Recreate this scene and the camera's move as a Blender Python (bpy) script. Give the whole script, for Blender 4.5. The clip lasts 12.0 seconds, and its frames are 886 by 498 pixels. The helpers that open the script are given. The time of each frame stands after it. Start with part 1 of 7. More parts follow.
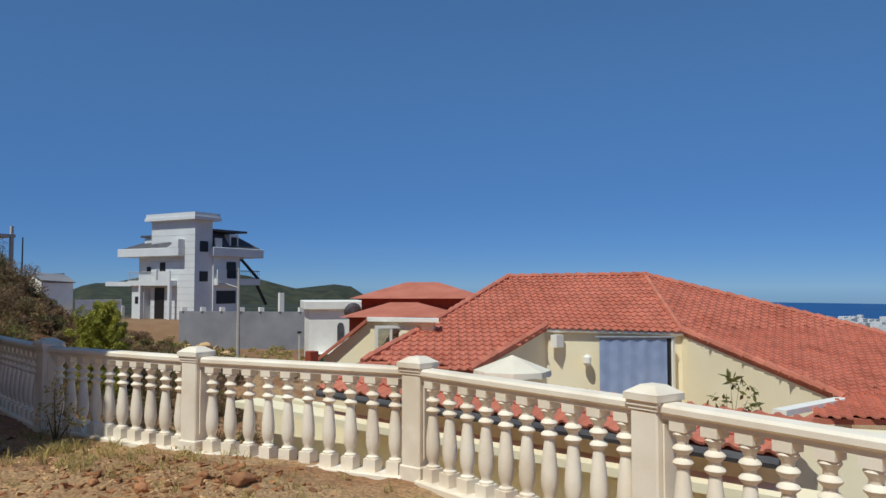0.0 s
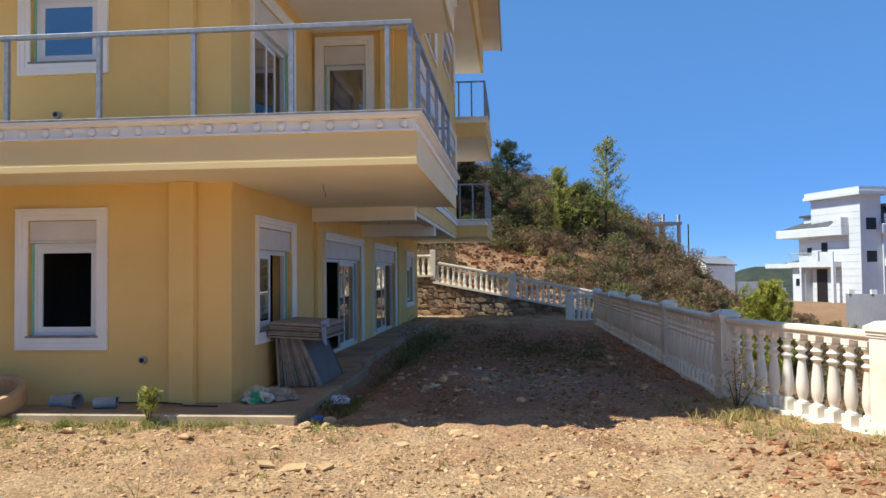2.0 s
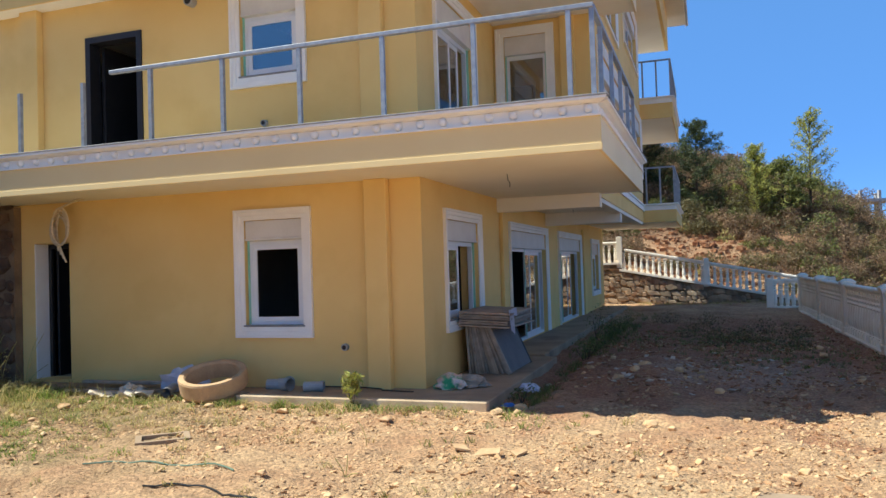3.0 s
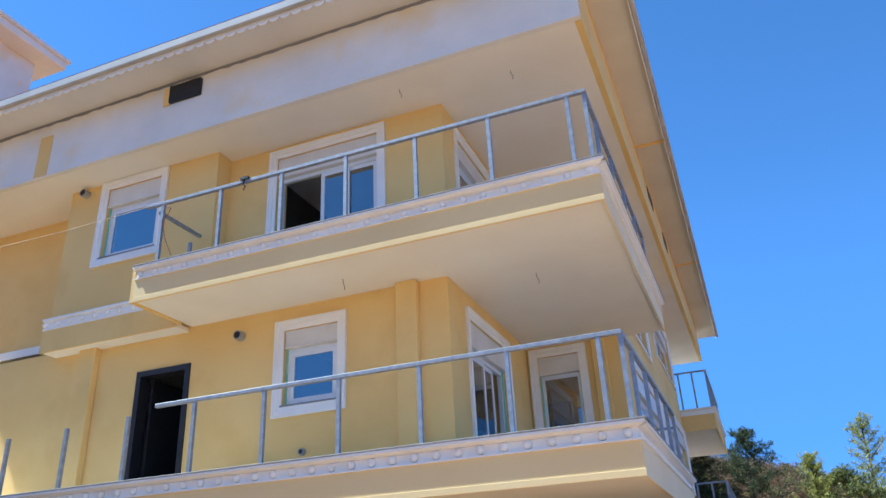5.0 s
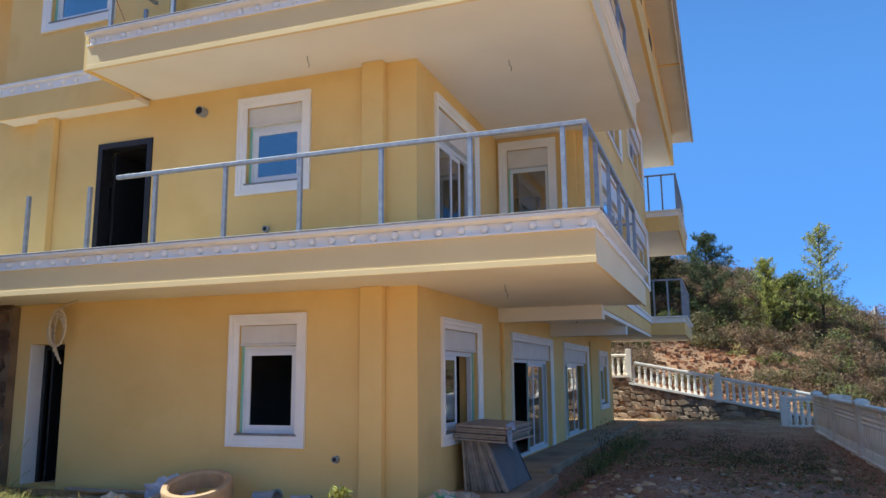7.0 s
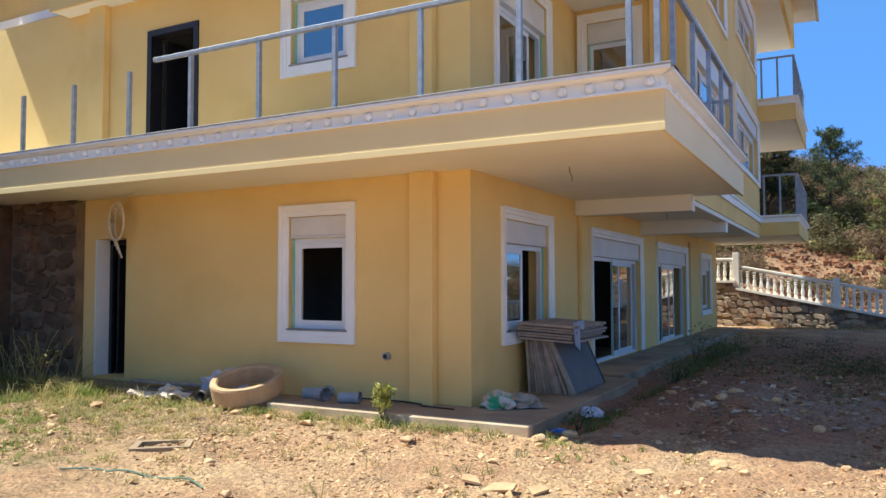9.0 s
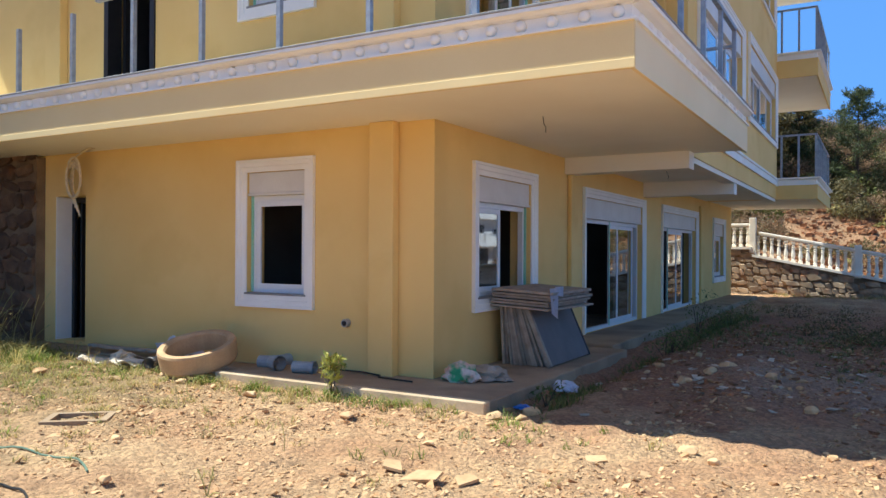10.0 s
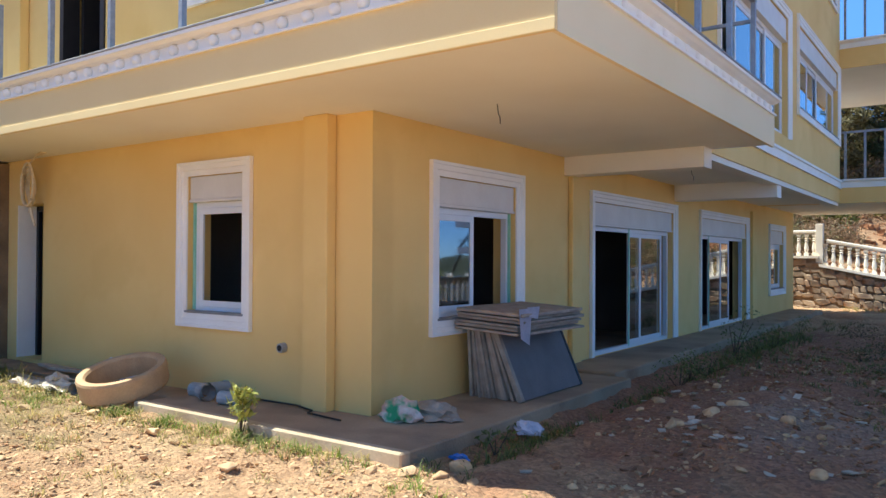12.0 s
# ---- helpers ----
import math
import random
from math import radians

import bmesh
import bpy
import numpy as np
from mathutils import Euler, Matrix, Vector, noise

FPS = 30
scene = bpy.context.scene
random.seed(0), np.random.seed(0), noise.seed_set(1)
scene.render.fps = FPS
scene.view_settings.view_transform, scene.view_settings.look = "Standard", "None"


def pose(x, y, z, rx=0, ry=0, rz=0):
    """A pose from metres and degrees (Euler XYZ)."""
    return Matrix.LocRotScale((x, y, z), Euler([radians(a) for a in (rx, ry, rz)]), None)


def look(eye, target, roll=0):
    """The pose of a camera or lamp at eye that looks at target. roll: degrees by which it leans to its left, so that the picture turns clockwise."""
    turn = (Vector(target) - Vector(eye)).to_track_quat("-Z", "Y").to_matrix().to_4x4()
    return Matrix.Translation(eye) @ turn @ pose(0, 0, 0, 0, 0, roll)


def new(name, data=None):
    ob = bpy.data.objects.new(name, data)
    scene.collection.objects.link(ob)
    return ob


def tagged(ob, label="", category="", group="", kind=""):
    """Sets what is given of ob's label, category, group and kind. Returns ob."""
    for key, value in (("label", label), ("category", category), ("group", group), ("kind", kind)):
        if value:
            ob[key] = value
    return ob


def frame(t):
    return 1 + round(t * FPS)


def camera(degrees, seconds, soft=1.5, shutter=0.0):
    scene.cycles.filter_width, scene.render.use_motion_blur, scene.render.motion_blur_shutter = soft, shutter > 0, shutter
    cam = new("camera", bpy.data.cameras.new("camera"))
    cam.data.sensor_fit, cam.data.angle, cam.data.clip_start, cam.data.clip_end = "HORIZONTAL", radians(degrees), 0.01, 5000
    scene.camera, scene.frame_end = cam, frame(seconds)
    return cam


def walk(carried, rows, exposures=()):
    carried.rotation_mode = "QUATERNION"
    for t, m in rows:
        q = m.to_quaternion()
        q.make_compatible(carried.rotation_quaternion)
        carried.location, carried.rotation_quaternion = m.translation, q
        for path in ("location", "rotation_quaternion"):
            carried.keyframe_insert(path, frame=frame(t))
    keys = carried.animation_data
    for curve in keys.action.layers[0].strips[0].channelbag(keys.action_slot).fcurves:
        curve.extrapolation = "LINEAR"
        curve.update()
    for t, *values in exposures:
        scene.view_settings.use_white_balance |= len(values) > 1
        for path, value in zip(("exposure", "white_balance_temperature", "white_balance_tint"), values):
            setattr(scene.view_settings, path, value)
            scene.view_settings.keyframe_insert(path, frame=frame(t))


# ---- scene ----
cam = camera(60.6, 12.0)
PATH = [
    (0, (0.122, 0.445, 1.666), (1.448, 1.938, 1.766), -0.0),
    (0.3, (0.147, 0.492, 1.651), (1.323, 2.106, 1.757), 0.1),
    (0.5, (0.138, 0.52, 1.642), (1.197, 2.214, 1.748), -0.6),
    (1, (0.07, 0.581, 1.601), (0.721, 2.468, 1.728), -0.5),
    (1.5, (0.048, 0.627, 1.578), (0.287, 2.608, 1.707), -0.3),
    (2, (0.024, 0.666, 1.523), (-0.16, 2.657, 1.589), -0.6),
    (2.5, (-0.012, 0.63, 1.507), (-0.51, 2.567, 1.514), -0.8),
    (4.3, (0.024, 0.622, 1.604), (-0.745, 2.41, 2.065), -1.3),
    (4.5, (0.002, 0.568, 1.628), (-0.731, 2.34, 2.195), -1.9),
    (5, (0.044, 0.541, 1.662), (-0.606, 2.238, 2.499), -2.9),
    (5.5, (0.08, 0.515, 1.683), (-0.507, 2.145, 2.682), -3.5),
    (6, (0.094, 0.514, 1.699), (-0.456, 2.116, 2.762), -3.2),
    (6.5, (0.077, 0.559, 1.681), (-0.502, 2.317, 2.438), -2.0),
    (7, (0.168, 0.764, 1.547), (-0.503, 2.619, 1.876), -0.5),
    (7.5, (0.283, 1.049, 1.491), (-0.506, 2.877, 1.679), -1.0),
    (7.7, (0.319, 1.162, 1.482), (-0.502, 2.978, 1.645), -1.0),
    (9.3, (0.442, 2.176, 1.339), (-0.508, 3.934, 1.412), -0.2),
    (9.5, (0.503, 2.366, 1.341), (-0.443, 4.128, 1.389), -0.2),
    (10, (0.614, 2.934, 1.308), (-0.386, 4.666, 1.313), 0.3),
    (10.5, (0.686, 3.422, 1.327), (-0.37, 5.12, 1.333), 0.4),
    (11, (0.76, 3.861, 1.35), (-0.331, 5.537, 1.356), 0.4),
    (11.5, (0.878, 4.336, 1.339), (-0.246, 5.99, 1.353), 0.2),
    (12, (1.006, 4.648, 1.379), (-0.158, 6.275, 1.402), 0.3),
]
EXPOSURES = [(t, e, k, 2) for t, e, k in ((0.0, -0.12, 6050), (0.6, -0.05, 6000), (1.0, 0.24, 5850), (1.6, 0.66, 5900), (2.5, 0.92, 6050), (4.3, 1.26, 5300), (5.0, 1.18, 5150), (5.5, 1.06, 5150), (6.0, 0.99, 5180), (6.5, 0.96, 5250), (7.0, 1.04, 5500), (7.7, 1.22, 5700), (9.5, 1.18, 5820), (12.0, 1.44, 5780))]
walk(cam, [(t, look(eye, target, roll)) for t, eye, target, roll in PATH], EXPOSURES)

# ---- world, sun ----
SUN = Vector((-6.0, -1.82, 10.2)).normalized()          # towards the sun: high, from the west
world = bpy.data.worlds.new("world")
scene.world = world
world.use_nodes = True
wn = world.node_tree
sky = wn.nodes.new("ShaderNodeTexSky")
sky.sky_type = "NISHITA"
sky.sun_disc = False
sky.sun_elevation = math.asin(SUN.z)
sky.sun_rotation = math.atan2(SUN.x, SUN.y)
sky.altitude = 4500
sky.air_density, sky.dust_density, sky.ozone_density = 0.85, 0.0, 8.0
# deep blue haze over the sea: the sky loses brightness smoothly towards the horizon all round
wco = wn.nodes.new("ShaderNodeTexCoord")
wsep = wn.nodes.new("ShaderNodeSeparateXYZ")
wn.links.new(wco.outputs["Generated"], wsep.inputs[0])
wmap = wn.nodes.new("ShaderNodeMapRange")
wmap.interpolation_type = "SMOOTHSTEP"
wmap.inputs[1].default_value, wmap.inputs[2].default_value = -0.05, 0.42
wn.links.new(wsep.outputs["Z"], wmap.inputs[0])
whaze = wn.nodes.new("ShaderNodeMix")
whaze.data_type = "RGBA"
whaze.inputs[6].default_value, whaze.inputs[7].default_value = (0.29, 0.33, 0.42, 1), (1.0, 1.068, 0.985, 1)
wn.links.new(wmap.outputs[0], whaze.inputs[0])
wmul = wn.nodes.new("ShaderNodeMix")
wmul.data_type, wmul.blend_type = "RGBA", "MULTIPLY"
wmul.inputs[0].default_value = 1.0
wn.links.new(sky.outputs[0], wmul.inputs[6])
wn.links.new(whaze.outputs[2], wmul.inputs[7])
wn.links.new(wmul.outputs[2], wn.nodes["Background"].inputs[0])
wn.nodes["Background"].inputs[1].default_value = 0.15
sun = new("sun", bpy.data.lights.new("sun", "SUN"))
sun.data.energy, sun.data.angle, sun.data.color = 3.8, radians(0.53), (1.0, 0.95, 0.86)
sun.matrix_world = look(SUN * 50, (0, 0, 0))


# ---- materials ----
def srgb(r, g, b):
    return tuple((c / 255 / 12.92) if c / 255 <= 0.04045 else ((c / 255 + 0.055) / 1.055) ** 2.4 for c in (r, g, b)) + (1.0,)


def material(name, a, b, rough=0.8, scale=3.0, fine=60.0, bump=0.15, metal=0.0, island=0.0, objrand=0.0, depth=0.01, spots=None, spot_amount=0.5, spot_scale=1.2, gain=0.18, spot_from=0.55, fine_detail=4, fine_rough=0.5):
    """Two base colours mixed by large stains and fine grain, with a fine relief."""
    m = bpy.data.materials.new(name)
    m.use_nodes = True
    t = m.node_tree
    n, l = t.nodes, t.links
    p = n["Principled BSDF"]
    co = n.new("ShaderNodeTexCoord")
    n1, n2 = n.new("ShaderNodeTexNoise"), n.new("ShaderNodeTexNoise")
    n1.inputs["Scale"].default_value, n1.inputs["Detail"].default_value = scale, 6
    n2.inputs["Scale"].default_value, n2.inputs["Detail"].default_value = fine, fine_detail
    n2.inputs["Roughness"].default_value = fine_rough
    geo = n.new("ShaderNodeNewGeometry")
    for q in (n1, n2):
        l.new(geo.outputs["Position"], q.inputs["Vector"])
    ramp = n.new("ShaderNodeMapRange")
    ramp.inputs[1].default_value, ramp.inputs[2].default_value = 0.3, 0.7
    l.new(n1.outputs["Fac"], ramp.inputs[0])
    mix = n.new("ShaderNodeMix")
    mix.data_type = "RGBA"
    mix.inputs[6].default_value, mix.inputs[7].default_value = a, b
    l.new(ramp.outputs[0], mix.inputs[0])
    out = mix.outputs[2]
    if spots:
        n3 = n.new("ShaderNodeTexNoise")
        n3.inputs["Scale"].default_value, n3.inputs["Detail"].default_value = spot_scale, 8
        l.new(geo.outputs["Position"], n3.inputs["Vector"])
        r3 = n.new("ShaderNodeMapRange")
        r3.inputs[1].default_value, r3.inputs[2].default_value, r3.inputs[4].default_value = spot_from, spot_from + 0.13, spot_amount
        l.new(n3.outputs["Fac"], r3.inputs[0])
        m3 = n.new("ShaderNodeMix")
        m3.data_type = "RGBA"
        m3.inputs[7].default_value = spots
        l.new(r3.outputs[0], m3.inputs[0])
        l.new(out, m3.inputs[6])
        out = m3.outputs[2]
    grain = n.new("ShaderNodeHueSaturation")
    gr = n.new("ShaderNodeMapRange")
    gr.inputs[3].default_value, gr.inputs[4].default_value = 1 - gain, 1 + gain
    l.new(n2.outputs["Fac"], gr.inputs[0])
    l.new(gr.outputs[0], grain.inputs["Value"])
    l.new(out, grain.inputs["Color"])
    out = grain.outputs["Color"]
    if island or objrand:
        hv = n.new("ShaderNodeHueSaturation")
        mr = n.new("ShaderNodeMapRange")
        k = island or objrand
        mr.inputs[3].default_value, mr.inputs[4].default_value = 1 - k, 1 + k
        if island:
            l.new(geo.outputs["Random Per Island"], mr.inputs[0])
        else:
            oi = n.new("ShaderNodeObjectInfo")
            l.new(oi.outputs["Random"], mr.inputs[0])
        l.new(mr.outputs[0], hv.inputs["Value"])
        l.new(out, hv.inputs["Color"])
        out = hv.outputs["Color"]
    l.new(out, p.inputs["Base Color"])
    p.inputs["Roughness"].default_value, p.inputs["Metallic"].default_value = rough, metal
    if bump:
        bp = n.new("ShaderNodeBump")
        bp.inputs["Strength"].default_value, bp.inputs["Distance"].default_value = bump, depth
        l.new(n2.outputs["Fac"], bp.inputs["Height"])
        l.new(bp.outputs[0], p.inputs["Normal"])
    return m


PALESTUCCO = material("pale_cream_stucco", srgb(240, 222, 182), srgb(233, 213, 170), 0.9, 0.7, 140, 0.15, depth=0.003, gain=0.04)
FASCIA = material("straw_yellow_stucco", srgb(240, 213, 154), srgb(233, 203, 142), 0.9, 0.7, 140, 0.15, depth=0.003, gain=0.05)
STUCCO = material("yellow_stucco", srgb(240, 205, 130), srgb(232, 193, 116), 0.9, 0.7, 160, 0.2, depth=0.003, spots=srgb(224, 184, 106), spot_amount=0.4, gain=0.05)
SOFFIT = material("cream_paint", srgb(245, 238, 222), srgb(238, 229, 211), 0.85, 0.8, 90, 0.1, depth=0.003, gain=0.03)
EAVE = material("grey_white_eave_panels", srgb(224, 219, 210), srgb(210, 204, 194), 0.7, 0.8, 90, 0.1, depth=0.003, gain=0.04)
WHITE = material("white_paint", srgb(250, 246, 236), srgb(242, 236, 224), 0.6, 2.0, 70, 0.08, depth=0.002, gain=0.04)
PATCHY = material("white_primer", srgb(238, 232, 220), srgb(222, 218, 208), 0.85, 0.9, 50, 0.15, depth=0.004, spots=srgb(232, 212, 170), spot_amount=0.6, gain=0.06)
PVC = material("white_pvc", srgb(236, 236, 234), srgb(228, 228, 226), 0.35, 2, 30, 0.0, gain=0.03)
SHUTTER = material("pale_shutter_box", srgb(228, 224, 214), srgb(218, 213, 202), 0.5, 3, 30, 0.05, gain=0.04)
GREEN = material("green_protective_film", srgb(142, 200, 172), srgb(162, 212, 188), 0.5, 6, 40, 0.1)
STEEL = material("galvanised_steel", srgb(166, 168, 172), srgb(138, 141, 147), 0.45, 12, 60, 0.05, metal=0.35)
DARKFRAME = material("dark_door_frame", srgb(40, 36, 36), srgb(28, 26, 27), 0.5, 8, 60, 0.1)
ROOMWALL = material("raw_plaster", srgb(104, 98, 90), srgb(84, 78, 72), 0.9, 1, 40, 0.2)
KERBM = material("pale_kerb_concrete", srgb(204, 180, 146), srgb(172, 146, 112), 0.95, 2, 45, 0.5, depth=0.008)
CONCRETE = material("old_concrete", srgb(178, 152, 120), srgb(148, 124, 96), 0.95, 1.5, 45, 0.5, depth=0.01, spots=srgb(120, 98, 76), spot_amount=0.6)
SILL = material("grey_stone_sill", srgb(150, 146, 142), srgb(120, 116, 112), 0.6, 8, 80, 0.1)
CAST = material("cast_cream_concrete", srgb(249, 239, 221), srgb(237, 222, 200), 0.75, 2.5, 80, 0.2, depth=0.003, spots=srgb(206, 184, 156), spot_amount=0.4, gain=0.06)
# fieldstone once more, its colour darkened for the deep shade beside the doorway
SHADESTONE = material("shaded_fieldstone", srgb(122, 94, 68), srgb(84, 64, 48), 0.9, 5, 35, 0.7, objrand=0.3, depth=0.02, spots=srgb(118, 76, 48), spot_amount=0.7, spot_scale=2.2)
STONE = material("fieldstone", srgb(178, 154, 124), srgb(128, 108, 88), 0.9, 3, 25, 0.5, objrand=0.35, depth=0.02, spots=srgb(150, 100, 64), spot_amount=0.7, spot_scale=2.2)
MORTAR = material("mortar", srgb(140, 116, 88), srgb(110, 90, 68), 0.95, 3, 40, 0.5)
CLOD = material("ochre_clods", srgb(172, 122, 82), srgb(138, 92, 60), 0.95, 6, 40, 0.8, island=0.3, depth=0.02)
EARTH = material("tan_earth", srgb(192, 150, 104), srgb(166, 122, 82), 0.95, 6, 40, 0.8, island=0.22, depth=0.02)
GRASS = material("fresh_grass", srgb(140, 150, 66), srgb(108, 124, 48), 0.7, 1.5, 20, 0.0, island=0.35)
PEBBLE = material("pale_rubble", srgb(208, 174, 128), srgb(182, 142, 98), 0.9, 6, 40, 0.5, island=0.22)
CHIP = material("pale_plaster", srgb(206, 190, 166), srgb(178, 158, 132), 0.9, 6, 40, 0.4, island=0.25)
TILE = material("terracotta_tile", srgb(200, 122, 98), srgb(184, 106, 82), 0.75, 1.0, 30, 0.2, objrand=0.12, depth=0.004, spots=srgb(164, 84, 60), spot_amount=0.4)
TILES = material("terracotta_tiles", srgb(200, 122, 98), srgb(184, 106, 82), 0.75, 1.0, 30, 0.2, island=0.12, depth=0.004, spots=srgb(164, 84, 60), spot_amount=0.4)
NWALL = material("pale_yellow_render", srgb(251, 239, 206), srgb(246, 230, 192), 0.9, 1, 60, 0.2, gain=0.05)
CURTAIN = material("grey_blue_canvas", srgb(150, 164, 196), srgb(134, 148, 182), 0.9, 3, 120, 0.3)
UMBRELLA = material("cream_canvas", srgb(236, 226, 206), srgb(226, 214, 192), 0.9, 3, 90, 0.2)
MUDWALL = material("grey_block_wall", srgb(146, 146, 150), srgb(126, 126, 132), 0.9, 0.6, 12, 0.3)
DARKROOF = material("dark_slate_roof", srgb(92, 90, 92), srgb(72, 70, 74), 0.7, 2, 20, 0.2)
LEAF = material("green_leaves", srgb(132, 132, 66), srgb(100, 106, 52), 0.6, 1.5, 20, 0.0, island=0.45)
PINE = material("pine_needles", srgb(186, 180, 88), srgb(148, 148, 68), 0.6, 1.5, 20, 0.0, island=0.4)
DARKLEAF = material("dark_leaves", srgb(128, 114, 70), srgb(96, 88, 54), 0.65, 1.5, 20, 0.0, island=0.45)
DARKPINE = material("dark_pine_needles", srgb(92, 98, 56), srgb(66, 76, 44), 0.6, 1.5, 20, 0.0, island=0.4)
DRY = material("dry_scrub", srgb(158, 128, 96), srgb(114, 92, 68), 0.85, 1.5, 20, 0.0, island=0.45)
STRAW = material("dry_grass", srgb(196, 172, 112), srgb(150, 146, 84), 0.8, 1.5, 20, 0.0, island=0.4)
BARK = material("bark", srgb(96, 78, 60), srgb(70, 56, 44), 0.95, 6, 40, 0.5)
CLAY = material("clay_concrete_ring", srgb(206, 170, 126), srgb(182, 146, 104), 0.9, 4, 60, 0.3)
PIPE = material("grey_plastic_pipe", srgb(172, 172, 168), srgb(150, 150, 148), 0.5, 4, 40, 0.1)
BOARD = material("weathered_boards", srgb(178, 162, 142), srgb(148, 132, 114), 0.85, 8, 60, 0.3, objrand=0.15)
BOARDFACE = material("grey_panel", srgb(114, 109, 104), srgb(96, 92, 88), 0.7, 3, 60, 0.2)
BLACK = material("black_rubber", srgb(30, 29, 29), srgb(22, 22, 22), 0.6, 8, 60, 0.1)
ROPE = material("beige_cable", srgb(228, 210, 176), srgb(206, 184, 146), 0.8, 20, 90, 0.2)
REDWIRE = material("red_wire", srgb(150, 40, 40), srgb(130, 34, 34), 0.6, 8, 60, 0.0)
SACK = material("printed_sack", srgb(222, 214, 200), srgb(206, 140, 104), 0.6, 5, 50, 0.3, spots=srgb(60, 150, 96), spot_amount=1.0, spot_scale=7, spot_from=0.46)
BLUEPLASTIC = material("blue_plastic", srgb(60, 110, 190), srgb(80, 130, 200), 0.4, 4, 40, 0.1)
CLEARBAG = material("pale_plastic_sheet", srgb(214, 208, 214), srgb(190, 184, 192), 0.35, 8, 40, 0.4)
PAPER = material("torn_cardboard", srgb(226, 212, 188), srgb(198, 176, 146), 0.85, 6, 50, 0.2)
HOSEGREEN = material("green_hose_plastic", srgb(112, 136, 112), srgb(92, 112, 94), 0.5, 6, 50, 0.1)
GUTTER = material("grey_white_gutter", srgb(190, 186, 178), srgb(168, 164, 156), 0.7, 1.5, 40, 0.1, gain=0.06)
BUSHLEAF = material("olive_green_leaves", srgb(192, 186, 80), srgb(150, 150, 60), 0.6, 1.5, 20, 0.0, island=0.45)
CITY = material("far_buildings", srgb(222, 218, 214), srgb(200, 196, 194), 0.9, 0.2, 2, 0.0, island=0.15)
POLE = material("pole_concrete", srgb(190, 184, 176), srgb(170, 164, 156), 0.9, 3, 30, 0.1)
REDBRICK = material("red_pier", srgb(160, 74, 52), srgb(140, 62, 44), 0.85, 4, 30, 0.2)
GATEGREEN = material("green_gate_sheet", srgb(44, 82, 58), srgb(36, 70, 48), 0.6, 4, 30, 0.1)


def leafy(m, share=0.4):
    """Lets some of the light through thin leaves."""
    t = m.node_tree
    p = t.nodes["Principled BSDF"]
    tr = t.nodes.new("ShaderNodeBsdfTranslucent")
    t.links.new(p.inputs["Base Color"].links[0].from_socket, tr.inputs["Color"])
    mx = t.nodes.new("ShaderNodeMixShader")
    mx.inputs[0].default_value = share
    t.links.new(p.outputs[0], mx.inputs[1])
    t.links.new(tr.outputs[0], mx.inputs[2])
    t.links.new(mx.outputs[0], t.nodes["Material Output"].inputs["Surface"])


for leaf_mat in (LEAF, PINE, DARKLEAF, DARKPINE, DRY, STRAW, GRASS, BUSHLEAF):
    leafy(leaf_mat)


def glass_material(name, tint):
    m = bpy.data.materials.new(name)
    m.use_nodes = True
    p = m.node_tree.nodes["Principled BSDF"]
    p.inputs["Base Color"].default_value = tint
    p.inputs["Roughness"].default_value = 0.02
    p.inputs["IOR"].default_value = 1.75
    p.inputs["Coat Weight"].default_value = 1.0
    p.inputs["Coat IOR"].default_value = 1.8
    p.inputs["Transmission Weight"].default_value = 1.0
    return m


GLASS = glass_material("window_glass", (0.45, 0.5, 0.53, 1))

# the sea: deep blue, slightly rough
SEA = material("sea_water", srgb(36, 80, 132), srgb(30, 72, 122), 0.4, 0.002, 0.05, 0.05)
SEA.node_tree.nodes["Principled BSDF"].inputs["Specular IOR Level"].default_value = 0.2


# ---- mesh helpers ----
def box(bm, x0, x1, y0, y1, z0, z1):
    v = [bm.verts.new((x, y, z)) for z in (z0, z1) for x, y in ((x0, y0), (x1, y0), (x1, y1), (x0, y1))]
    for f in ((3, 2, 1, 0), (4, 5, 6, 7), (0, 1, 5, 4), (1, 2, 6, 5), (2, 3, 7, 6), (3, 0, 4, 7)):
        bm.faces.new([v[i] for i in f])
    return v


def bevelled(bm, w=0.008, seg=1):
    bmesh.ops.bevel(bm, geom=[e for e in bm.edges], offset=w, segments=seg, affect="EDGES", profile=0.6)
    return bm


def boxes(*items, bevel=0.0):
    bm = bmesh.new()
    for it in items:
        box(bm, *it)
    return bevelled(bm, bevel) if bevel else bm


def mesh_of(name, bm, mat, smooth=False):
    bmesh.ops.recalc_face_normals(bm, faces=bm.faces)
    me = bpy.data.meshes.new(name)
    bm.to_mesh(me)
    bm.free()
    if mat:
        me.materials.append(mat)
    if smooth:
        me.polygons.foreach_set("use_smooth", [True] * len(me.polygons))
    return me


def part(name, bm, mat, parent=None, label="", m=None, smooth=False):
    """One mesh object under a thing or a part (bm: a bmesh or a mesh to share)."""
    me = mesh_of(name, bm, mat, smooth) if isinstance(bm, bmesh.types.BMesh) else bm
    ob = new(name, me)
    if parent:
        ob.parent = parent
    if m is not None:
        ob.matrix_basis = m
    if label:
        tagged(ob, label)
    return ob


def thing(name, label, category, m=None, group="", kind=""):
    ob = new(name)
    ob.empty_display_size = 0.2
    if m is not None:
        ob.matrix_basis = m
    return tagged(ob, label, category, group, kind)


def solid(name, bm, mat, label, category, group="", kind="", m=None, smooth=False):
    return tagged(part(name, bm, mat, None, "", m, smooth), label, category, group, kind)


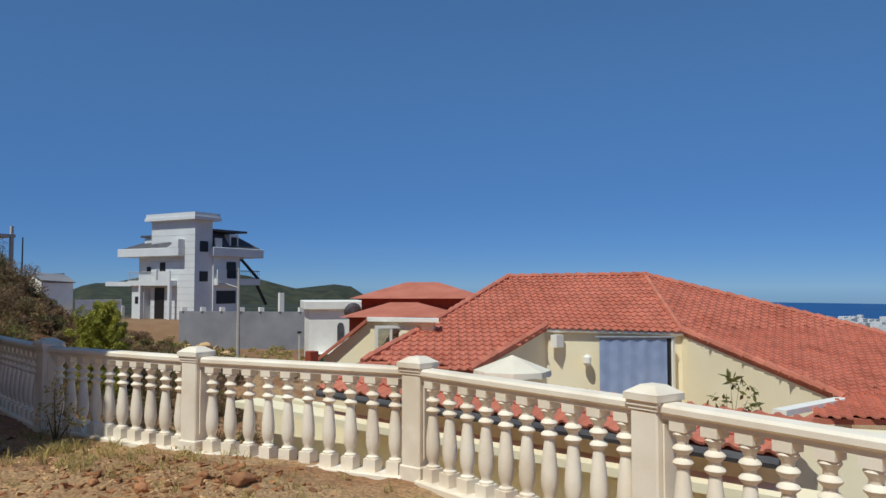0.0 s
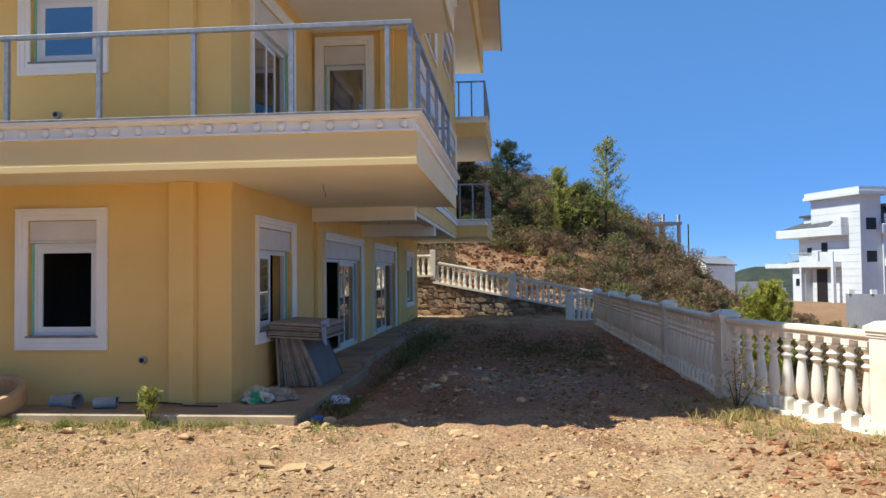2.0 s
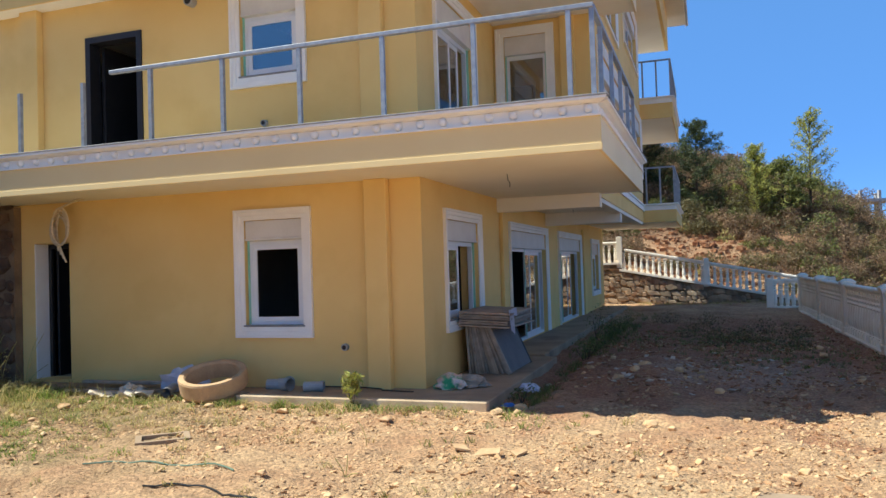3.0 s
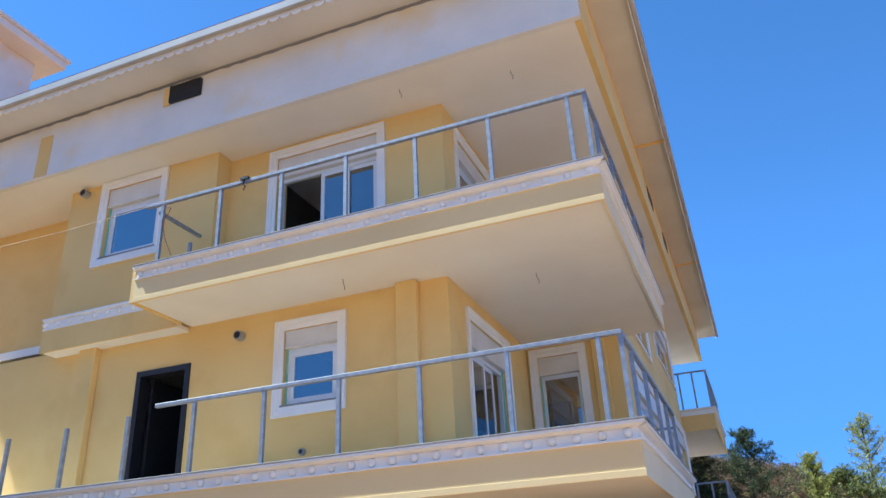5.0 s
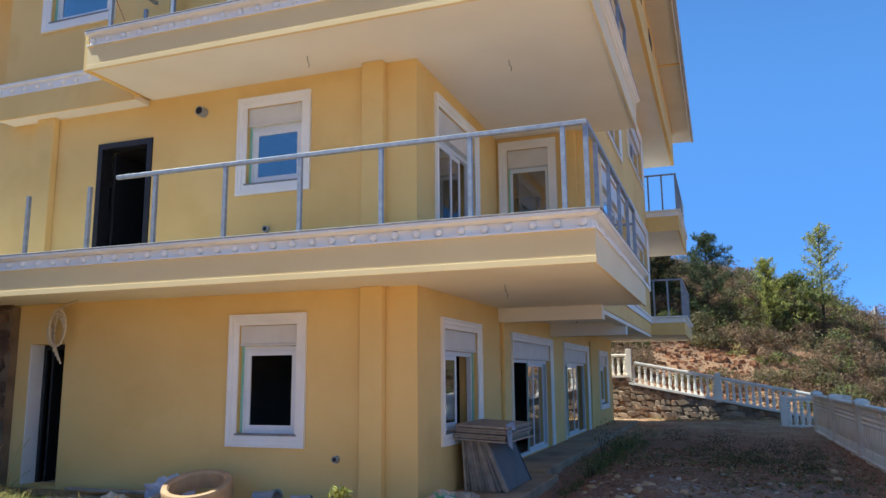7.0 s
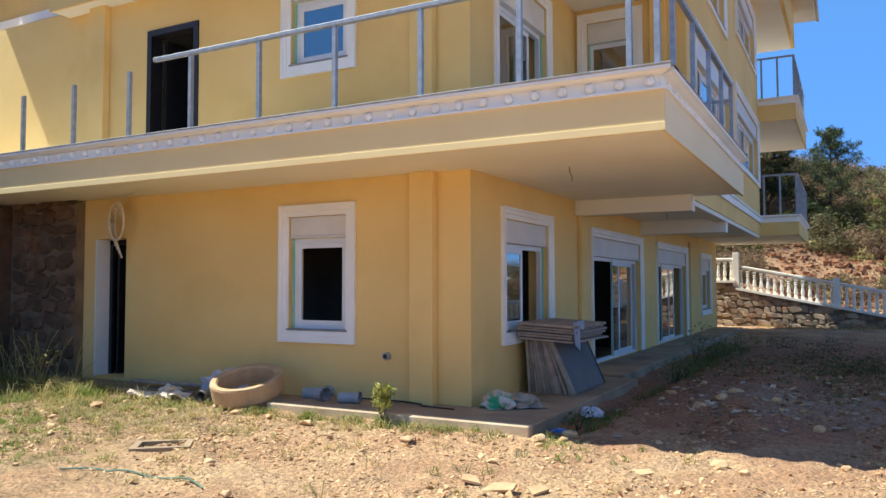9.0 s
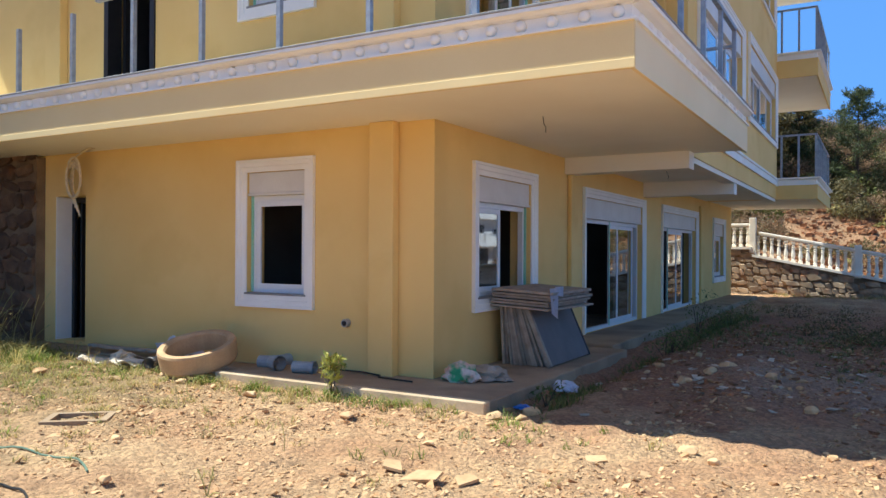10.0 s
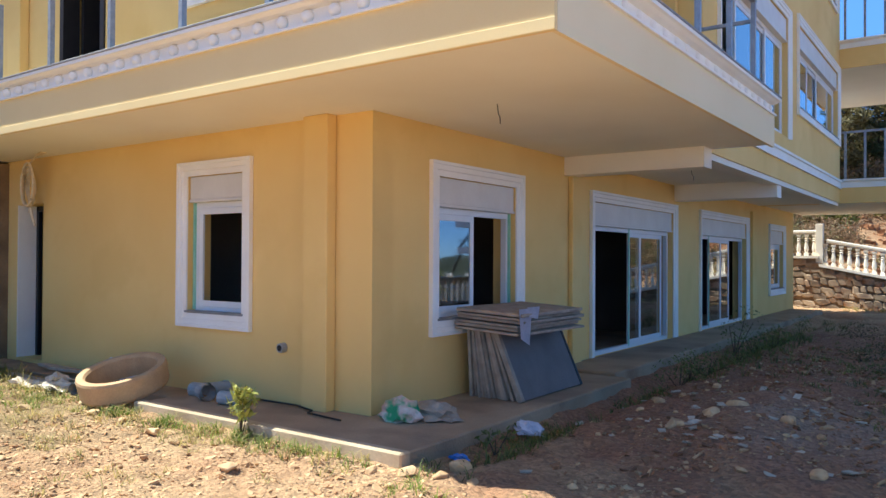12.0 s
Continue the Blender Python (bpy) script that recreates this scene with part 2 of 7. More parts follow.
def tube(bm, a, b, r0, r1=None, seg=8, caps=True):
    a, b = Vector(a), Vector(b)
    r1 = r0 if r1 is None else r1
    d = (b - a).normalized()
    s = d.cross(Vector((0, 0, 1)) if abs(d.z) < 0.9 else Vector((1, 0, 0))).normalized()
    u = s.cross(d)
    rings = []
    for c, r in ((a, r0), (b, r1)):
        rings.append([bm.verts.new(c + r * (math.cos(2 * math.pi * i / seg) * s + math.sin(2 * math.pi * i / seg) * u)) for i in range(seg)])
    for i in range(seg):
        bm.faces.new((rings[0][i], rings[0][(i + 1) % seg], rings[1][(i + 1) % seg], rings[1][i]))
    if caps:
        bm.faces.new(rings[0])
        bm.faces.new(rings[1][::-1])


def polytube(bm, pts, r, seg=6):
    """One continuous tube along a line of points."""
    pts = [Vector(p) for p in pts]
    rings = []
    for i, p in enumerate(pts):
        d = (pts[min(i + 1, len(pts) - 1)] - pts[max(i - 1, 0)]).normalized()
        u = d.cross(Vector((0, 0, 1)) if abs(d.z) < 0.9 else Vector((1, 0, 0))).normalized()
        w = d.cross(u)
        rings.append([bm.verts.new(p + (u * math.cos(6.2832 * k / seg) + w * math.sin(6.2832 * k / seg)) * r) for k in range(seg)])
    for a, b in zip(rings, rings[1:]):
        for k in range(seg):
            bm.faces.new((a[k], a[(k + 1) % seg], b[(k + 1) % seg], b[k]))
    bm.faces.new(rings[0][::-1])
    bm.faces.new(rings[-1])


def lathe(bm, profile, seg=10, at=(0, 0, 0)):
    rings = []
    for r, z in profile:
        rings.append([bm.verts.new((at[0] + r * math.cos(2 * math.pi * i / seg), at[1] + r * math.sin(2 * math.pi * i / seg), at[2] + z)) for i in range(seg)])
    for a, b in zip(rings, rings[1:]):
        for i in range(seg):
            bm.faces.new((a[i], a[(i + 1) % seg], b[(i + 1) % seg], b[i]))
    bm.faces.new(rings[0][::-1])
    bm.faces.new(rings[-1])


def prism(bm, outline, z0, z1):
    lo = [bm.verts.new((x, y, z0)) for x, y in outline]
    hi = [bm.verts.new((x, y, z1)) for x, y in outline]
    bm.faces.new(lo[::-1])
    bm.faces.new(hi)
    k = len(outline)
    for i in range(k):
        bm.faces.new((lo[i], lo[(i + 1) % k], hi[(i + 1) % k], hi[i]))


def pierced(u0, u1, z0, z1, thick, holes):
    """A wall in local axes (u along x, outer face at y = 0, depth to y = thick) with openings through it."""
    us = sorted({u0, u1, *[h[0] for h in holes], *[h[1] for h in holes]})
    zs = sorted({z0, z1, *[h[2] for h in holes], *[h[3] for h in holes]})
    us = [u for u in us if u0 <= u <= u1]
    zs = [z for z in zs if z0 <= z <= z1]

    def open_at(i, j):
        if i < 0 or j < 0 or i >= len(us) - 1 or j >= len(zs) - 1:
            return True
        u, z = (us[i] + us[i + 1]) / 2, (zs[j] + zs[j + 1]) / 2
        return any(h[0] < u < h[1] and h[2] < z < h[3] for h in holes)
    bm = bmesh.new()

    def quad(*p):
        bm.faces.new([bm.verts.new(q) for q in p])
    for i in range(len(us) - 1):
        for j in range(len(zs) - 1):
            if open_at(i, j):
                continue
            a, b, c, d = us[i], us[i + 1], zs[j], zs[j + 1]
            quad((a, 0, c), (b, 0, c), (b, 0, d), (a, 0, d))
            quad((b, thick, c), (a, thick, c), (a, thick, d), (b, thick, d))
            if open_at(i - 1, j):
                quad((a, thick, c), (a, 0, c), (a, 0, d), (a, thick, d))
            if open_at(i + 1, j):
                quad((b, 0, c), (b, thick, c), (b, thick, d), (b, 0, d))
            if open_at(i, j - 1):
                quad((a, thick, c), (b, thick, c), (b, 0, c), (a, 0, c))
            if open_at(i, j + 1):
                quad((a, 0, d), (b, 0, d), (b, thick, d), (a, thick, d))
    bmesh.ops.remove_doubles(bm, verts=bm.verts, dist=1e-5)
    return bm


def facing_south(y):
    return pose(0, y, 0)                    # local x = world x, outward = -y


def facing_east(x):
    return pose(x, 0, 0, 0, 0, 90)          # local x = world y, outward = +x


def numpy_mesh(name, verts, faces, mat):
    me = bpy.data.meshes.new(name)
    me.from_pydata(verts.tolist() if hasattr(verts, "tolist") else verts, [], faces.tolist() if hasattr(faces, "tolist") else faces)
    me.materials.append(mat)
    return me


def leaves(rng, centres, radii, per, size, flat=0.75, long=1.0):
    """Many small leaf quads spread through ellipsoid clumps: vertices and faces."""
    c = np.repeat(np.asarray(centres, float), per, axis=0)
    r = np.repeat(np.asarray(radii, float).reshape(len(centres), -1), per, axis=0)
    k = len(c)
    d = rng.normal(size=(k, 3))
    d /= np.linalg.norm(d, axis=1)[:, None]
    rad = rng.uniform(0.35, 1.0, k) ** 0.6
    p = c + d * rad[:, None] * r * np.array([1, 1, flat])
    a = rng.normal(size=(k, 3))
    a /= np.linalg.norm(a, axis=1)[:, None]
    b = np.cross(a, d + 0.3 * rng.normal(size=(k, 3)))
    b /= np.linalg.norm(b, axis=1)[:, None] + 1e-9
    s = size * rng.uniform(0.6, 1.4, k)[:, None]
    v = np.stack([p - a * s * long, p + b * s * 0.5, p + a * s * long, p - b * s * 0.5], 1).reshape(-1, 3)
    f = np.arange(4 * k).reshape(-1, 4)
    return v, f


# ---- ground ----
FENCE = [(0.4, -6.4), (2.2, -4.2), (3.45, -1.75), (4.2, 0.72), (4.55, 3.32), (4.675, 5.925), (3.62, 8.42), (2.8, 10.98), (2.77, 14.55), (2.74, 18.15), (2.71, 21.75), (2.68, 25.3)]
FY = np.array([p[1] for p in FENCE] + [26.4, 31.0])
FX = np.array([p[0] for p in FENCE] + [4.4, 4.4])


def smooth(a, b, t):
    t = np.clip((t - a) / (b - a), 0, 1)
    return t * t * (3 - 2 * t)


def ripple(x, y, s, k):
    return np.sin(x * s + 1.7 * k) * np.cos(y * s * 1.13 + 0.9 * k) + 0.5 * np.sin((x + y) * s * 1.9 + k) * np.cos((x - y) * s * 1.6 - k)


def lump(x, y, s, k):
    """Smooth random lumps between -0.5 and 0.5, s to the metre."""
    x, y = x * s, y * s
    i, j = np.floor(x), np.floor(y)
    u, v = x - i, y - j
    u, v = u * u * (3 - 2 * u), v * v * (3 - 2 * v)

    def at(a, b):
        h = np.sin(a * 127.1 + b * 311.7 + k * 74.7) * 43758.5453
        return h - np.floor(h)
    return (at(i, j) * (1 - u) + at(i + 1, j) * u) * (1 - v) + (at(i, j + 1) * (1 - u) + at(i + 1, j + 1) * u) * v - 0.5


def ground_height(x, y):
    x, y = np.asarray(x, float), np.asarray(y, float)
    terrace = -0.13 + 0.03 * smooth(14, 28, y) + 0.012 * ripple(x, y, 1.1, 0) + 0.012 * ripple(x, y, 2.9, 2) + 0.011 * ripple(x, y, 6.7, 5) + 0.007 * ripple(x, y, 14.0, 3) + 0.004 * ripple(x, y, 23.0, 7)
    terrace = terrace + 0.028 * lump(x, y, 1.7, 1) + 0.04 * lump(x, y, 3.7, 2) + 0.03 * lump(x, y, 7.9, 3) + 0.018 * lump(x, y, 15.1, 4)
    terrace = terrace + 0.12 * np.exp(-((x + 0.9 - 0.08 * (y - 11)) / 0.6) ** 2) * smooth(9.6, 11.0, y) * (1 - smooth(14, 17, y)) * (0.7 + lump(x, y, 2.1, 6))
    terrace = terrace - 0.11 * np.exp(-((x + 2.2) / 0.2) ** 2) * smooth(9.0, 9.6, y) * (1 - smooth(26, 28, y))
    terrace = terrace + 0.16 * np.exp(-((x - 3.0) / 0.9) ** 2 - ((y - 6.6) / 1.6) ** 2) + 0.25 * np.exp(-((x + 11.5) / 1.2) ** 2 - ((y - 8.0) / 1.0) ** 2)
    edge = np.interp(y, FY, FX)
    low = -4.2 + 2.6 * smooth(12, 30, y) + 0.6 * smooth(30, 45, y) - 2.3 * smooth(14, 24, x) * (1 - smooth(60, 69, y)) - 0.5 * smooth(60, 70, y) - 22 * smooth(38, 130, x - 0.35 * y)
    out = smooth(0.25, 0.7, x - edge) * (1 - smooth(30.5, 31.2, y)) + smooth(30.5, 31.2, y)
    out = np.where(y < -6.4, smooth(0.4, 2.0, x), out)
    north = np.where(y > 30.6, 1.0, 0.0)
    crest = np.interp(x, [-400, -40, -3, 2, 6, 9, 11.5, 14.5, 20, 40], [24, 12, 7.8, 6.8, 5.4, 2.9, 0.8, -1.4, -2.0, -2.0])
    rise = smooth(30.8, 52, y) ** 0.8
    foot = 1.15 * smooth(2.5, -4, x) + (low - 0.6) * smooth(2, 8, x)
    hill = foot + (crest - foot) * rise - 14 * smooth(75, 260, y)
    hill = hill + (0.22 * ripple(x, y, 0.45, 1) + 0.12 * ripple(x, y, 1.3, 4)) * smooth(32, 36, y)
    beyond = low * (1 - north) + np.where(x > 14, np.maximum(hill * (1 - smooth(14, 26, x)) + low * smooth(14, 26, x), -60), hill) * north
    base = terrace * (1 - out) + beyond * out
    # the slope above the west side: bears the twin villa, added unseen to block sky
    base = base + 12 * smooth(-12.6, -27, x) * (1 - smooth(30.6, 31.2, y)) * smooth(-60, -30, y)
    # far country: wooded ridges falling to the coast
    d = np.hypot(x, y)
    az = np.degrees(np.arctan2(x, y))
    ridge = -60 + (66 + 7 * np.sin(az * 0.35) + 4 * np.sin(az * 1.1 + 2)) * np.exp(-((d - 620) / 230) ** 2) * (1 - smooth(33, 44, az)) * smooth(-60, -20, az)
    ridge = ridge * (1 - smooth(48, 60, az)) + (-60 - 28 * smooth(300, 900, d)) * smooth(48, 60, az)
    ridge = ridge + 4 * ripple(x, y, 0.02, 3) * (1 - smooth(48, 60, az)) - 75 * smooth(900, 1500, d) * smooth(0, 25, az) * (1 - smooth(52, 60, az)) - 40 * smooth(2300, 2600, d) * smooth(52, 60, az)
    far = smooth(150, 420, d)
    return base * (1 - far) + ridge * far


def axis_steps(parts):
    out = []
    for a, b, s in parts:
        out += list(np.arange(a, b, s))
    return np.array(out + [parts[-1][1]])


gx = axis_steps([(-4200, -600, 300), (-600, -100, 50), (-100, -20, 5), (-20, -11, 0.5), (-11, 4.5, 0.06), (4.5, 6, 0.125), (6, 20, 0.5), (20, 60, 2), (60, 200, 10), (200, 1000, 40), (1000, 4200, 300)])
gy = axis_steps([(-4200, -600, 300), (-600, -60, 45), (-60, -8, 4), (-8, 2, 0.5), (2, 14.5, 0.06), (14.5, 20, 0.125), (20, 31.5, 0.25), (31.5, 60, 0.8), (60, 120, 4), (120, 1000, 25), (1000, 4200, 300)])
GX, GY = np.meshgrid(gx, gy)
GZ = ground_height(GX, GY)
nx, ny = len(gx), len(gy)
idx = np.arange(nx * ny).reshape(ny, nx)
gf = np.stack([idx[:-1, :-1], idx[:-1, 1:], idx[1:, 1:], idx[1:, :-1]], -1).reshape(-1, 4)
# dirt near by, scrub-green far off
GROUND = material("ochre_ground", srgb(200, 165, 121), srgb(174, 130, 91), 0.95, 0.9, 7, 0.9, depth=0.07, gain=0.42, fine_detail=14, fine_rough=0.72, spots=srgb(142, 90, 58), spot_amount=0.65, spot_scale=0.7)
gt = GROUND.node_tree
gp = gt.nodes["Principled BSDF"]
ggeo = gt.nodes.new("ShaderNodeNewGeometry")
glen = gt.nodes.new("ShaderNodeVectorMath")
glen.operation = "LENGTH"
gt.links.new(ggeo.outputs["Position"], glen.inputs[0])
gmap = gt.nodes.new("ShaderNodeMapRange")
gmap.inputs[1].default_value, gmap.inputs[2].default_value = 68, 95
gt.links.new(glen.outputs["Value"], gmap.inputs[0])
gnoise = gt.nodes.new("ShaderNodeTexNoise")
gnoise.inputs["Scale"].default_value, gnoise.inputs["Detail"].default_value = 0.12, 12
gt.links.new(ggeo.outputs["Position"], gnoise.inputs["Vector"])
gcol = gt.nodes.new("ShaderNodeMix")
gcol.data_type = "RGBA"
gcol.inputs[6].default_value, gcol.inputs[7].default_value = srgb(40, 46, 30), srgb(64, 66, 44)
gcr = gt.nodes.new("ShaderNodeMapRange")
gcr.inputs[1].default_value, gcr.inputs[2].default_value = 0.42, 0.62
gt.links.new(gnoise.outputs["Fac"], gcr.inputs[0])
gt.links.new(gcr.outputs[0], gcol.inputs[0])
gmix = gt.nodes.new("ShaderNodeMix")
gmix.data_type = "RGBA"
gt.links.new(gmap.outputs[0], gmix.inputs[0])
gt.links.new(gp.inputs["Base Color"].links[0].from_socket, gmix.inputs[6])
gt.links.new(gcol.outputs[2], gmix.inputs[7])
gsub = gt.nodes.new("ShaderNodeVectorMath")
gsub.operation = "DISTANCE"
gsub.inputs[1].default_value = (0.5, 12.3, -0.12)
gwarp = gt.nodes.new("ShaderNodeTexNoise")
gwarp.inputs["Scale"].default_value, gwarp.inputs["Detail"].default_value = 1.6, 8
gt.links.new(ggeo.outputs["Position"], gwarp.inputs["Vector"])
gt.links.new(ggeo.outputs["Position"], gsub.inputs[0])
gadd = gt.nodes.new("ShaderNodeMath")
gadd.operation = "MULTIPLY_ADD"
gadd.inputs[1].default_value = 3.5
gt.links.new(gwarp.outputs["Fac"], gadd.inputs[0])
gt.links.new(gsub.outputs["Value"], gadd.inputs[2])
gst = gt.nodes.new("ShaderNodeMapRange")
gst.inputs[1].default_value, gst.inputs[2].default_value, gst.inputs[3].default_value, gst.inputs[4].default_value = 2.4, 3.8, 0.45, 0.0
gt.links.new(gadd.outputs[0], gst.inputs[0])
gstain = gt.nodes.new("ShaderNodeMix")
gstain.data_type = "RGBA"
gstain.inputs[7].default_value = srgb(182, 164, 140)
gt.links.new(gst.outputs[0], gstain.inputs[0])
gt.links.new(gmix.outputs[2], gstain.inputs[6])
# red-brown soil over the yard's middle, its shade put into the colour; ragged edge
gred = gt.nodes.new("ShaderNodeVectorMath")
gred.operation = "DISTANCE"
gred.inputs[1].default_value = (0.0, 16.0, -0.12)
gt.links.new(ggeo.outputs["Position"], gred.inputs[0])
gradd = gt.nodes.new("ShaderNodeMath")
gradd.operation = "MULTIPLY_ADD"
gradd.inputs[1].default_value = 7.0
gt.links.new(gwarp.outputs["Fac"], gradd.inputs[0])
gt.links.new(gred.outputs["Value"], gradd.inputs[2])
grm = gt.nodes.new("ShaderNodeMapRange")
grm.inputs[1].default_value, grm.inputs[2].default_value, grm.inputs[3].default_value, grm.inputs[4].default_value = 8.5, 11.5, 0.85, 0.0
gt.links.new(gradd.outputs[0], grm.inputs[0])
gsoilshade = gt.nodes.new("ShaderNodeMix")
gsoilshade.data_type = "RGBA"
gsoilshade.inputs[7].default_value = srgb(162, 110, 78)
gt.links.new(grm.outputs[0], gsoilshade.inputs[0])
gt.links.new(gmix.outputs[2], gsoilshade.inputs[6])
gst2 = gt.nodes.new("ShaderNodeVectorMath")
gst2.operation = "DISTANCE"
gst2.inputs[1].default_value = (-8.8, 7.4, -0.12)
gt.links.new(ggeo.outputs["Position"], gst2.inputs[0])
gsa = gt.nodes.new("ShaderNodeMath")
gsa.operation = "MULTIPLY_ADD"
gsa.inputs[1].default_value = 6.0
gt.links.new(gwarp.outputs["Fac"], gsa.inputs[0])
gt.links.new(gst2.outputs["Value"], gsa.inputs[2])
gsm = gt.nodes.new("ShaderNodeMapRange")
gsm.inputs[1].default_value, gsm.inputs[2].default_value, gsm.inputs[3].default_value, gsm.inputs[4].default_value = 5.2, 7.6, 0.7, 0.0
gt.links.new(gsa.outputs[0], gsm.inputs[0])
gstraw = gt.nodes.new("ShaderNodeMix")
gstraw.data_type = "RGBA"
gstraw.inputs[7].default_value = srgb(130, 110, 70)
gt.links.new(gsm.outputs[0], gstraw.inputs[0])
gt.links.new(gsoilshade.outputs[2], gstraw.inputs[6])
gt.links.new(gstraw.outputs[2], gstain.inputs[6])
# darker brown leaf litter over the hillside
gpos = gt.nodes.new("ShaderNodeSeparateXYZ")
gt.links.new(ggeo.outputs["Position"], gpos.inputs[0])
ghill = gt.nodes.new("ShaderNodeMath")
ghill.operation = "MULTIPLY_ADD"
ghill.inputs[1].default_value = 6.0
gt.links.new(gwarp.outputs["Fac"], ghill.inputs[0])
gt.links.new(gpos.outputs["Y"], ghill.inputs[2])
ghr = gt.nodes.new("ShaderNodeMapRange")
ghr.inputs[1].default_value, ghr.inputs[2].default_value, ghr.inputs[4].default_value = 34.5, 40.0, 0.8
gt.links.new(ghill.outputs[0], ghr.inputs[0])
glit = gt.nodes.new("ShaderNodeMix")
glit.data_type = "RGBA"
glit.inputs[7].default_value = srgb(140, 102, 70)
gnear = gt.nodes.new("ShaderNodeMath")
gnear.operation = "SUBTRACT"
gnear.use_clamp = True
gt.links.new(ghr.outputs[0], gnear.inputs[0])
gt.links.new(gmap.outputs[0], gnear.inputs[1])
gt.links.new(gnear.outputs[0], glit.inputs[0])
gt.links.new(gstain.outputs[2], glit.inputs[6])
# gravel: small stones of uneven tone pressed into the dirt
gvor = gt.nodes.new("ShaderNodeTexVoronoi")
gvor.inputs["Scale"].default_value = 34
gt.links.new(ggeo.outputs["Position"], gvor.inputs["Vector"])
gvb = gt.nodes.new("ShaderNodeSeparateColor")
gt.links.new(gvor.outputs["Color"], gvb.inputs[0])
gvr = gt.nodes.new("ShaderNodeMapRange")
gvr.inputs[3].default_value, gvr.inputs[4].default_value = 0.7, 1.22
gt.links.new(gvb.outputs[0], gvr.inputs[0])
ghv = gt.nodes.new("ShaderNodeHueSaturation")
gt.links.new(gvr.outputs[0], ghv.inputs["Value"])
gt.links.new(glit.outputs[2], ghv.inputs["Color"])
gt.links.new(ghv.outputs["Color"], gp.inputs["Base Color"])
gvh = gt.nodes.new("ShaderNodeMath")
gvh.operation = "MULTIPLY_ADD"
gvh.inputs[1].default_value = -1.2
gt.links.new(gvor.outputs["Distance"], gvh.inputs[0])
gt.links.new(gvb.outputs[1], gvh.inputs[2])
gb2 = gt.nodes.new("ShaderNodeBump")
gb2.inputs["Strength"].default_value, gb2.inputs["Distance"].default_value = 0.8, 0.012
gt.links.new(gvh.outputs[0], gb2.inputs["Height"])
gt.links.new(gp.inputs["Normal"].links[0].from_socket, gb2.inputs["Normal"])
gt.links.new(gb2.outputs[0], gp.inputs["Normal"])
gme = numpy_mesh("ground", np.stack([GX, GY, GZ], -1).reshape(-1, 3), gf, GROUND)
gme.polygons.foreach_set("use_smooth", [True] * len(gme.polygons))
ground = tagged(new("ground", gme), "dry ochre dirt ground with stones, falling to wooded hills", "ground", kind="structure")


def on_ground(x, y):
    return float(ground_height(x, y))


sea = solid("water", boxes((-4600, 4600, -4600, 4600, -95, -92)), SEA, "calm deep blue sea reaching the horizon", "sea", kind="structure")

# ---- the villa ----
villa = thing("villa", "unfinished three-storey pale yellow stucco villa with wide balconies", "house")
SY, EX, CX = 9.8, -1.71, -3.46       # south wall, upper east wall, lower east wall
F1, F2, F3 = 2.70, 5.80, 8.83        # undersides of the slabs
C1, C2 = 3.215, 6.305                  # tops of the slab edges
NORTH, WEST = 27.8, -14.0

# openings: (u0, u1, z0, z1) of the outer trim
G_S = [(-6.28, -5.06, 0.615, 2.405)]
G_E = [(10.65, 12.49, 0.595, 2.35), (14.38, 17.98, -0.02, 2.33), (19.32, 23.0, -0.02, 2.33), (25.05, 26.9, 0.45, 2.28)]
TRIM = 0.15


def hole(o, top=0.0):
    return (o[0] + TRIM, o[1] - TRIM, o[2] + (TRIM if o[2] > 0.3 else 0.0), o[3] - TRIM)


part("wall", pierced(WEST, CX, -0.6, F1 + 0.02, 0.3, [hole(o) for o in G_S] + [(-9.97, -9.28, -0.03, 2.08)]), STUCCO, villa, m=facing_south(SY))
part("wall", pierced(SY + 0.002, NORTH, -0.6, F1 + 0.3, 0.3, [hole(o) for o in G_E]), STUCCO, villa, m=facing_east(CX))
# first floor
M_S = [(-6.27, -5.06, 4.12, 5.58)]
M_E = [(10.47, 12.5, 3.1, 5.56)]
part("wall", pierced(WEST, CX, F1 + 0.3, F2 + 0.02, 0.3, [hole(o) for o in M_S] + [(-8.88, -7.82, 3.12, 5.2)]), STUCCO, villa, m=facing_south(SY))
part("wall", pierced(SY + 0.002, 13.7, F1 + 0.3, F2 + 0.3, 0.3, [(M_E[0][0] + TRIM, M_E[0][1] - TRIM, 3.1, 5.41)]), STUCCO, villa, m=facing_east(CX))
R_S = [(-3.41, -2.36, 3.1, 5.72)]
part("wall", pierced(CX, EX, F1, F2 + 0.3, 0.3, [(-3.26, -2.51, 3.12, 5.57)]), STUCCO, villa, m=facing_south(13.7))
E_1 = [(14.3, 18.6, 3.42, 5.6), (19.2, 23.95, 3.95, 5.75)]
part("wall", pierced(13.7 + 0.002, 24.1, F1 - 0.02, F2 + 0.3, 0.3, [(14.45, 18.45, 3.44, 5.45), hole(E_1[1])]), STUCCO, villa, m=facing_east(EX))
# second floor
U_S = [(-6.63, -4.45, 6.2, 8.76)]
part("wall", pierced(-7.44, CX, F2 + 0.3, F3 + 0.05, 0.3, [(-6.48, -4.6, 6.22, 8.61)]), STUCCO, villa, m=facing_south(9.92))
B_S = [(-9.97, -8.48, 7.14, 8.82)]
part("wall", pierced(-10.72, -7.44, F2 + 0.02, F3 + 0.05, 0.3, [hole(B_S[0])]), STUCCO, villa, "projecting stucco bay", m=facing_south(9.55))
part("wall", boxes((-7.74, -7.44, 9.852, 10.2, F2 + 0.03, F3)), STUCCO, villa)
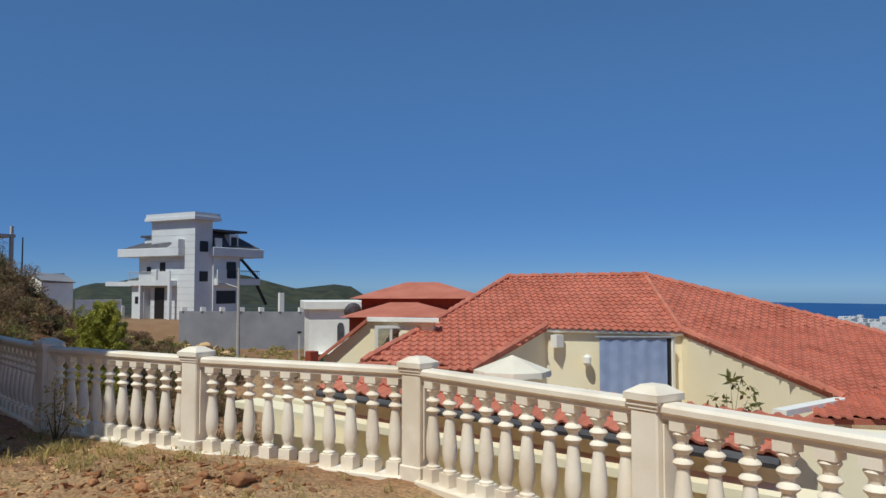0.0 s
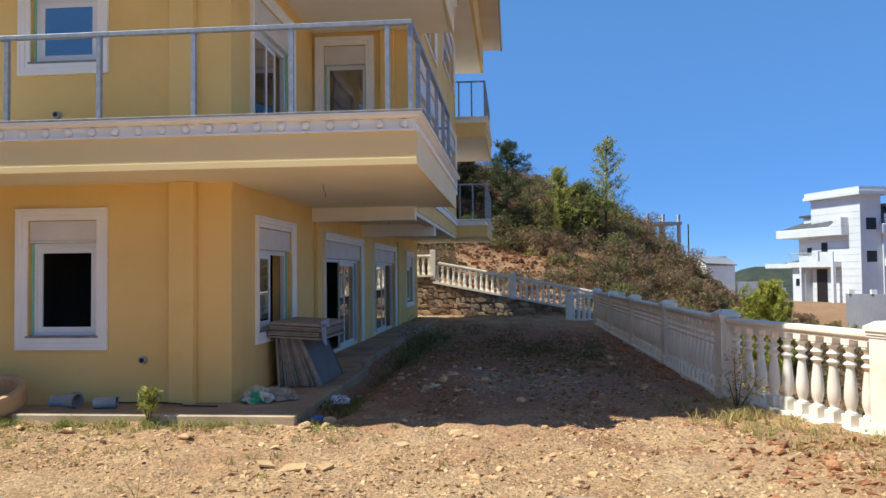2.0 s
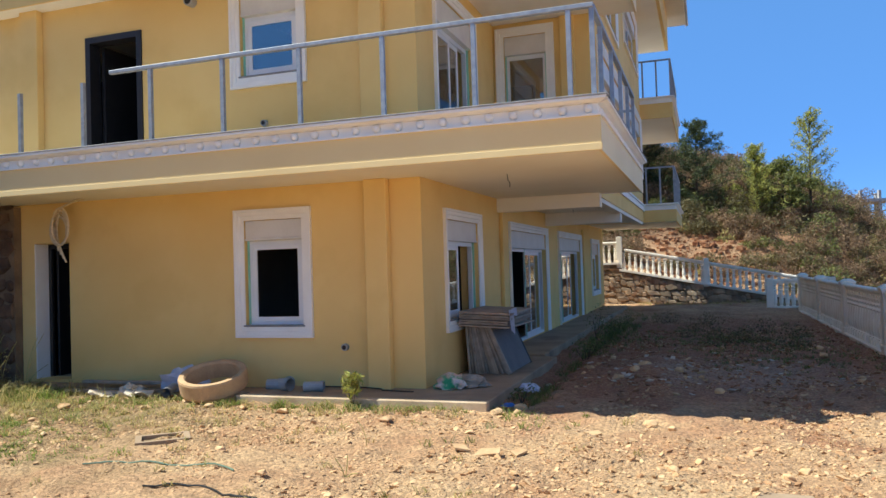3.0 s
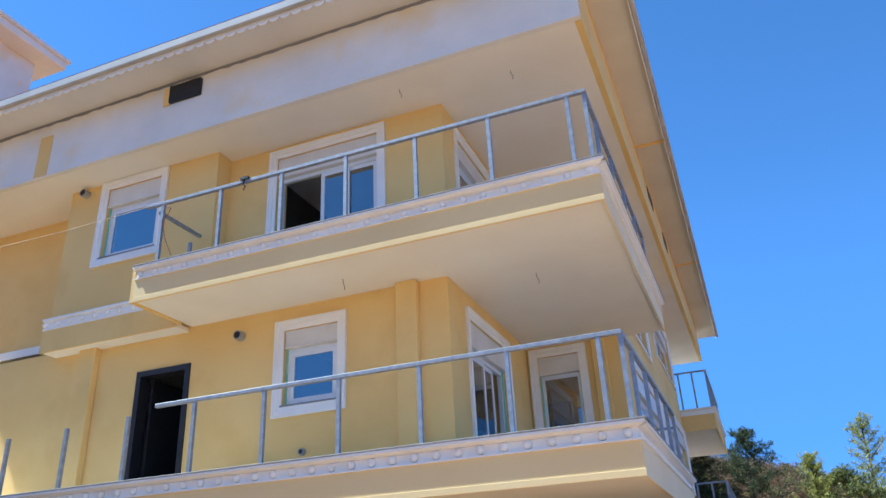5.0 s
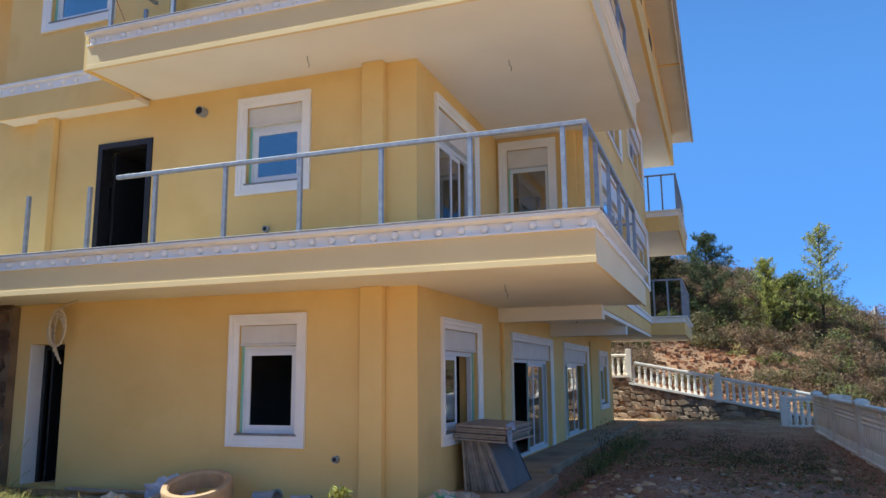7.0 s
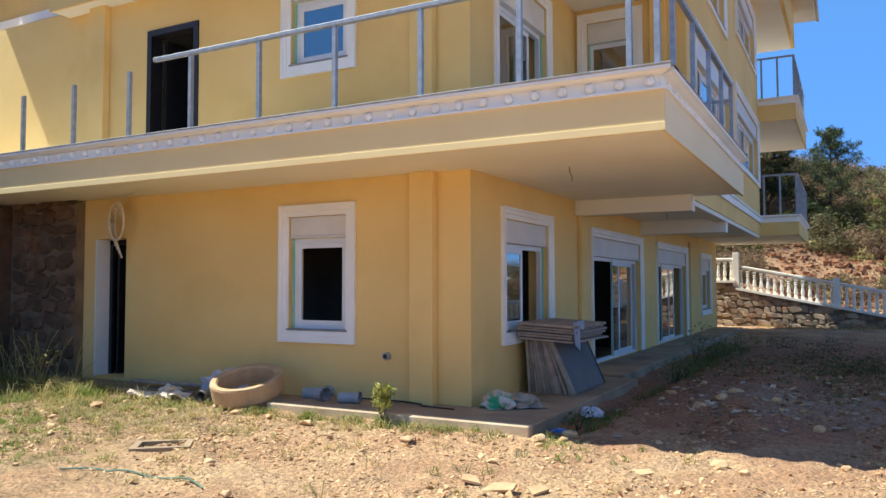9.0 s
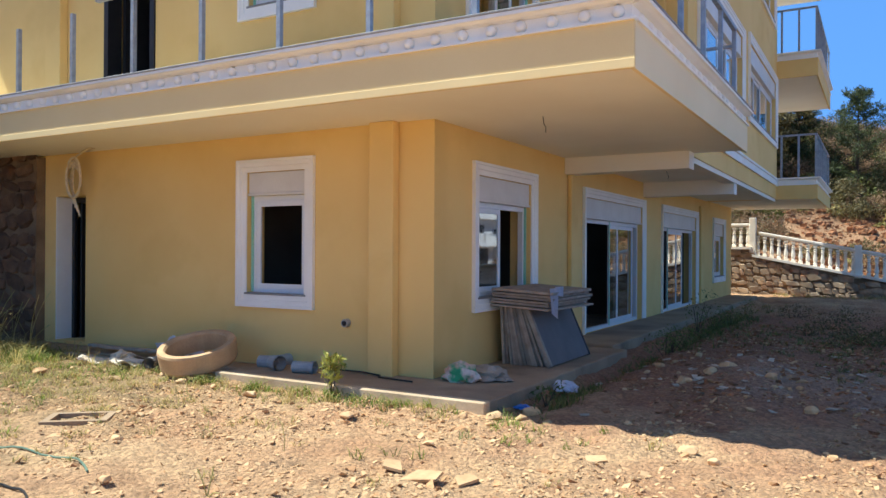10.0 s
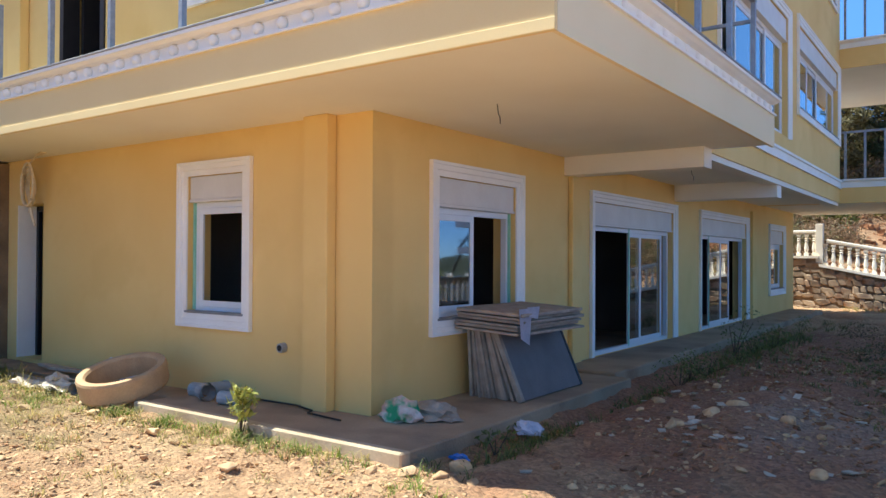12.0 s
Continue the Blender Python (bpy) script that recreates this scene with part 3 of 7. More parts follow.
part("wall", boxes((WEST, -10.72, 10.3, 10.6, F2, F3 + 0.05)), STUCCO, villa)
part("wall", boxes((-10.72, -10.42, 9.852, 10.299, F2 + 0.03, F3)), STUCCO, villa)
U_E = [(10.4, 12.5, 6.2, 8.68)]
part("wall", pierced(9.922, 13.7, F2 + 0.3, F3 + 0.05, 0.3, [(10.55, 12.35, 6.22, 8.53)]), STUCCO, villa, m=facing_east(CX))
part("wall", boxes((CX, EX, 13.7, 14.0, F2 + 0.3, F3 + 0.05)), STUCCO, villa)
E_2 = [(15.0, 18.0, 6.3, 8.5), (19.6, 23.6, 6.9, 8.55)]
part("wall", pierced(13.702, 24.1, F2 + 0.3, F3 + 0.05, 0.3, [hole(o) for o in E_2]), STUCCO, villa, m=facing_east(EX))
# back parts of the upper floors and closing walls
part("wall", boxes((CX - 0.3, CX, 24.1, 26.7, F1 + 0.3, F3)), STUCCO, villa)
part("wall", boxes((CX, EX - 0.302, 24.1, 24.4, F1 - 0.02, F3)), STUCCO, villa)
part("wall", boxes((WEST, CX, NORTH, NORTH + 0.3, -0.6, F1 + 0.3)), STUCCO, villa)
part("wall", boxes((WEST, CX - 0.302, 26.4, 26.7, F1 + 0.3, F3)), STUCCO, villa)
part("wall", boxes((WEST - 0.3, WEST, 9.8, 26.7, -0.6, F3)), STUCCO, villa)
# inner partitions, raw plaster
for y in (13.95, 18.6, 24.2):
    part("partition", boxes((WEST + 0.02, CX - 0.32, y, y + 0.15, -0.05, F3)), ROOMWALL, villa)
for x in (-7.2,):
    part("partition", boxes((x, x + 0.15, 10.25, 13.9, -0.05, F3)), ROOMWALL, villa)
part("partition", boxes((-8.0, -7.85, 14.15, 26.38, -0.05, F3)), ROOMWALL, villa)
part("floor_slab", boxes((WEST, CX - 0.302, SY + 0.302, NORTH, -0.4, -0.02)), CONCRETE, villa)
# pilasters
for x0, x1, z0, z1 in ((-4.22, -3.9, -0.3, F1), (-4.22, -3.9, C1 - 0.1, F2), (-10.07, -9.72, C1 - 0.1, F2)):
    part("pilaster", boxes((x0, x1, SY - 0.13, SY - 0.002, z0, z1), bevel=0.01), STUCCO, villa)
part("pilaster", boxes((CX + 0.002, CX + 0.07, 13.72, 14.0, -0.3, 2.5), bevel=0.01), STUCCO, villa)
part("pilaster", boxes((CX + 0.002, CX + 0.07, 23.2, 23.6, -0.3, 2.5), bevel=0.01), STUCCO, villa)
part("pilaster", boxes((-2.25, -2.0, 13.62, 13.698, C1 - 0.1, F2), bevel=0.01), STUCCO, villa)

# slabs (core, soffit colour) and their edges
part("balcony_slab", boxes((WEST, -1.0, 8.505, SY + 0.05, F1, C1 - 0.05), (CX - 0.2, -1.0, SY + 0.05, 13.68, F1, C1 - 0.05), (EX + 0.002, -1.0, 13.68, 13.94, F1, C1 - 0.05), (WEST, CX - 0.1, SY + 0.302, NORTH, F1 + 0.1, C1 - 0.08)), SOFFIT, villa, "cream painted balcony slab")
part("slab", boxes((CX + 0.002, EX - 0.02, 13.72, 24.08, F1 - 0.02, C1 - 0.08)), SOFFIT, villa)
part("beam", boxes((CX + 0.002, EX + 0.05, 13.60, 13.9, 2.46, F1 - 0.002)), SOFFIT, villa)
part("beam", boxes((CX + 0.002, EX - 0.05, 17.9, 18.2, 2.40, F1 - 0.022)), SOFFIT, villa)
part("beam", boxes((EX - 0.25, EX - 0.02, 13.92, 24.0, 2.6, F1 - 0.022)), SOFFIT, villa)
part("balcony_slab", boxes((-7.87, -1.0, 8.505, 9.92, F2, C2 - 0.05), (CX + 0.002, -1.0, 9.92, 13.69, F2, C2 - 0.05), (EX + 0.002, -1.0, 13.69, 13.94, F2, C2 - 0.05), (WEST, CX - 0.302, 10.3, 26.38, F2 + 0.05, C2 - 0.08)), SOFFIT, villa, "cream painted balcony slab")
part("slab", boxes((CX, EX - 0.302, 14.0, 24.08, F2 + 0.02, C2 - 0.08)), SOFFIT, villa)
part("slab", boxes((-10.72, -7.93, 9.48, 9.799, F2 - 0.08, F2 - 0.004)), SOFFIT, villa)


def moulding(x0, y0, x1, y1, zt, side, prof):
    """A moulded bar from (x0, y0) to (x1, y1), its profile of (depth, height) standing out to one side."""
    bm = bmesh.new()
    a = [bm.verts.new((x0 + side[0] * d, y0 + side[1] * d, zt + z)) for d, z in prof]
    b = [bm.verts.new((x1 + side[0] * d + (d if side[1] else 0), y1 + side[1] * d, zt + z)) for d, z in prof]
    bm.faces.new(a)
    bm.faces.new(b[::-1])
    k = len(prof)
    for i in range(k):
        bm.faces.new((a[i], b[i], b[(i + 1) % k], a[(i + 1) % k]))
    return bm


CORNICE = [(0.0, -0.19), (0.06, -0.19), (0.06, -0.17), (0.006, -0.165), (0.004, -0.06), (0.06, -0.05), (0.085, -0.035), (0.11, -0.03), (0.11, 0.0), (-0.1, 0.0), (-0.1, -0.03), (0.0, -0.04)]
COURSE = [(0.002, -0.19), (0.04, -0.19), (0.04, -0.16), (0.025, -0.15), (0.025, -0.05), (0.055, -0.04), (0.055, 0.0), (0.002, 0.0)]


def edge(x0, x1, y0, y1, zb, zt, axis):
    """A slab edge: stucco band, a lower drip strip and a white moulded cornice on top. axis: outward direction."""
    o = {"s": (0, -1), "e": (1, 0)}[axis]

    def strip(d0, d1, z0, z1, trim=0.0):
        if axis == "s":
            return (x0, x1 + d1, y0 - d1, y0 - d0, z0, z1)
        return (x1 + d0, x1 + d1, y0, y1 + (d1 if trim else 0), z0, z1)
    part("fascia", boxes(strip(0.0, 0.035, zb - 0.03, zt - 0.19)), FASCIA if axis == "s" else PALESTUCCO, villa, "yellow stucco fascia" if axis == "s" else "pale cream fascia")
    if axis == "s":
        part("drip_strip", boxes(strip(0.037, 0.046, zb - 0.034, zb + 0.045), bevel=0.006), FASCIA, villa)
    part("coping", boxes(strip(-0.2, 0.118, zt + 0.001, zt + 0.022), bevel=0.004), SILL, villa, "grey stone coping on the balcony edge")
    if axis == "s":
        part("cornice", moulding(x0, y0, x1, y0, zt, (0, -1), CORNICE), WHITE, villa, "white moulded cornice")
    else:
        part("cornice", moulding(x1, y0, x1, y1, zt, (1, 0), CORNICE), WHITE, villa, "white moulded cornice")


bb = bmesh.new()
bmesh.ops.create_uvsphere(bb, u_segments=10, v_segments=6, radius=0.05)
BOSS = mesh_of("boss", bb, WHITE, smooth=True)


def bosses(a, b, step):
    a, b = Vector(a), Vector(b)
    k = int((b - a).length / step)
    for i in range(k + 1):
        p = a.lerp(b, i / k)
        part("boss", BOSS, None, villa, m=pose(*p))


edge(WEST, -1.0, 8.505, 0, F1, C1, "s")
edge(0, -1.0, 8.51, 13.95, F1, C1, "e")
bosses((-1.09, 8.488, C1 - 0.112), (-12.2, 8.488, C1 - 0.112), 0.262)
bosses((-1.012, 8.75, C1 - 0.108), (-1.012, 13.85, C1 - 0.108), 0.262)
edge(-7.87, -1.0, 8.505, 0, F2, C2, "s")
edge(0, -1.0, 8.51, 13.95, F2, C2, "e")
bosses((-1.09, 8.488, C2 - 0.112), (-7.8, 8.488, C2 - 0.112), 0.262)
bosses((-1.012, 8.75, C2 - 0.108), (-1.012, 13.85, C2 - 0.108), 0.262)
part("fascia", boxes((-7.925, -7.87, 8.47, 9.55, F2 - 0.03, C2)), STUCCO, villa)
# bay cornice, and the plain string course of the upper east wall
part("cornice", moulding(-10.74, 9.548, -8.06, 9.548, C2, (0, -1), [(0, -0.2), (0.11, -0.2), (0.11, -0.17), (0.09, -0.16), (0.09, -0.05), (0.14, -0.04), (0.14, 0), (0, 0)]), WHITE, villa, "white moulded cornice")
bosses((-10.7, 9.455, C2 - 0.108), (-8.0, 9.455, C2 - 0.108), 0.262)
part("fascia", boxes((-10.74, -7.93, 9.45, 9.478, F2 - 0.09, C2 - 0.202)), STUCCO, villa)
part("cornice", boxes((WEST, -10.78, 10.2, 10.3, C2 - 0.25, C2 - 0.1)), WHITE, villa)
part("cornice", moulding(EX, 14.0, EX, 24.1, 3.19, (1, 0), COURSE), WHITE, villa, "white moulded string course")

# roof block, eaves and soffit
part("roof_band", boxes((WEST, -0.97, 8.862, 8.95, F3, 10.0)), PATCHY, villa, "white primed band, not yet painted")
part("roof_band", boxes((-1.06, -0.967, 8.952, 28.1, F3, 10.0)), STUCCO, villa)
part("ceiling_slab", boxes((WEST, -1.062, 8.952, 26.7, F3, F3 + 0.25), (-2.2, -1.062, 26.7, 28.1, F3, F3 + 0.25)), SOFFIT, villa)
part("eave_soffit", boxes((WEST - 0.5, -0.36, 8.18, 27.2, 10.0, 10.05), (-2.2, -0.36, 27.2, 29.3, 10.0, 10.05)), EAVE, villa)
bm = bmesh.new()
prism_pts = [(-15.0, 8.1), (-0.3, 8.1), (-0.3, 27.2), (-15.0, 27.2)]
lo = [bm.verts.new((x, y, 10.14)) for x, y in prism_pts]
hi = [bm.verts.new((x, y, 12.0)) for x, y in [(-9.0, 14.5), (-6.7, 14.5), (-6.7, 20.8), (-9.0, 20.8)]]
bm.faces.new(lo[::-1])
bm.faces.new(hi)
for i in range(4):
    bm.faces.new((lo[i], lo[(i + 1) % 4], hi[(i + 1) % 4], hi[i]))
box(bm, -2.2, -0.3, 27.2, 29.4, 10.06, 10.2)
part("roof", bm, TILES, villa, "low terracotta roof above deep eaves")
part("gutter", boxes((-15.0, -0.3, 8.1, 8.18, 9.98, 10.14), (-0.36, -0.28, 8.182, 29.4, 9.98, 10.14), bevel=0.015), GUTTER, villa, "cream painted gutter board")
bm = bmesh.new()


def scallops(a, b, n):
    a, b = Vector(a), Vector(b)
    d = (b - a) / n
    side = Vector((d.y, -d.x, 0)).normalized() * 0.012
    for i in range(n):
        p = a + d * i
        pts = [p + Vector((0, 0, 0.05)), p] + [p + d * (0.5 - 0.5 * math.cos(math.pi * k / 5)) + Vector((0, 0, -0.085 * math.sin(math.pi * k / 5))) for k in range(1, 5)] + [p + d, p + d + Vector((0, 0, 0.05))]
        f = [bm.verts.new(q) for q in pts]
        g = [bm.verts.new(q + side) for q in pts]
        bm.faces.new(f)
        bm.faces.new(g[::-1])
        k = len(f)
        for j in range(k):
            bm.faces.new((f[j], g[j], g[(j + 1) % k], f[(j + 1) % k]))


scallops((-14.8, 8.2, 9.97), (-0.4, 8.2, 9.97), 72)
scallops((-0.38, 8.25, 9.97), (-0.38, 29.3, 9.97), 105)
part("scalloped_trim", bm, WHITE, villa, "scalloped trim under the gutter")
for y in (14.6, 21.6):
    part("seam_strip", boxes((-0.965, -0.365, y, y + 0.07, 9.975, 9.999)), STUCCO, villa)
rg = np.random.default_rng(5)
bm = bmesh.new()
xs = np.linspace(-14, -1.0, 90)
top = [bm.verts.new((x, 8.857, 10.0)) for x in xs]
low = [bm.verts.new((x, 8.857, 9.955 - 0.035 * rg.random())) for x in xs]
for i in range(len(xs) - 1):
    bm.faces.new((top[i], low[i], low[i + 1], top[i + 1]))
part("mortar_line", bm, MUDWALL, villa, "ragged grey mortar line under the eave")
part("vent", boxes((-7.99, -7.35, 8.8, 8.861, 9.54, 9.87)), BLACK, villa, "dark rectangular roof vent")
part("vent_reveal", boxes((-8.13, -7.99, 8.83, 8.860, 9.52, 9.87)), STUCCO, villa)
part("paint_patch", boxes((-10.95, -10.65, 8.852, 8.861, F3 + 0.02, 9.7)), STUCCO, villa, "unfinished patch of yellow paint")
for y in (15.9, 18.5):
    part("vent", boxes((-0.966, -0.955, y, y + 0.8, 9.45, 9.72)), BLACK, villa)
# far balconies on the east side
for zb, zt in ((F1, C1), (F2, C2 + 0.1)):
    part("balcony_slab", boxes((CX + 0.002, -0.80, 24.402, 29.4, zb, zt - 0.05), (EX - 0.3, -0.80, 24.12, 24.4, zb, zt - 0.05)), SOFFIT, villa)
    part("fascia", boxes((EX - 0.02, -0.76, 24.08, 24.118, zb - 0.03, zt - 0.19), (-0.798, -0.76, 24.12, 29.4, zb - 0.03, zt - 0.19)), STUCCO, villa)
    part("cornice", moulding(EX - 0.02, 24.118, -0.798, 24.118, zt, (0, -1), CORNICE), WHITE, villa)
    part("cornice", moulding(-0.798, 24.12, -0.798, 29.4, zt, (1, 0), CORNICE), WHITE, villa)


# ---- windows and doors of the villa ----
def trim_mesh(u0, u1, z0, z1, sill=True):
    """A moulded surround: one stepped profile (inset, depth) carried round the opening."""
    prof = [(0, 0.002), (0, 0.05), (0.03, 0.05), (0.036, 0.038), (0.085, 0.036), (0.092, 0.022), (TRIM, 0.02), (TRIM, 0.002)]
    bm = bmesh.new()
    rings = []
    for i, d in prof:
        zb = z0 + i if sill else z0
        rings.append([bm.verts.new(p) for p in ((u0 + i, -d, zb), (u0 + i, -d, z1 - i), (u1 - i, -d, z1 - i), (u1 - i, -d, zb))])
    for a, b in zip(rings, rings[1:]):
        for k in range(4 if sill else 3):
            bm.faces.new((a[k], a[(k + 1) % 4], b[(k + 1) % 4], b[k]))
    if not sill:
        bm.faces.new([r[0] for r in rings])
        bm.faces.new([r[3] for r in rings])
    return bm


def frame_mesh(u0, u1, z0, z1, w, y0, y1):
    bm = bmesh.new()
    rings = [[bm.verts.new(p) for p in ((u0 + i, y, z0 + i), (u0 + i, y, z1 - i), (u1 - i, y, z1 - i), (u1 - i, y, z0 + i))] for i, y in ((0, y1), (0, y0), (w, y0), (w, y1))]
    for a, b in zip(rings, rings[1:] + rings[:1]):
        for k in range(4):
            bm.faces.new((a[k], a[(k + 1) % 4], b[(k + 1) % 4], b[k]))
    return bm


def pane(u0, u1, z0, z1, y, parent, m):
    g = part("pane", boxes((u0, u1, y, y + 0.006, z0, z1)), GLASS, parent)
    g.visible_shadow = False
    return g


def window(o, m, box_h=0.36, sashes=((0.0, 1.0),), film=("l",), is_door=False, name="window", label="white framed window with a roller shutter box", glazed=True, slim=0.0):
    """A trimmed opening o = (u0, u1, z0, z1): moulded surround, shutter box, frame, sashes (as shares of the width) and panes."""
    u0, u1, z0, z1 = o
    w = part(name, trim_mesh(u0, u1, z0, z1, not is_door), WHITE, villa, label, m)
    a, b, c, d = u0 + TRIM + 0.005, u1 - TRIM - 0.005, z0 + (0.0 if is_door else TRIM + 0.005), z1 - TRIM - 0.005
    part("shutter_box", boxes((a, b, 0.02, 0.2, d - box_h, d), (a, b, 0.004, 0.2, d - box_h - 0.03, d - box_h - 0.002), bevel=0.004), SHUTTER, w)
    top = d - box_h - 0.032
    part("frame", frame_mesh(a, b, c, top, 0.06 - slim, 0.09, 0.16), PVC, w)
    if not is_door:
        part("sill", boxes((a - 0.03, b + 0.03, -0.03, 0.088, c - 0.004, c + 0.02), bevel=0.004), SILL, w)
    ia, ib, ic, itop = a + 0.062 - slim, b - 0.062 + slim, c + 0.062 - slim, top - 0.062 + slim
    for k, (s, e) in enumerate(sashes):
        p, q = ia + (ib - ia) * s, ia + (ib - ia) * e
        y = 0.095 + 0.028 * (k % 2)
        sash = part("sash", frame_mesh(p, q, ic, itop, 0.065 - slim, y, y + 0.025), PVC, w)
        if glazed:
            pane(p + 0.06 - slim, q - 0.06 + slim, ic + 0.06 - slim, itop - 0.06 + slim, y + 0.009, w, m)
    if "l" in film:
        part("protective_film", boxes((a + 0.002, a + 0.022, 0.06, 0.0895, c + 0.03, top)), GREEN, w)
    if "r" in film:
        part("protective_film", boxes((b - 0.022, b - 0.002, 0.06, 0.0895, c + 0.03, top)), GREEN, w)
    if "m" in film:
        mid = ia + (ib - ia) * sashes[0][0]
        part("protective_film", boxes((mid - 0.012, mid + 0.03, 0.084, 0.0935, c + 0.03, top)), GREEN, w)
    return w


S, E = facing_south, facing_east
window(G_S[0], S(SY), 0.25, label="white window frame, not yet glazed, under a shutter box", glazed=False)
window(M_S[0], S(SY), 0.24, film=("l", "r"))
window(U_S[0], S(9.92), 0.34, ((0.42, 0.72), (0.68, 1.0)), ("l", "r"), True, "balcony_door", "white sliding balcony door standing half open")
window(B_S[0], S(9.55), 0.32)
window(R_S[0], S(13.7), 0.30, film=("l", "r"), is_door=True, slim=0.028)
window(G_E[0], E(CX), 0.27, ((0.0, 0.52),), ("r",), False, "window", "white sliding window standing half open")
window(G_E[1], E(CX), 0.30, ((0.45, 0.62), (0.58, 0.95)), ("m",), True, "sliding_door", "white sliding terrace door standing half open")
window(G_E[2], E(CX), 0.30, ((0.22, 0.5), (0.47, 0.72)), ("m",), True, "sliding_door", "white sliding terrace door standing half open")
window(G_E[3], E(CX), 0.32)
window(M_E[0], E(CX), 0.36, ((0.0, 0.5), (0.47, 0.8)), ("r",), True, "balcony_door", "white sliding balcony door")
window(E_1[0], E(EX), 0.36, ((0.25, 0.5), (0.47, 0.72), (0.7, 1.0)), (), True, "balcony_door", "wide white sliding balcony door")
window(E_1[1], E(EX), 0.36, ((0.0, 0.3), (0.27, 0.55), (0.52, 1.0)), ())
window(U_E[0], E(CX), 0.3, ((0.0, 0.5), (0.47, 1.0)), (), True, "balcony_door", "white sliding balcony door")
for o in E_2:
    window(o, E(EX), 0.34, ((0.0, 0.35), (0.32, 0.66), (0.63, 1.0)), ())
# ground-floor doorway with a white reveal, and the dark balcony door
d = part("door", boxes((-9.968, -9.95, 9.794, 10.04, -0.03, 2.075)), WHITE, villa, "doorway with a white plastered reveal")
part("jamb", boxes((-9.968, -9.9, 10.042, 10.1, -0.03, 2.075), bevel=0.004), DARKFRAME, d)
part("lintel", boxes((-9.948, -9.29, 10.042, 10.1, 2.0, 2.075), bevel=0.004), DARKFRAME, d)
part("door_leaf", boxes((-9.86, -9.82, 10.11, 10.75, -0.03, 2.0), bevel=0.004), DARKFRAME, d, "dark door leaf standing open")
d = part("balcony_door", frame_mesh(-8.875, -7.825, 3.1, 5.195, 0.09, 9.78, 10.0), DARKFRAME, villa, "open doorway with a dark frame")
part("door_leaf", boxes((-8.78, -8.72, 10.02, 10.8, 3.14, 5.1)), DARKFRAME, d)


# ---- balcony railings ----
def railing(post_list, zb, zt, rails, label="galvanised steel railing of slim square posts"):
    r = part("railing", boxes(*rails, bevel=0.006), STEEL, villa, label)
    for x, y, top in post_list:
        part("post", boxes((x - 0.024, x + 0.024, y - 0.024, y + 0.024, zb, top)), STEEL, r)
        part("base_plate", boxes((x - 0.05, x + 0.05, y - 0.05, y + 0.05, zb - 0.002, zb + 0.008)), STEEL, r)
    return r


RS, RE = 8.52, -1.03
p1 = [(x, RS, 4.16) for x in (-1.27, -2.31, -3.39, -4.46, -5.53, -6.61)] + [(-7.7, RS, 4.1), (-8.79, RS, 4.07), (-9.89, RS, 4.05), (-11.0, RS, 4.05), (RE, RS + 0.02, 4.16)]
p1 += [(RE, y, 4.16) for y in (9.2, 10.25, 11.3, 12.3, 13.25)]
railing(p1, C1, 4.2, [(-7.25, RE + 0.025, RS - 0.03, RS + 0.03, 4.16, 4.21), (RE - 0.028, RE + 0.03, RS + 0.032, 13.28, 4.16, 4.21), (-2.6, RE, 13.26, 13.3, 3.95, 3.99)])
p2 = [(x, RS, 7.32) for x in (-1.25, -2.3, -3.34, -4.39, -5.43, -6.48, -7.54)] + [(RE, RS + 0.02, 7.32), (-7.6, 9.25, 7.0)]
p2 += [(RE, y, 7.32) for y in (9.2, 10.25, 11.3, 12.3, 13.25)]
railing(p2, C2, 7.36, [(-7.85, RE + 0.025, RS - 0.03, RS + 0.03, 7.32, 7.37), (RE - 0.028, RE + 0.03, RS + 0.032, 13.3, 7.32, 7.37), (-7.66, -7.6, RS + 0.032, 9.5, 7.2, 7.25)])
for zt, dz in ((C1, 1.06), (C2 + 0.1, 1.08)):
    pl = [(x, 24.12, zt + dz) for x in (-1.6, -1.2)] + [(-0.8, 24.12, zt + dz)] + [(-0.8, y, zt + dz) for y in (24.9, 25.7, 26.5, 27.3, 28.1, 29.2)]
    railing(pl, zt, zt + dz, [(EX, -0.77, 24.09, 24.15, zt + dz, zt + dz + 0.045), (-0.83, -0.77, 24.152, 29.35, zt + dz, zt + dz + 0.045)])

# small fixtures
for x, y, z in ((-6.9, 9.8, 5.47), (-10.35, 9.55, 8.7)):
    bm = bmesh.new()
    tube(bm, (x, y - 0.12, z), (x, y - 0.001, z), 0.075, 0.075, 14)
    fx = part("vent_pipe", bm, PIPE, villa, "short grey vent pipe stub")
    bm = bmesh.new()
    tube(bm, (x, y - 0.124, z), (x, y - 0.121, z), 0.055, 0.055, 14)
    part("pipe_bore", bm, BLACK, fx)
for x, z in ((-4.59, 0.49), (-5.74, 3.6)):
    bm = bmesh.new()
    tube(bm, (x, 9.74, z), (x, 9.799, z), 0.045, 0.05, 12)
    fx = part("tap_stub", bm, PIPE, villa, "capped water tap outlet")
    bm = bmesh.new()
    tube(bm, (x, 9.735, z), (x, 9.7395, z), 0.03, 0.03, 10)
    part("pipe_bore", bm, BLACK, fx)
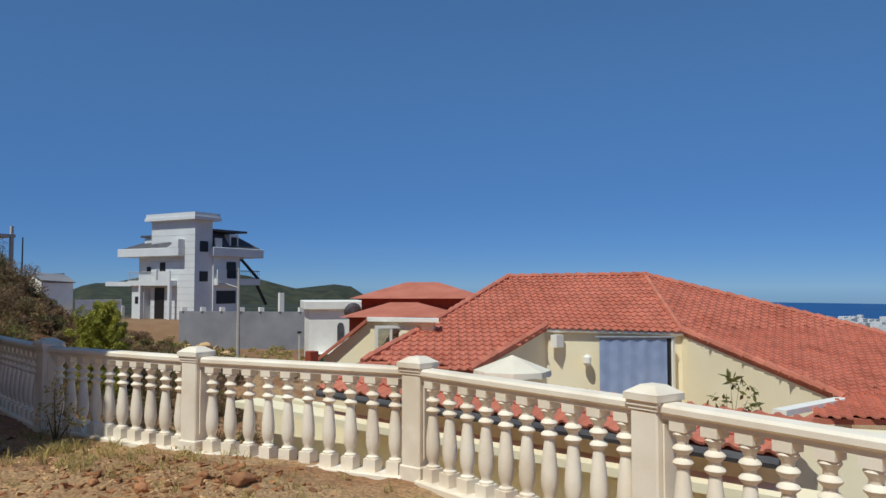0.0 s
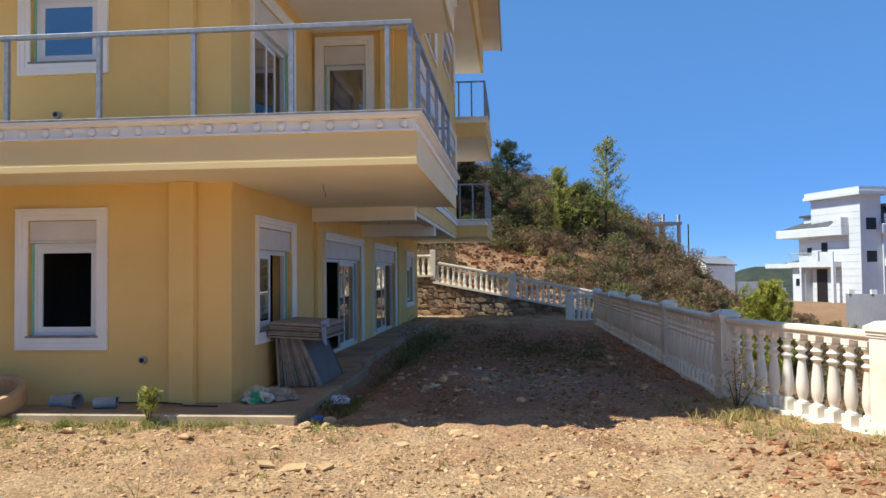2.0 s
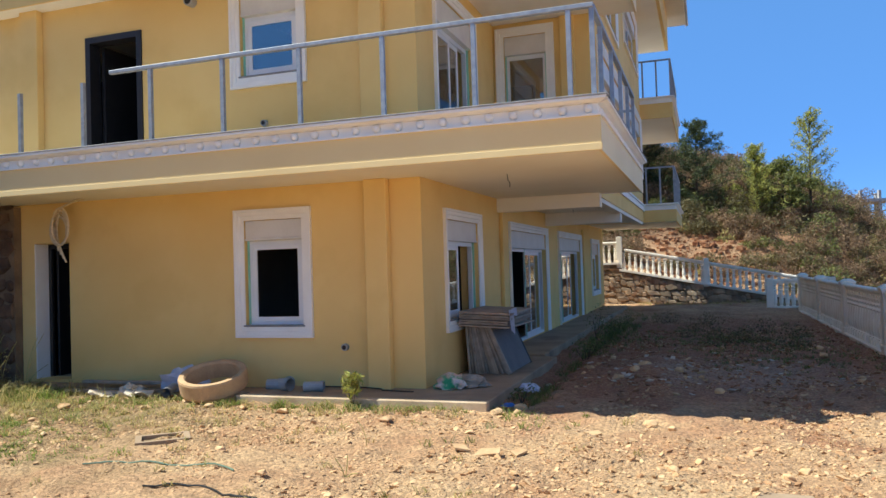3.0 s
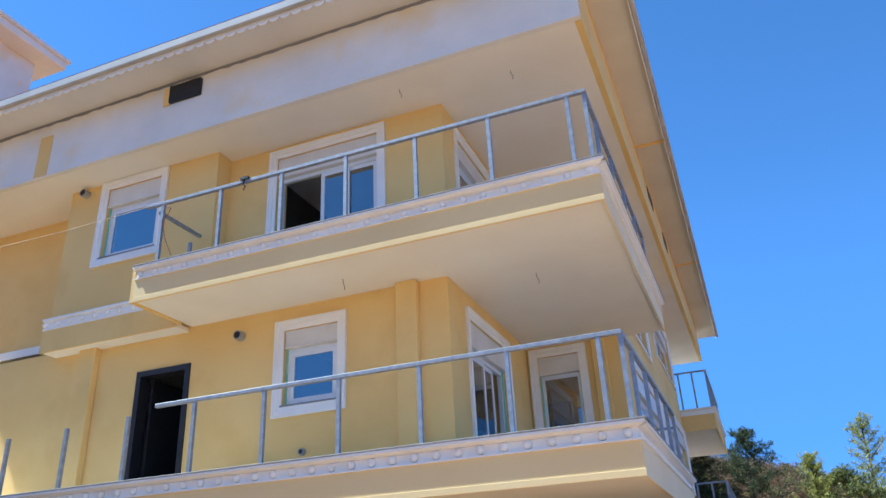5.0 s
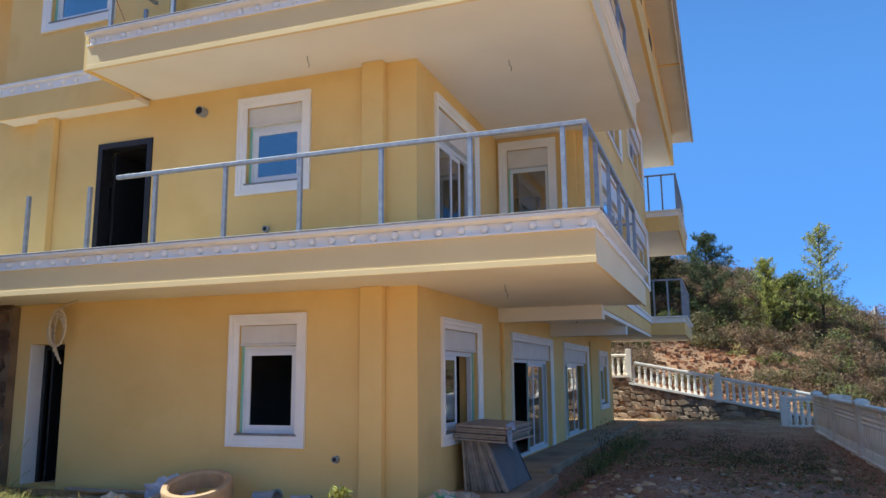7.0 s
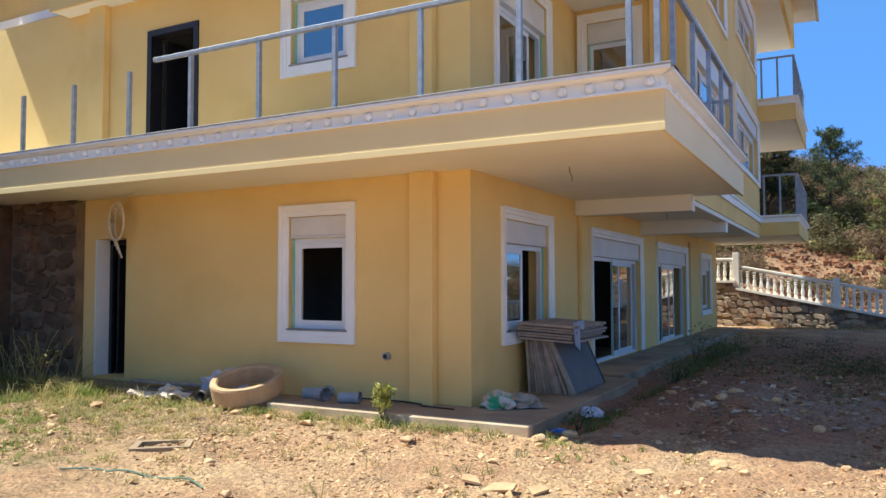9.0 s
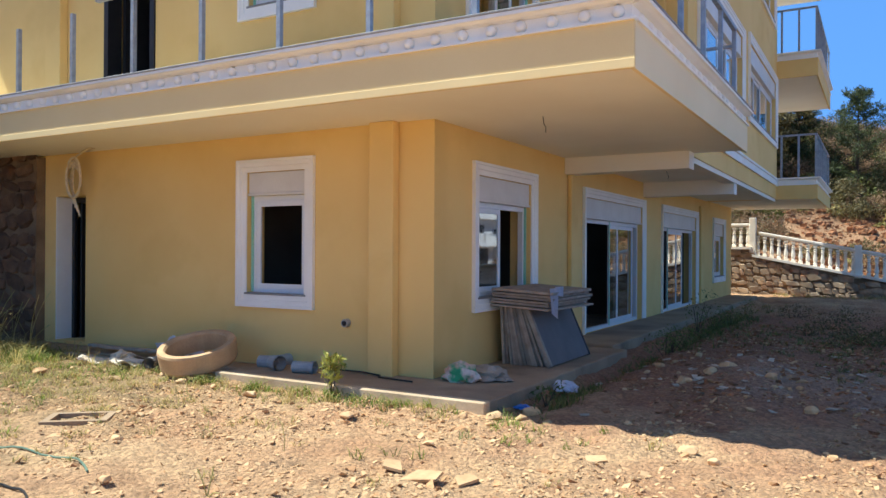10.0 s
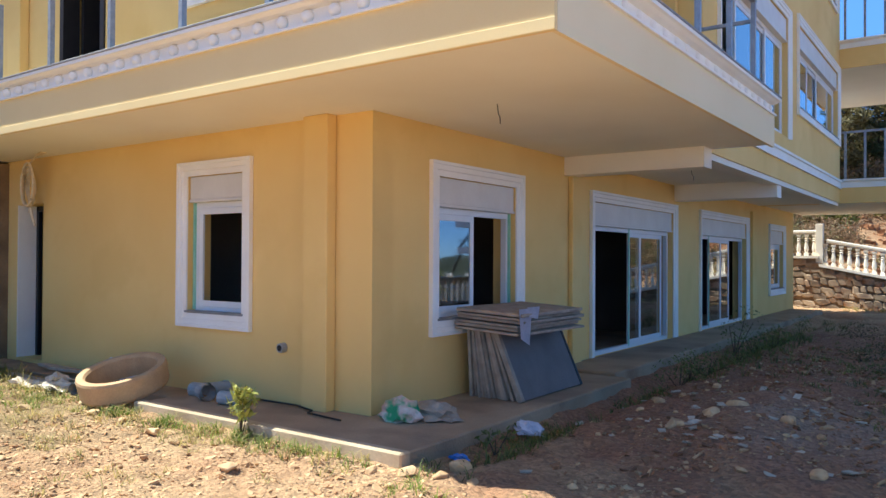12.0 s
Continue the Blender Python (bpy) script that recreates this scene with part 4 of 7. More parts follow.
for x, y, z in ((-3.9, 9.3, F3), (-2.2, 9.6, F3), (-2.3, 10.3, F2), (-2.4, 10.2, F1), (-2.5, 15.8, F1), (-4.8, 9.2, F2)):
    bm = bmesh.new()
    polytube(bm, [(x, y, z), (x + 0.01, y, z - 0.08), (x + 0.04, y - 0.02, z - 0.12), (x + 0.03, y, z - 0.17)], 0.004, 5)
    part("loose_wire", bm, BLACK, villa, "loose electric wire hanging from the soffit")


# ---- cast-stone balustrade along the drop ----
KERB, RAILB, RAILT = -0.06, 0.83, 0.935


def baluster_mesh(h, r, mat, name="baluster", seg=8):
    """A turned baluster on a square foot, h high."""
    prof = [(0.86, 0.12), (0.9, 0.135), (0.9, 0.15), (0.62, 0.165), (0.58, 0.18), (0.74, 0.215), (0.88, 0.26), (0.95, 0.32), (0.93, 0.39), (0.83, 0.48), (0.7, 0.57), (0.58, 0.645), (0.54, 0.67), (0.84, 0.69), (0.95, 0.705), (0.84, 0.72), (0.52, 0.74), (0.54, 0.765), (0.86, 0.79), (0.95, 0.805), (0.84, 0.82), (0.52, 0.84), (0.56, 0.87), (0.82, 0.895), (0.9, 0.91), (0.8, 0.925), (0.6, 0.93)]
    bm = bmesh.new()
    box(bm, -r * 0.95, r * 0.95, -r * 0.95, r * 0.95, 0, h * 0.13)
    lathe(bm, [(r * a, h * z) for a, z in prof], seg)
    box(bm, -r * 0.85, r * 0.85, -r * 0.85, r * 0.85, h * 0.93, h)
    me = mesh_of(name, bm, mat, smooth=True)
    me.set_sharp_from_angle(angle=radians(38))
    return me


BAL = baluster_mesh(RAILB - KERB, 0.07, CAST, seg=14)
bm = bmesh.new()
box(bm, -0.11, 0.11, -0.11, 0.11, -0.35, 0.88)
box(bm, -0.125, 0.125, -0.125, 0.125, -0.35, 0.05)
POSTM = mesh_of("post", bevelled(bm, 0.012), CAST)
bm = bmesh.new()
box(bm, -0.118, 0.118, -0.118, 0.118, 0.88, 0.905)
box(bm, -0.128, 0.128, -0.128, 0.128, 0.907, 0.94)
box(bm, -0.142, 0.142, -0.142, 0.142, 0.942, 0.985)
lo = [bm.verts.new((x * 0.142, y * 0.142, 0.987)) for x, y in ((-1, -1), (1, -1), (1, 1), (-1, 1))]
hi = [bm.verts.new((x * 0.06, y * 0.06, 1.04)) for x, y in ((-1, -1), (1, -1), (1, 1), (-1, 1))]
bm.faces.new(hi)
for i in range(4):
    bm.faces.new((lo[i], lo[(i + 1) % 4], hi[(i + 1) % 4], hi[i]))
CAPM = mesh_of("cap", bm, CAST)
bm = bmesh.new()
box(bm, -0.13, -0.116, -0.06, 0.06, 0.12, 0.8)
box(bm, -0.06, 0.06, -0.13, -0.116, 0.12, 0.8)
PANELM = mesh_of("panel", bm, CAST)

balustrade = thing("balustrade", "cream cast-stone balustrade with turned balusters and capped posts", "balustrade")
FBASE = -0.02


def rail_bar(length, z0, z1, w0, w1):
    bm = bmesh.new()
    prof = [(-w0, z0), (-w0, z0 + 0.03), (-w1, z0 + 0.05), (-w1, z1 - 0.02), (-w1 + 0.02, z1), (w1 - 0.02, z1), (w1, z1 - 0.02), (w1, z0 + 0.05), (w0, z0 + 0.03), (w0, z0)]
    a = [bm.verts.new((0, y, z)) for y, z in prof]
    b = [bm.verts.new((length, y, z)) for y, z in prof]
    bm.faces.new(a)
    bm.faces.new(b[::-1])
    k = len(prof)
    for i in range(k):
        bm.faces.new((a[i], b[i], b[(i + 1) % k], a[(i + 1) % k]))
    return bm


for (x0, y0), (x1, y1) in zip(FENCE, FENCE[1:]):
    L = math.hypot(x1 - x0, y1 - y0)
    ang = math.degrees(math.atan2(y1 - y0, x1 - x0))
    m = pose(x0, y0, FBASE, 0, 0, ang) @ pose(0.112, 0, 0)
    part("handrail", rail_bar(L - 0.224, RAILB, RAILT, 0.06, 0.088), CAST, balustrade, m=m)
    part("kerb", boxes((0, L - 0.224, -0.13, 0.13, -0.5, KERB - 0.002), bevel=0.01), CAST, balustrade, m=m)
    k = max(3, round(L / 0.24) - 1)
    for i in range(k):
        part("baluster", BAL, None, balustrade, m=m @ pose((L - 0.224) * (i + 0.5) / k, 0, KERB))
for i, (x, y) in enumerate(FENCE):
    a, b = FENCE[max(0, i - 1)], FENCE[min(len(FENCE) - 1, i + 1)]
    m = pose(x, y, FBASE, 0, 0, math.degrees(math.atan2(b[1] - a[1], b[0] - a[0])))
    p = part("post", POSTM, None, balustrade, m=m)
    part("cap", CAPM, None, p)
    part("panel", PANELM, None, p)

# low cast-stone fence across the far end of the yard
end_fence = thing("balustrade", "low cream cast-stone fence across the end of the yard", "balustrade")
ef = pose(1.95, 27.0, -0.12)
part("handrail", rail_bar(1.7, 0.8, 0.93, 0.05, 0.08), CAST, end_fence, m=ef)
part("kerb", boxes((0, 1.7, -0.1, 0.1, -0.9, 0.06)), CAST, end_fence, m=ef)
for i in range(9):
    part("baluster", BAL, None, end_fence, m=ef @ pose(0.1 + i * 0.18, 0, KERB))
for x in (-0.05, 1.75):
    part("post", boxes((x - 0.1, x + 0.1, -0.1, 0.1, -0.9, 0.96), bevel=0.01), CAST, end_fence, m=ef)

# stone-faced ramp wall at the end of the yard, with its own sloping balustrade
rng = np.random.default_rng(4)
STONES = []
for k in range(8):
    bm = bmesh.new()
    bmesh.ops.create_icosphere(bm, subdivisions=1, radius=0.5)
    for v in bm.verts:
        q = v.co * (1 + 0.3 * (rng.random() - 0.5))
        v.co = (max(-0.45, min(0.45, q.x * 1.3)), max(-0.34, min(0.34, q.y * 1.3)), max(-0.45, min(0.45, q.z * 1.3)))
    STONES.append(mesh_of("stone", bm, STONE))


def ramp_top(x):
    return 1.47 if x < -3.1 else 1.22 - (x + 3.1) * 0.197


ramp = thing("ramp_wall", "rough fieldstone retaining wall along a sloping ramp", "retaining wall")
bm = bmesh.new()
f = [bm.verts.new(p) for p in ((-9, 30.06, -0.8), (3.95, 30.06, -0.8), (3.95, 30.06, ramp_top(3.95) - 0.06), (-3.1, 30.06, ramp_top(-3.09) - 0.06), (-3.1, 30.06, 1.41), (-9, 30.06, 1.41))]
g = [bm.verts.new(v.co + Vector((0, 1.2, 0))) for v in f]
bm.faces.new(f)
bm.faces.new(g[::-1])
for i in range(6):
    bm.faces.new((f[i], g[i], g[(i + 1) % 6], f[(i + 1) % 6]))
part("core", bm, MORTAR, ramp)
z = -0.35
while z < 1.4:
    h = rng.uniform(0.14, 0.22)
    x = -5.6 + rng.uniform(-0.2, 0)
    while x < 3.8:
        w = rng.uniform(0.12, 0.46)
        zc = z + h / 2 + rng.uniform(-0.06, 0.06)
        if zc + h * 0.3 < ramp_top(x + w / 2) - 0.06:
            part("stone", STONES[rng.integers(8)], None, ramp, m=pose(x + w / 2, 30.06, zc, 0, rng.uniform(-11, 11), rng.uniform(-8, 8)) @ Matrix.Diagonal((w * 1.22, rng.uniform(0.12, 0.22), h * rng.uniform(1.05, 1.6), 1)))
        x += w + 0.01
    z += h + 0.01
bm = bmesh.new()
for xa, xb in ((-9.0, -3.12), (-3.1, 3.95)):
    za, zb = ramp_top(xa), ramp_top(xb)
    if xa < -3.1:
        zb = za
    v = [bm.verts.new(p) for p in ((xa, 29.95, za - 0.05), (xb, 29.95, zb - 0.05), (xb, 30.35, zb - 0.05), (xa, 30.35, za - 0.05), (xa, 29.95, za + 0.03), (xb, 29.95, zb + 0.03), (xb, 30.35, zb + 0.03), (xa, 30.35, za + 0.03))]
    for q in ((3, 2, 1, 0), (4, 5, 6, 7), (0, 1, 5, 4), (1, 2, 6, 5), (2, 3, 7, 6), (3, 0, 4, 7)):
        bm.faces.new([v[i] for i in q])
part("coping", bm, CAST, ramp)
stair_rail = thing("balustrade", "cream cast-stone balustrade descending along the ramp wall", "balustrade")
RB = baluster_mesh(0.66, 0.065, CAST, "baluster", 6)
for xa, xb in ((-9.0, -3.15), (-3.05, 3.85)):
    za, zb = ramp_top(xa) + 0.03, (ramp_top(xa) if xa < -3.1 else ramp_top(xb)) + 0.03
    L, tilt = math.hypot(xb - xa, zb - za), math.degrees(math.atan2(zb - za, xb - xa))
    part("handrail", rail_bar(L, 0.66, 0.78, 0.045, 0.07), CAST, stair_rail, m=pose(xa, 30.15, za, 0, -tilt, 0))
    k = round(L / 0.22)
    for i in range(k):
        s = (i + 0.5) / k
        part("baluster", RB, None, stair_rail, m=pose(xa + (xb - xa) * s, 30.15, za + (zb - za) * s - 0.01))
for x in (-3.1, 0.0, 3.95):
    part("post", boxes((x - 0.1, x + 0.1, 30.05, 30.25, ramp_top(x) - 0.1, ramp_top(x) + (1.25 if x < -3 else 0.95)), bevel=0.01), CAST, stair_rail)

# stone retaining wall beside the ground-floor doorway, its stones coloured darker for the shade
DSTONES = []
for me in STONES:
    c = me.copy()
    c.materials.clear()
    c.materials.append(SHADESTONE)
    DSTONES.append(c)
swall = thing("retaining_wall", "rough stone retaining wall under the balcony, darkened for shade", "retaining wall")
part("core", boxes((-11.9, -10.24, 9.66, 9.797, -0.6, F1 - 0.03)), MORTAR, swall)
# out of view, added to keep western light off the doorway end
part("return_wall", boxes((-12.5, -11.9, 8.4, 9.797, -0.6, F1 - 0.03), (-12.5, -11.9, -2.0, 8.398, -0.6, 4.4)), SHADESTONE, swall, "unseen stone wall added to shade the west end")
z = -0.3
while z < 2.6:
    h = rng.uniform(0.14, 0.3)
    x = -11.85
    while x < -10.32:
        w = rng.uniform(0.16, 0.5)
        ww = min(w, -10.26 - x)
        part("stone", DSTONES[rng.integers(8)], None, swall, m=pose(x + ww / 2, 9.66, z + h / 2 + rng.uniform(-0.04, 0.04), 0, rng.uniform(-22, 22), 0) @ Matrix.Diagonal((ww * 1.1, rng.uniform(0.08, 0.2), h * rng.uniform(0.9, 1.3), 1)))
        x += w + 0.01
    z += h + 0.01

# ---- concrete apron round the villa ----
bm = bmesh.new()
prism(bm, [(-5.7, 9.0), (-2.42, 8.95), (-2.42, 13.3), (-3.455, 13.3), (-3.455, 9.78), (-5.7, 9.78)], -0.5, -0.04)
apron = solid("apron", bevelled(bm, 0.012), CONCRETE, "worn concrete apron along the foot of the villa", "apron", kind="structure")
solid("kerb", boxes((-5.72, -2.40, 8.9, 9.02, -0.5, -0.028), bevel=0.012), KERBM, "pale concrete kerb along the apron edge", "kerb", kind="structure")
solid("apron_step", boxes((-3.45, -2.62, 13.32, 27.6, -0.5, 0.0), bevel=0.015), CONCRETE, "raised concrete step below the terrace doors", "step", kind="structure")
solid("apron_strip", boxes((-10.4, -5.72, 9.38, 9.78, -0.5, -0.07), bevel=0.012), CONCRETE, "narrow concrete strip along the wall", "apron", kind="structure")

# ---- things lying about ----
boards = thing("board_stack", "stack of weathered boards and grey panels leaning on the wall", "boards", pose(-3.42, 11.16, -0.04) @ Matrix.Scale(1.17, 4))
bd = np.random.default_rng(17)
px = 0.1
for i in range(15):
    t = i / 14
    w = bd.uniform(0.018, 0.034)
    part("board", boxes((0, w, 0, 1.08 + bd.uniform(-0.06, 0.08), 0, 0.63 + bd.uniform(-0.03, 0.02)), bevel=0.003), BOARD, boards, m=pose(px, bd.uniform(-0.03, 0.03), 0.0, 0, -(3 + 19 * t), bd.uniform(-1.2, 1.2)))
    px += w + 0.008
panel = part("board", boxes((0, 0.035, 0, 1.12, 0, 0.66), bevel=0.004), BOARDFACE, boards, "grey faced panel", m=pose(px + 0.01, 0.0, 0.0, 0, -24, 0))
part("edge_strip", boxes((-0.004, 0.042, -0.03, 0.018, -0.005, 0.665), bevel=0.003), BOARD, panel, "pale weathered edge")
part("edge_strip", boxes((-0.004, 0.042, 1.1, 1.135, -0.005, 0.665), bevel=0.003), BLACK, panel, "dark edge")
for i in range(6):
    part("sheet", boxes((0, 0.64 + bd.uniform(-0.02, 0.03), -0.1, 1.04 + bd.uniform(0, 0.08), 0, 0.02 + 0.008 * (i % 2)), bevel=0.004), BOARD, boards, "flat weathered sheet", m=pose(bd.uniform(0.0, 0.03), bd.uniform(-0.04, 0.02), 0.60 + 0.031 * i, 0, 3.0, bd.uniform(-3, 3)))
for yy, zz, hh in ((0.02, 0.03, 0.3), (0.16, 0.04, 0.1)):
    bm = bmesh.new()
    bm.faces.new([bm.verts.new(p) for p in ((0, yy - 0.04, zz), (0.015, yy + 0.15, zz), (0.05, yy + 0.05, zz - hh), (0.03, yy - 0.06, zz - hh * 0.8))])
    bmesh.ops.solidify(bm, geom=bm.faces[:], thickness=0.004)
    part("torn_wrap", bm, CLEARBAG, boards, "torn plastic wrapping", m=pose(0.66, -0.1, 0.76, 0, 0, 0))

ring = bmesh.new()
lathe(ring, [(0.34, 0.0), (0.42, 0.0), (0.435, 0.03), (0.44, 0.2), (0.43, 0.225), (0.365, 0.225), (0.345, 0.2), (0.34, 0.0)], 40)
for fc in [q for q in ring.faces if len(q.verts) > 4]:
    ring.faces.remove(fc)
solid("well_ring", ring, CLAY, "sand-coloured round concrete ring lying tilted on rubble", "concrete ring", m=pose(-6.17, 9.1, 0.02, 16, 3, 0), smooth=False)


def pipe_piece(x, y, z, yaw, L, r):
    bm = bmesh.new()
    for rr, flip in ((r, False), (r - 0.006, True)):
        tube(bm, (0, 0, 0), (L, 0, 0), rr, rr, 14, False)
    tube(bm, (L - 0.05, 0, 0), (L, 0, 0), r + 0.007, r + 0.007, 14, False)
    return solid("drain_pipe", bm, PIPE, "short grey plastic drain pipe on the apron", "pipe", "loose drain pipes", m=pose(x, y, z + r, 0, 0, yaw))


for a in ((-5.62, 9.5, -0.06, 10, 0.2, 0.075), (-5.35, 9.42, -0.04, -20, 0.16, 0.08), (-4.98, 9.35, -0.04, 12, 0.26, 0.065), (-5.5, 9.62, -0.06, 75, 0.2, 0.07), (-7.0, 9.32, -0.08, -62, 0.5, 0.06), (-6.75, 9.3, -0.06, 120, 0.25, 0.055)):
    pipe_piece(*a)
bm = bmesh.new()
polytube(bm, [(-4.9, 9.66, -0.02), (-4.3, 9.68, -0.02), (-4.0, 9.6, -0.022), (-3.95, 9.5, -0.022), (-3.5, 9.45, -0.022)], 0.009, 6)
solid("hose", bm, BLACK, "thin black hose lying along the wall foot", "hose")


def crumple(name, label, cat, mat, at, size, seed, group=""):
    r = np.random.default_rng(seed)
    bm = bmesh.new()
    bmesh.ops.create_icosphere(bm, subdivisions=3, radius=1)
    for v in bm.verts:
        k = 1 + 0.45 * noise.noise(v.co * 2.2 + Vector((seed, 0, 0))) + 0.22 * noise.noise(v.co * 6 + Vector((0, seed, 0)))
        v.co = Vector((v.co.x * size[0] * k, v.co.y * size[1] * k, max(-0.2, v.co.z) * size[2] * k))
    return solid(name, bm, mat, label, cat, group, m=pose(*at))


crumple("cement_sack", "crumpled printed cement sack by the wall corner", "sack", SACK, (-3.15, 9.82, 0.0), (0.2, 0.14, 0.16), 3)
crumple("cement_sack", "torn brown paper sack by the wall corner", "sack", BOARD, (-2.95, 10.05, 0.0), (0.24, 0.15, 0.11), 5)
crumple("plastic_sheet", "crumpled pale plastic sheet beside the clay ring", "plastic sheet", CLEARBAG, (-6.95, 9.52, -0.03), (0.36, 0.16, 0.26), 8)
crumple("paper_sack", "torn pale paper sack on the rubble", "sack", PAPER, (-7.55, 9.1, -0.1), (0.2, 0.13, 0.14), 9)
for x, y, yaw, tip in ((-7.32, 9.0, 20, 24), (-7.45, 9.16, 75, -30), (-7.2, 8.92, 130, 18), (-7.9, 8.95, 40, 12)):
    bm = bmesh.new()
    bmesh.ops.create_grid(bm, x_segments=8, y_segments=6, size=1)
    for v in bm.verts:
        v.co = Vector((v.co.x * 0.17, v.co.y * 0.11, 0.05 * noise.noise(v.co * 1.7 + Vector((x * 9, 0, 0))) + 0.02 * noise.noise(v.co * 5)))
    bmesh.ops.solidify(bm, geom=bm.faces[:], thickness=0.006)
    solid("cardboard_scrap", bm, PAPER, "torn pale cardboard scrap on the rubble", "cardboard", "cardboard scraps", m=pose(x, y, on_ground(x, y) + 0.06, tip, 12, yaw))
crumple("plastic_bottle", "crushed blue plastic bottle in the gutter", "bottle", BLUEPLASTIC, (-2.3, 9.5, -0.17), (0.08, 0.035, 0.035), 12)
crumple("plastic_bag", "crumpled white plastic bag in the gutter", "bag", CLEARBAG, (-2.28, 10.55, -0.15), (0.13, 0.08, 0.09), 14)
for i, (x, y, L, yaw) in enumerate(((-8.8, 9.56, 1.35, -2), (-8.3, 9.42, 1.1, 5), (-8.7, 9.15, 1.2, -4))):
    solid("plank", boxes((0, L, -0.05, 0.05, 0, 0.035), bevel=0.004), BOARD, "weathered wooden plank lying by the wall", "plank", "loose planks", m=pose(x, y, on_ground(x, y) + (0.1 if y > 9.38 else 0.02), 0, 0, yaw))
bm = bmesh.new()
for i in range(4):
    pts = [(-9.3 + 0.03 * i + 0.16 * math.sin(a) + 0.012 * i, 9.62 - 0.03 * i, 2.25 + 0.02 * i + (0.22 + 0.02 * i) * math.cos(a)) for a in np.linspace(0, 2 * math.pi, 18)]
    polytube(bm, pts, 0.016, 6)
for i in range(4):
    polytube(bm, [(-8.75, 9.5 + 0.02 * i, F1), (-8.95, 9.53, 2.66), (-9.2, 9.58, 2.6), (-9.35 - 0.03 * i, 9.64, 2.3), (-9.33 + 0.05 * i, 9.64, 1.95 - 0.06 * i)], 0.014, 6)
part("cable_coil", bm, ROPE, villa, "beige cable coil hanging over the doorway")
bm = bmesh.new()
polytube(bm, [(-7.55, 8.5, 7.35), (-9.5, 8.45, 7.28), (-12.5, 8.4, 7.3), (-15, 8.3, 7.4)], 0.006, 4)
part("washing_line", bm, ROPE, villa, "thin line tied to the railing")
bm = bmesh.new()
polytube(bm, [(-7.5, 8.48, 7.3), (-7.35, 8.47, 7.2), (-7.4, 8.47, 7.1), (-7.5, 8.47, 7.02), (-7.4, 8.47, 6.7), (-7.25, 8.47, 6.4)], 0.006, 4)
part("loose_wire", bm, REDWIRE, villa, "red wire hanging from the railing")
bm = bmesh.new()
box(bm, -6.12, -5.98, 8.46, 8.57, 7.36, 7.40)
polytube(bm, [(-6.05, 8.48, 7.36), (-6.06, 8.47, 7.28), (-6.02, 8.47, 7.24), (-6.05, 8.47, 7.18)], 0.012, 5)
part("clamp", bm, BLACK, villa, "black clamp on the handrail")
bm = bmesh.new()
pts = [(-5.25 + 1.52 * s, 5.92 + 0.9 * s * (1 - s) + 0.05 * s, on_ground(-5.25 + 1.52 * s, 5.92 + 0.9 * s * (1 - s) + 0.05 * s) + 0.014 + 0.008 * math.sin(9 * s)) for s in np.linspace(0, 1, 18)]
polytube(bm, pts, 0.008, 6)
solid("hose", bm, HOSEGREEN, "thin green garden hose lying on the dirt", "hose")
bm = bmesh.new()
polytube(bm, [(-4.2 + 1.1 * q, 5.45 + 0.12 * math.sin(5 * q), on_ground(-4.2 + 1.1 * q, 5.45 + 0.12 * math.sin(5 * q)) + 0.012) for q in np.linspace(0, 1, 14)], 0.008, 6)
solid("hose", bm, BLACK, "thin black hose lying on the dirt", "hose")
bm = frame_mesh(-0.26, 0.26, -0.19, 0.19, 0.06, 0, 0.07)
solid("drain_surround", bm, CONCRETE, "small rectangular concrete drain surround sunk in the dirt", "drain", m=pose(-5.24, 6.95, on_ground(-5.24, 6.95) - 0.05, 90, 0, 40) )
bm = boxes((-0.2, 0.2, -0.1, 0.1, 0, 0.09))
solid("hollow_block", bevelled(bm, 0.008), CONCRETE, "broken grey concrete block half buried in dirt", "block", m=pose(0.45, 6.25, on_ground(0.45, 6.25) - 0.065, 3, 4, 12))
for i, (x, y, s, yaw) in enumerate(((-1.85, 6.95, 0.13, 20), (-1.6, 7.05, 0.09, 70), (-2.1, 7.0, 0.1, 130), (-1.1, 8.0, 0.1, 40))):
    bm = bmesh.new()
    prism(bm, [(-s, -s * 0.5), (s * 0.8, -s * 0.6), (s, s * 0.4), (-s * 0.3, s * 0.7)], 0, 0.018)
    solid("tile_shard", bm, PEBBLE, "broken pale tile shard lying on the dirt", "tile shard", "broken tile shards", m=pose(x, y, on_ground(x, y) + 0.012, 6, -5, yaw))

# larger loose stones, each one a thing
ROCKS = []
hr = np.random.default_rng(91)
for k in range(7):
    bm = bmesh.new()
    for _ in range(16):
        q = Vector(hr.normal(size=3)).normalized() * hr.uniform(0.4, 0.55)
        bm.verts.new((q.x, q.y * 0.78, q.z * 0.5))
    hull = bmesh.ops.convex_hull(bm, input=bm.verts)
    bmesh.ops.delete(bm, geom=list({v for v in hull["geom_interior"] + hull["geom_unused"] if isinstance(v, bmesh.types.BMVert)}), context="VERTS")
    ROCKS.append(mesh_of("rock", bevelled(bm, 0.03), PEBBLE))
CLODS = []
for me in ROCKS:
    c = me.copy()
    c.materials.clear()
    c.materials.append(CLOD)
    CLODS.append(c)
rk = np.random.default_rng(11)
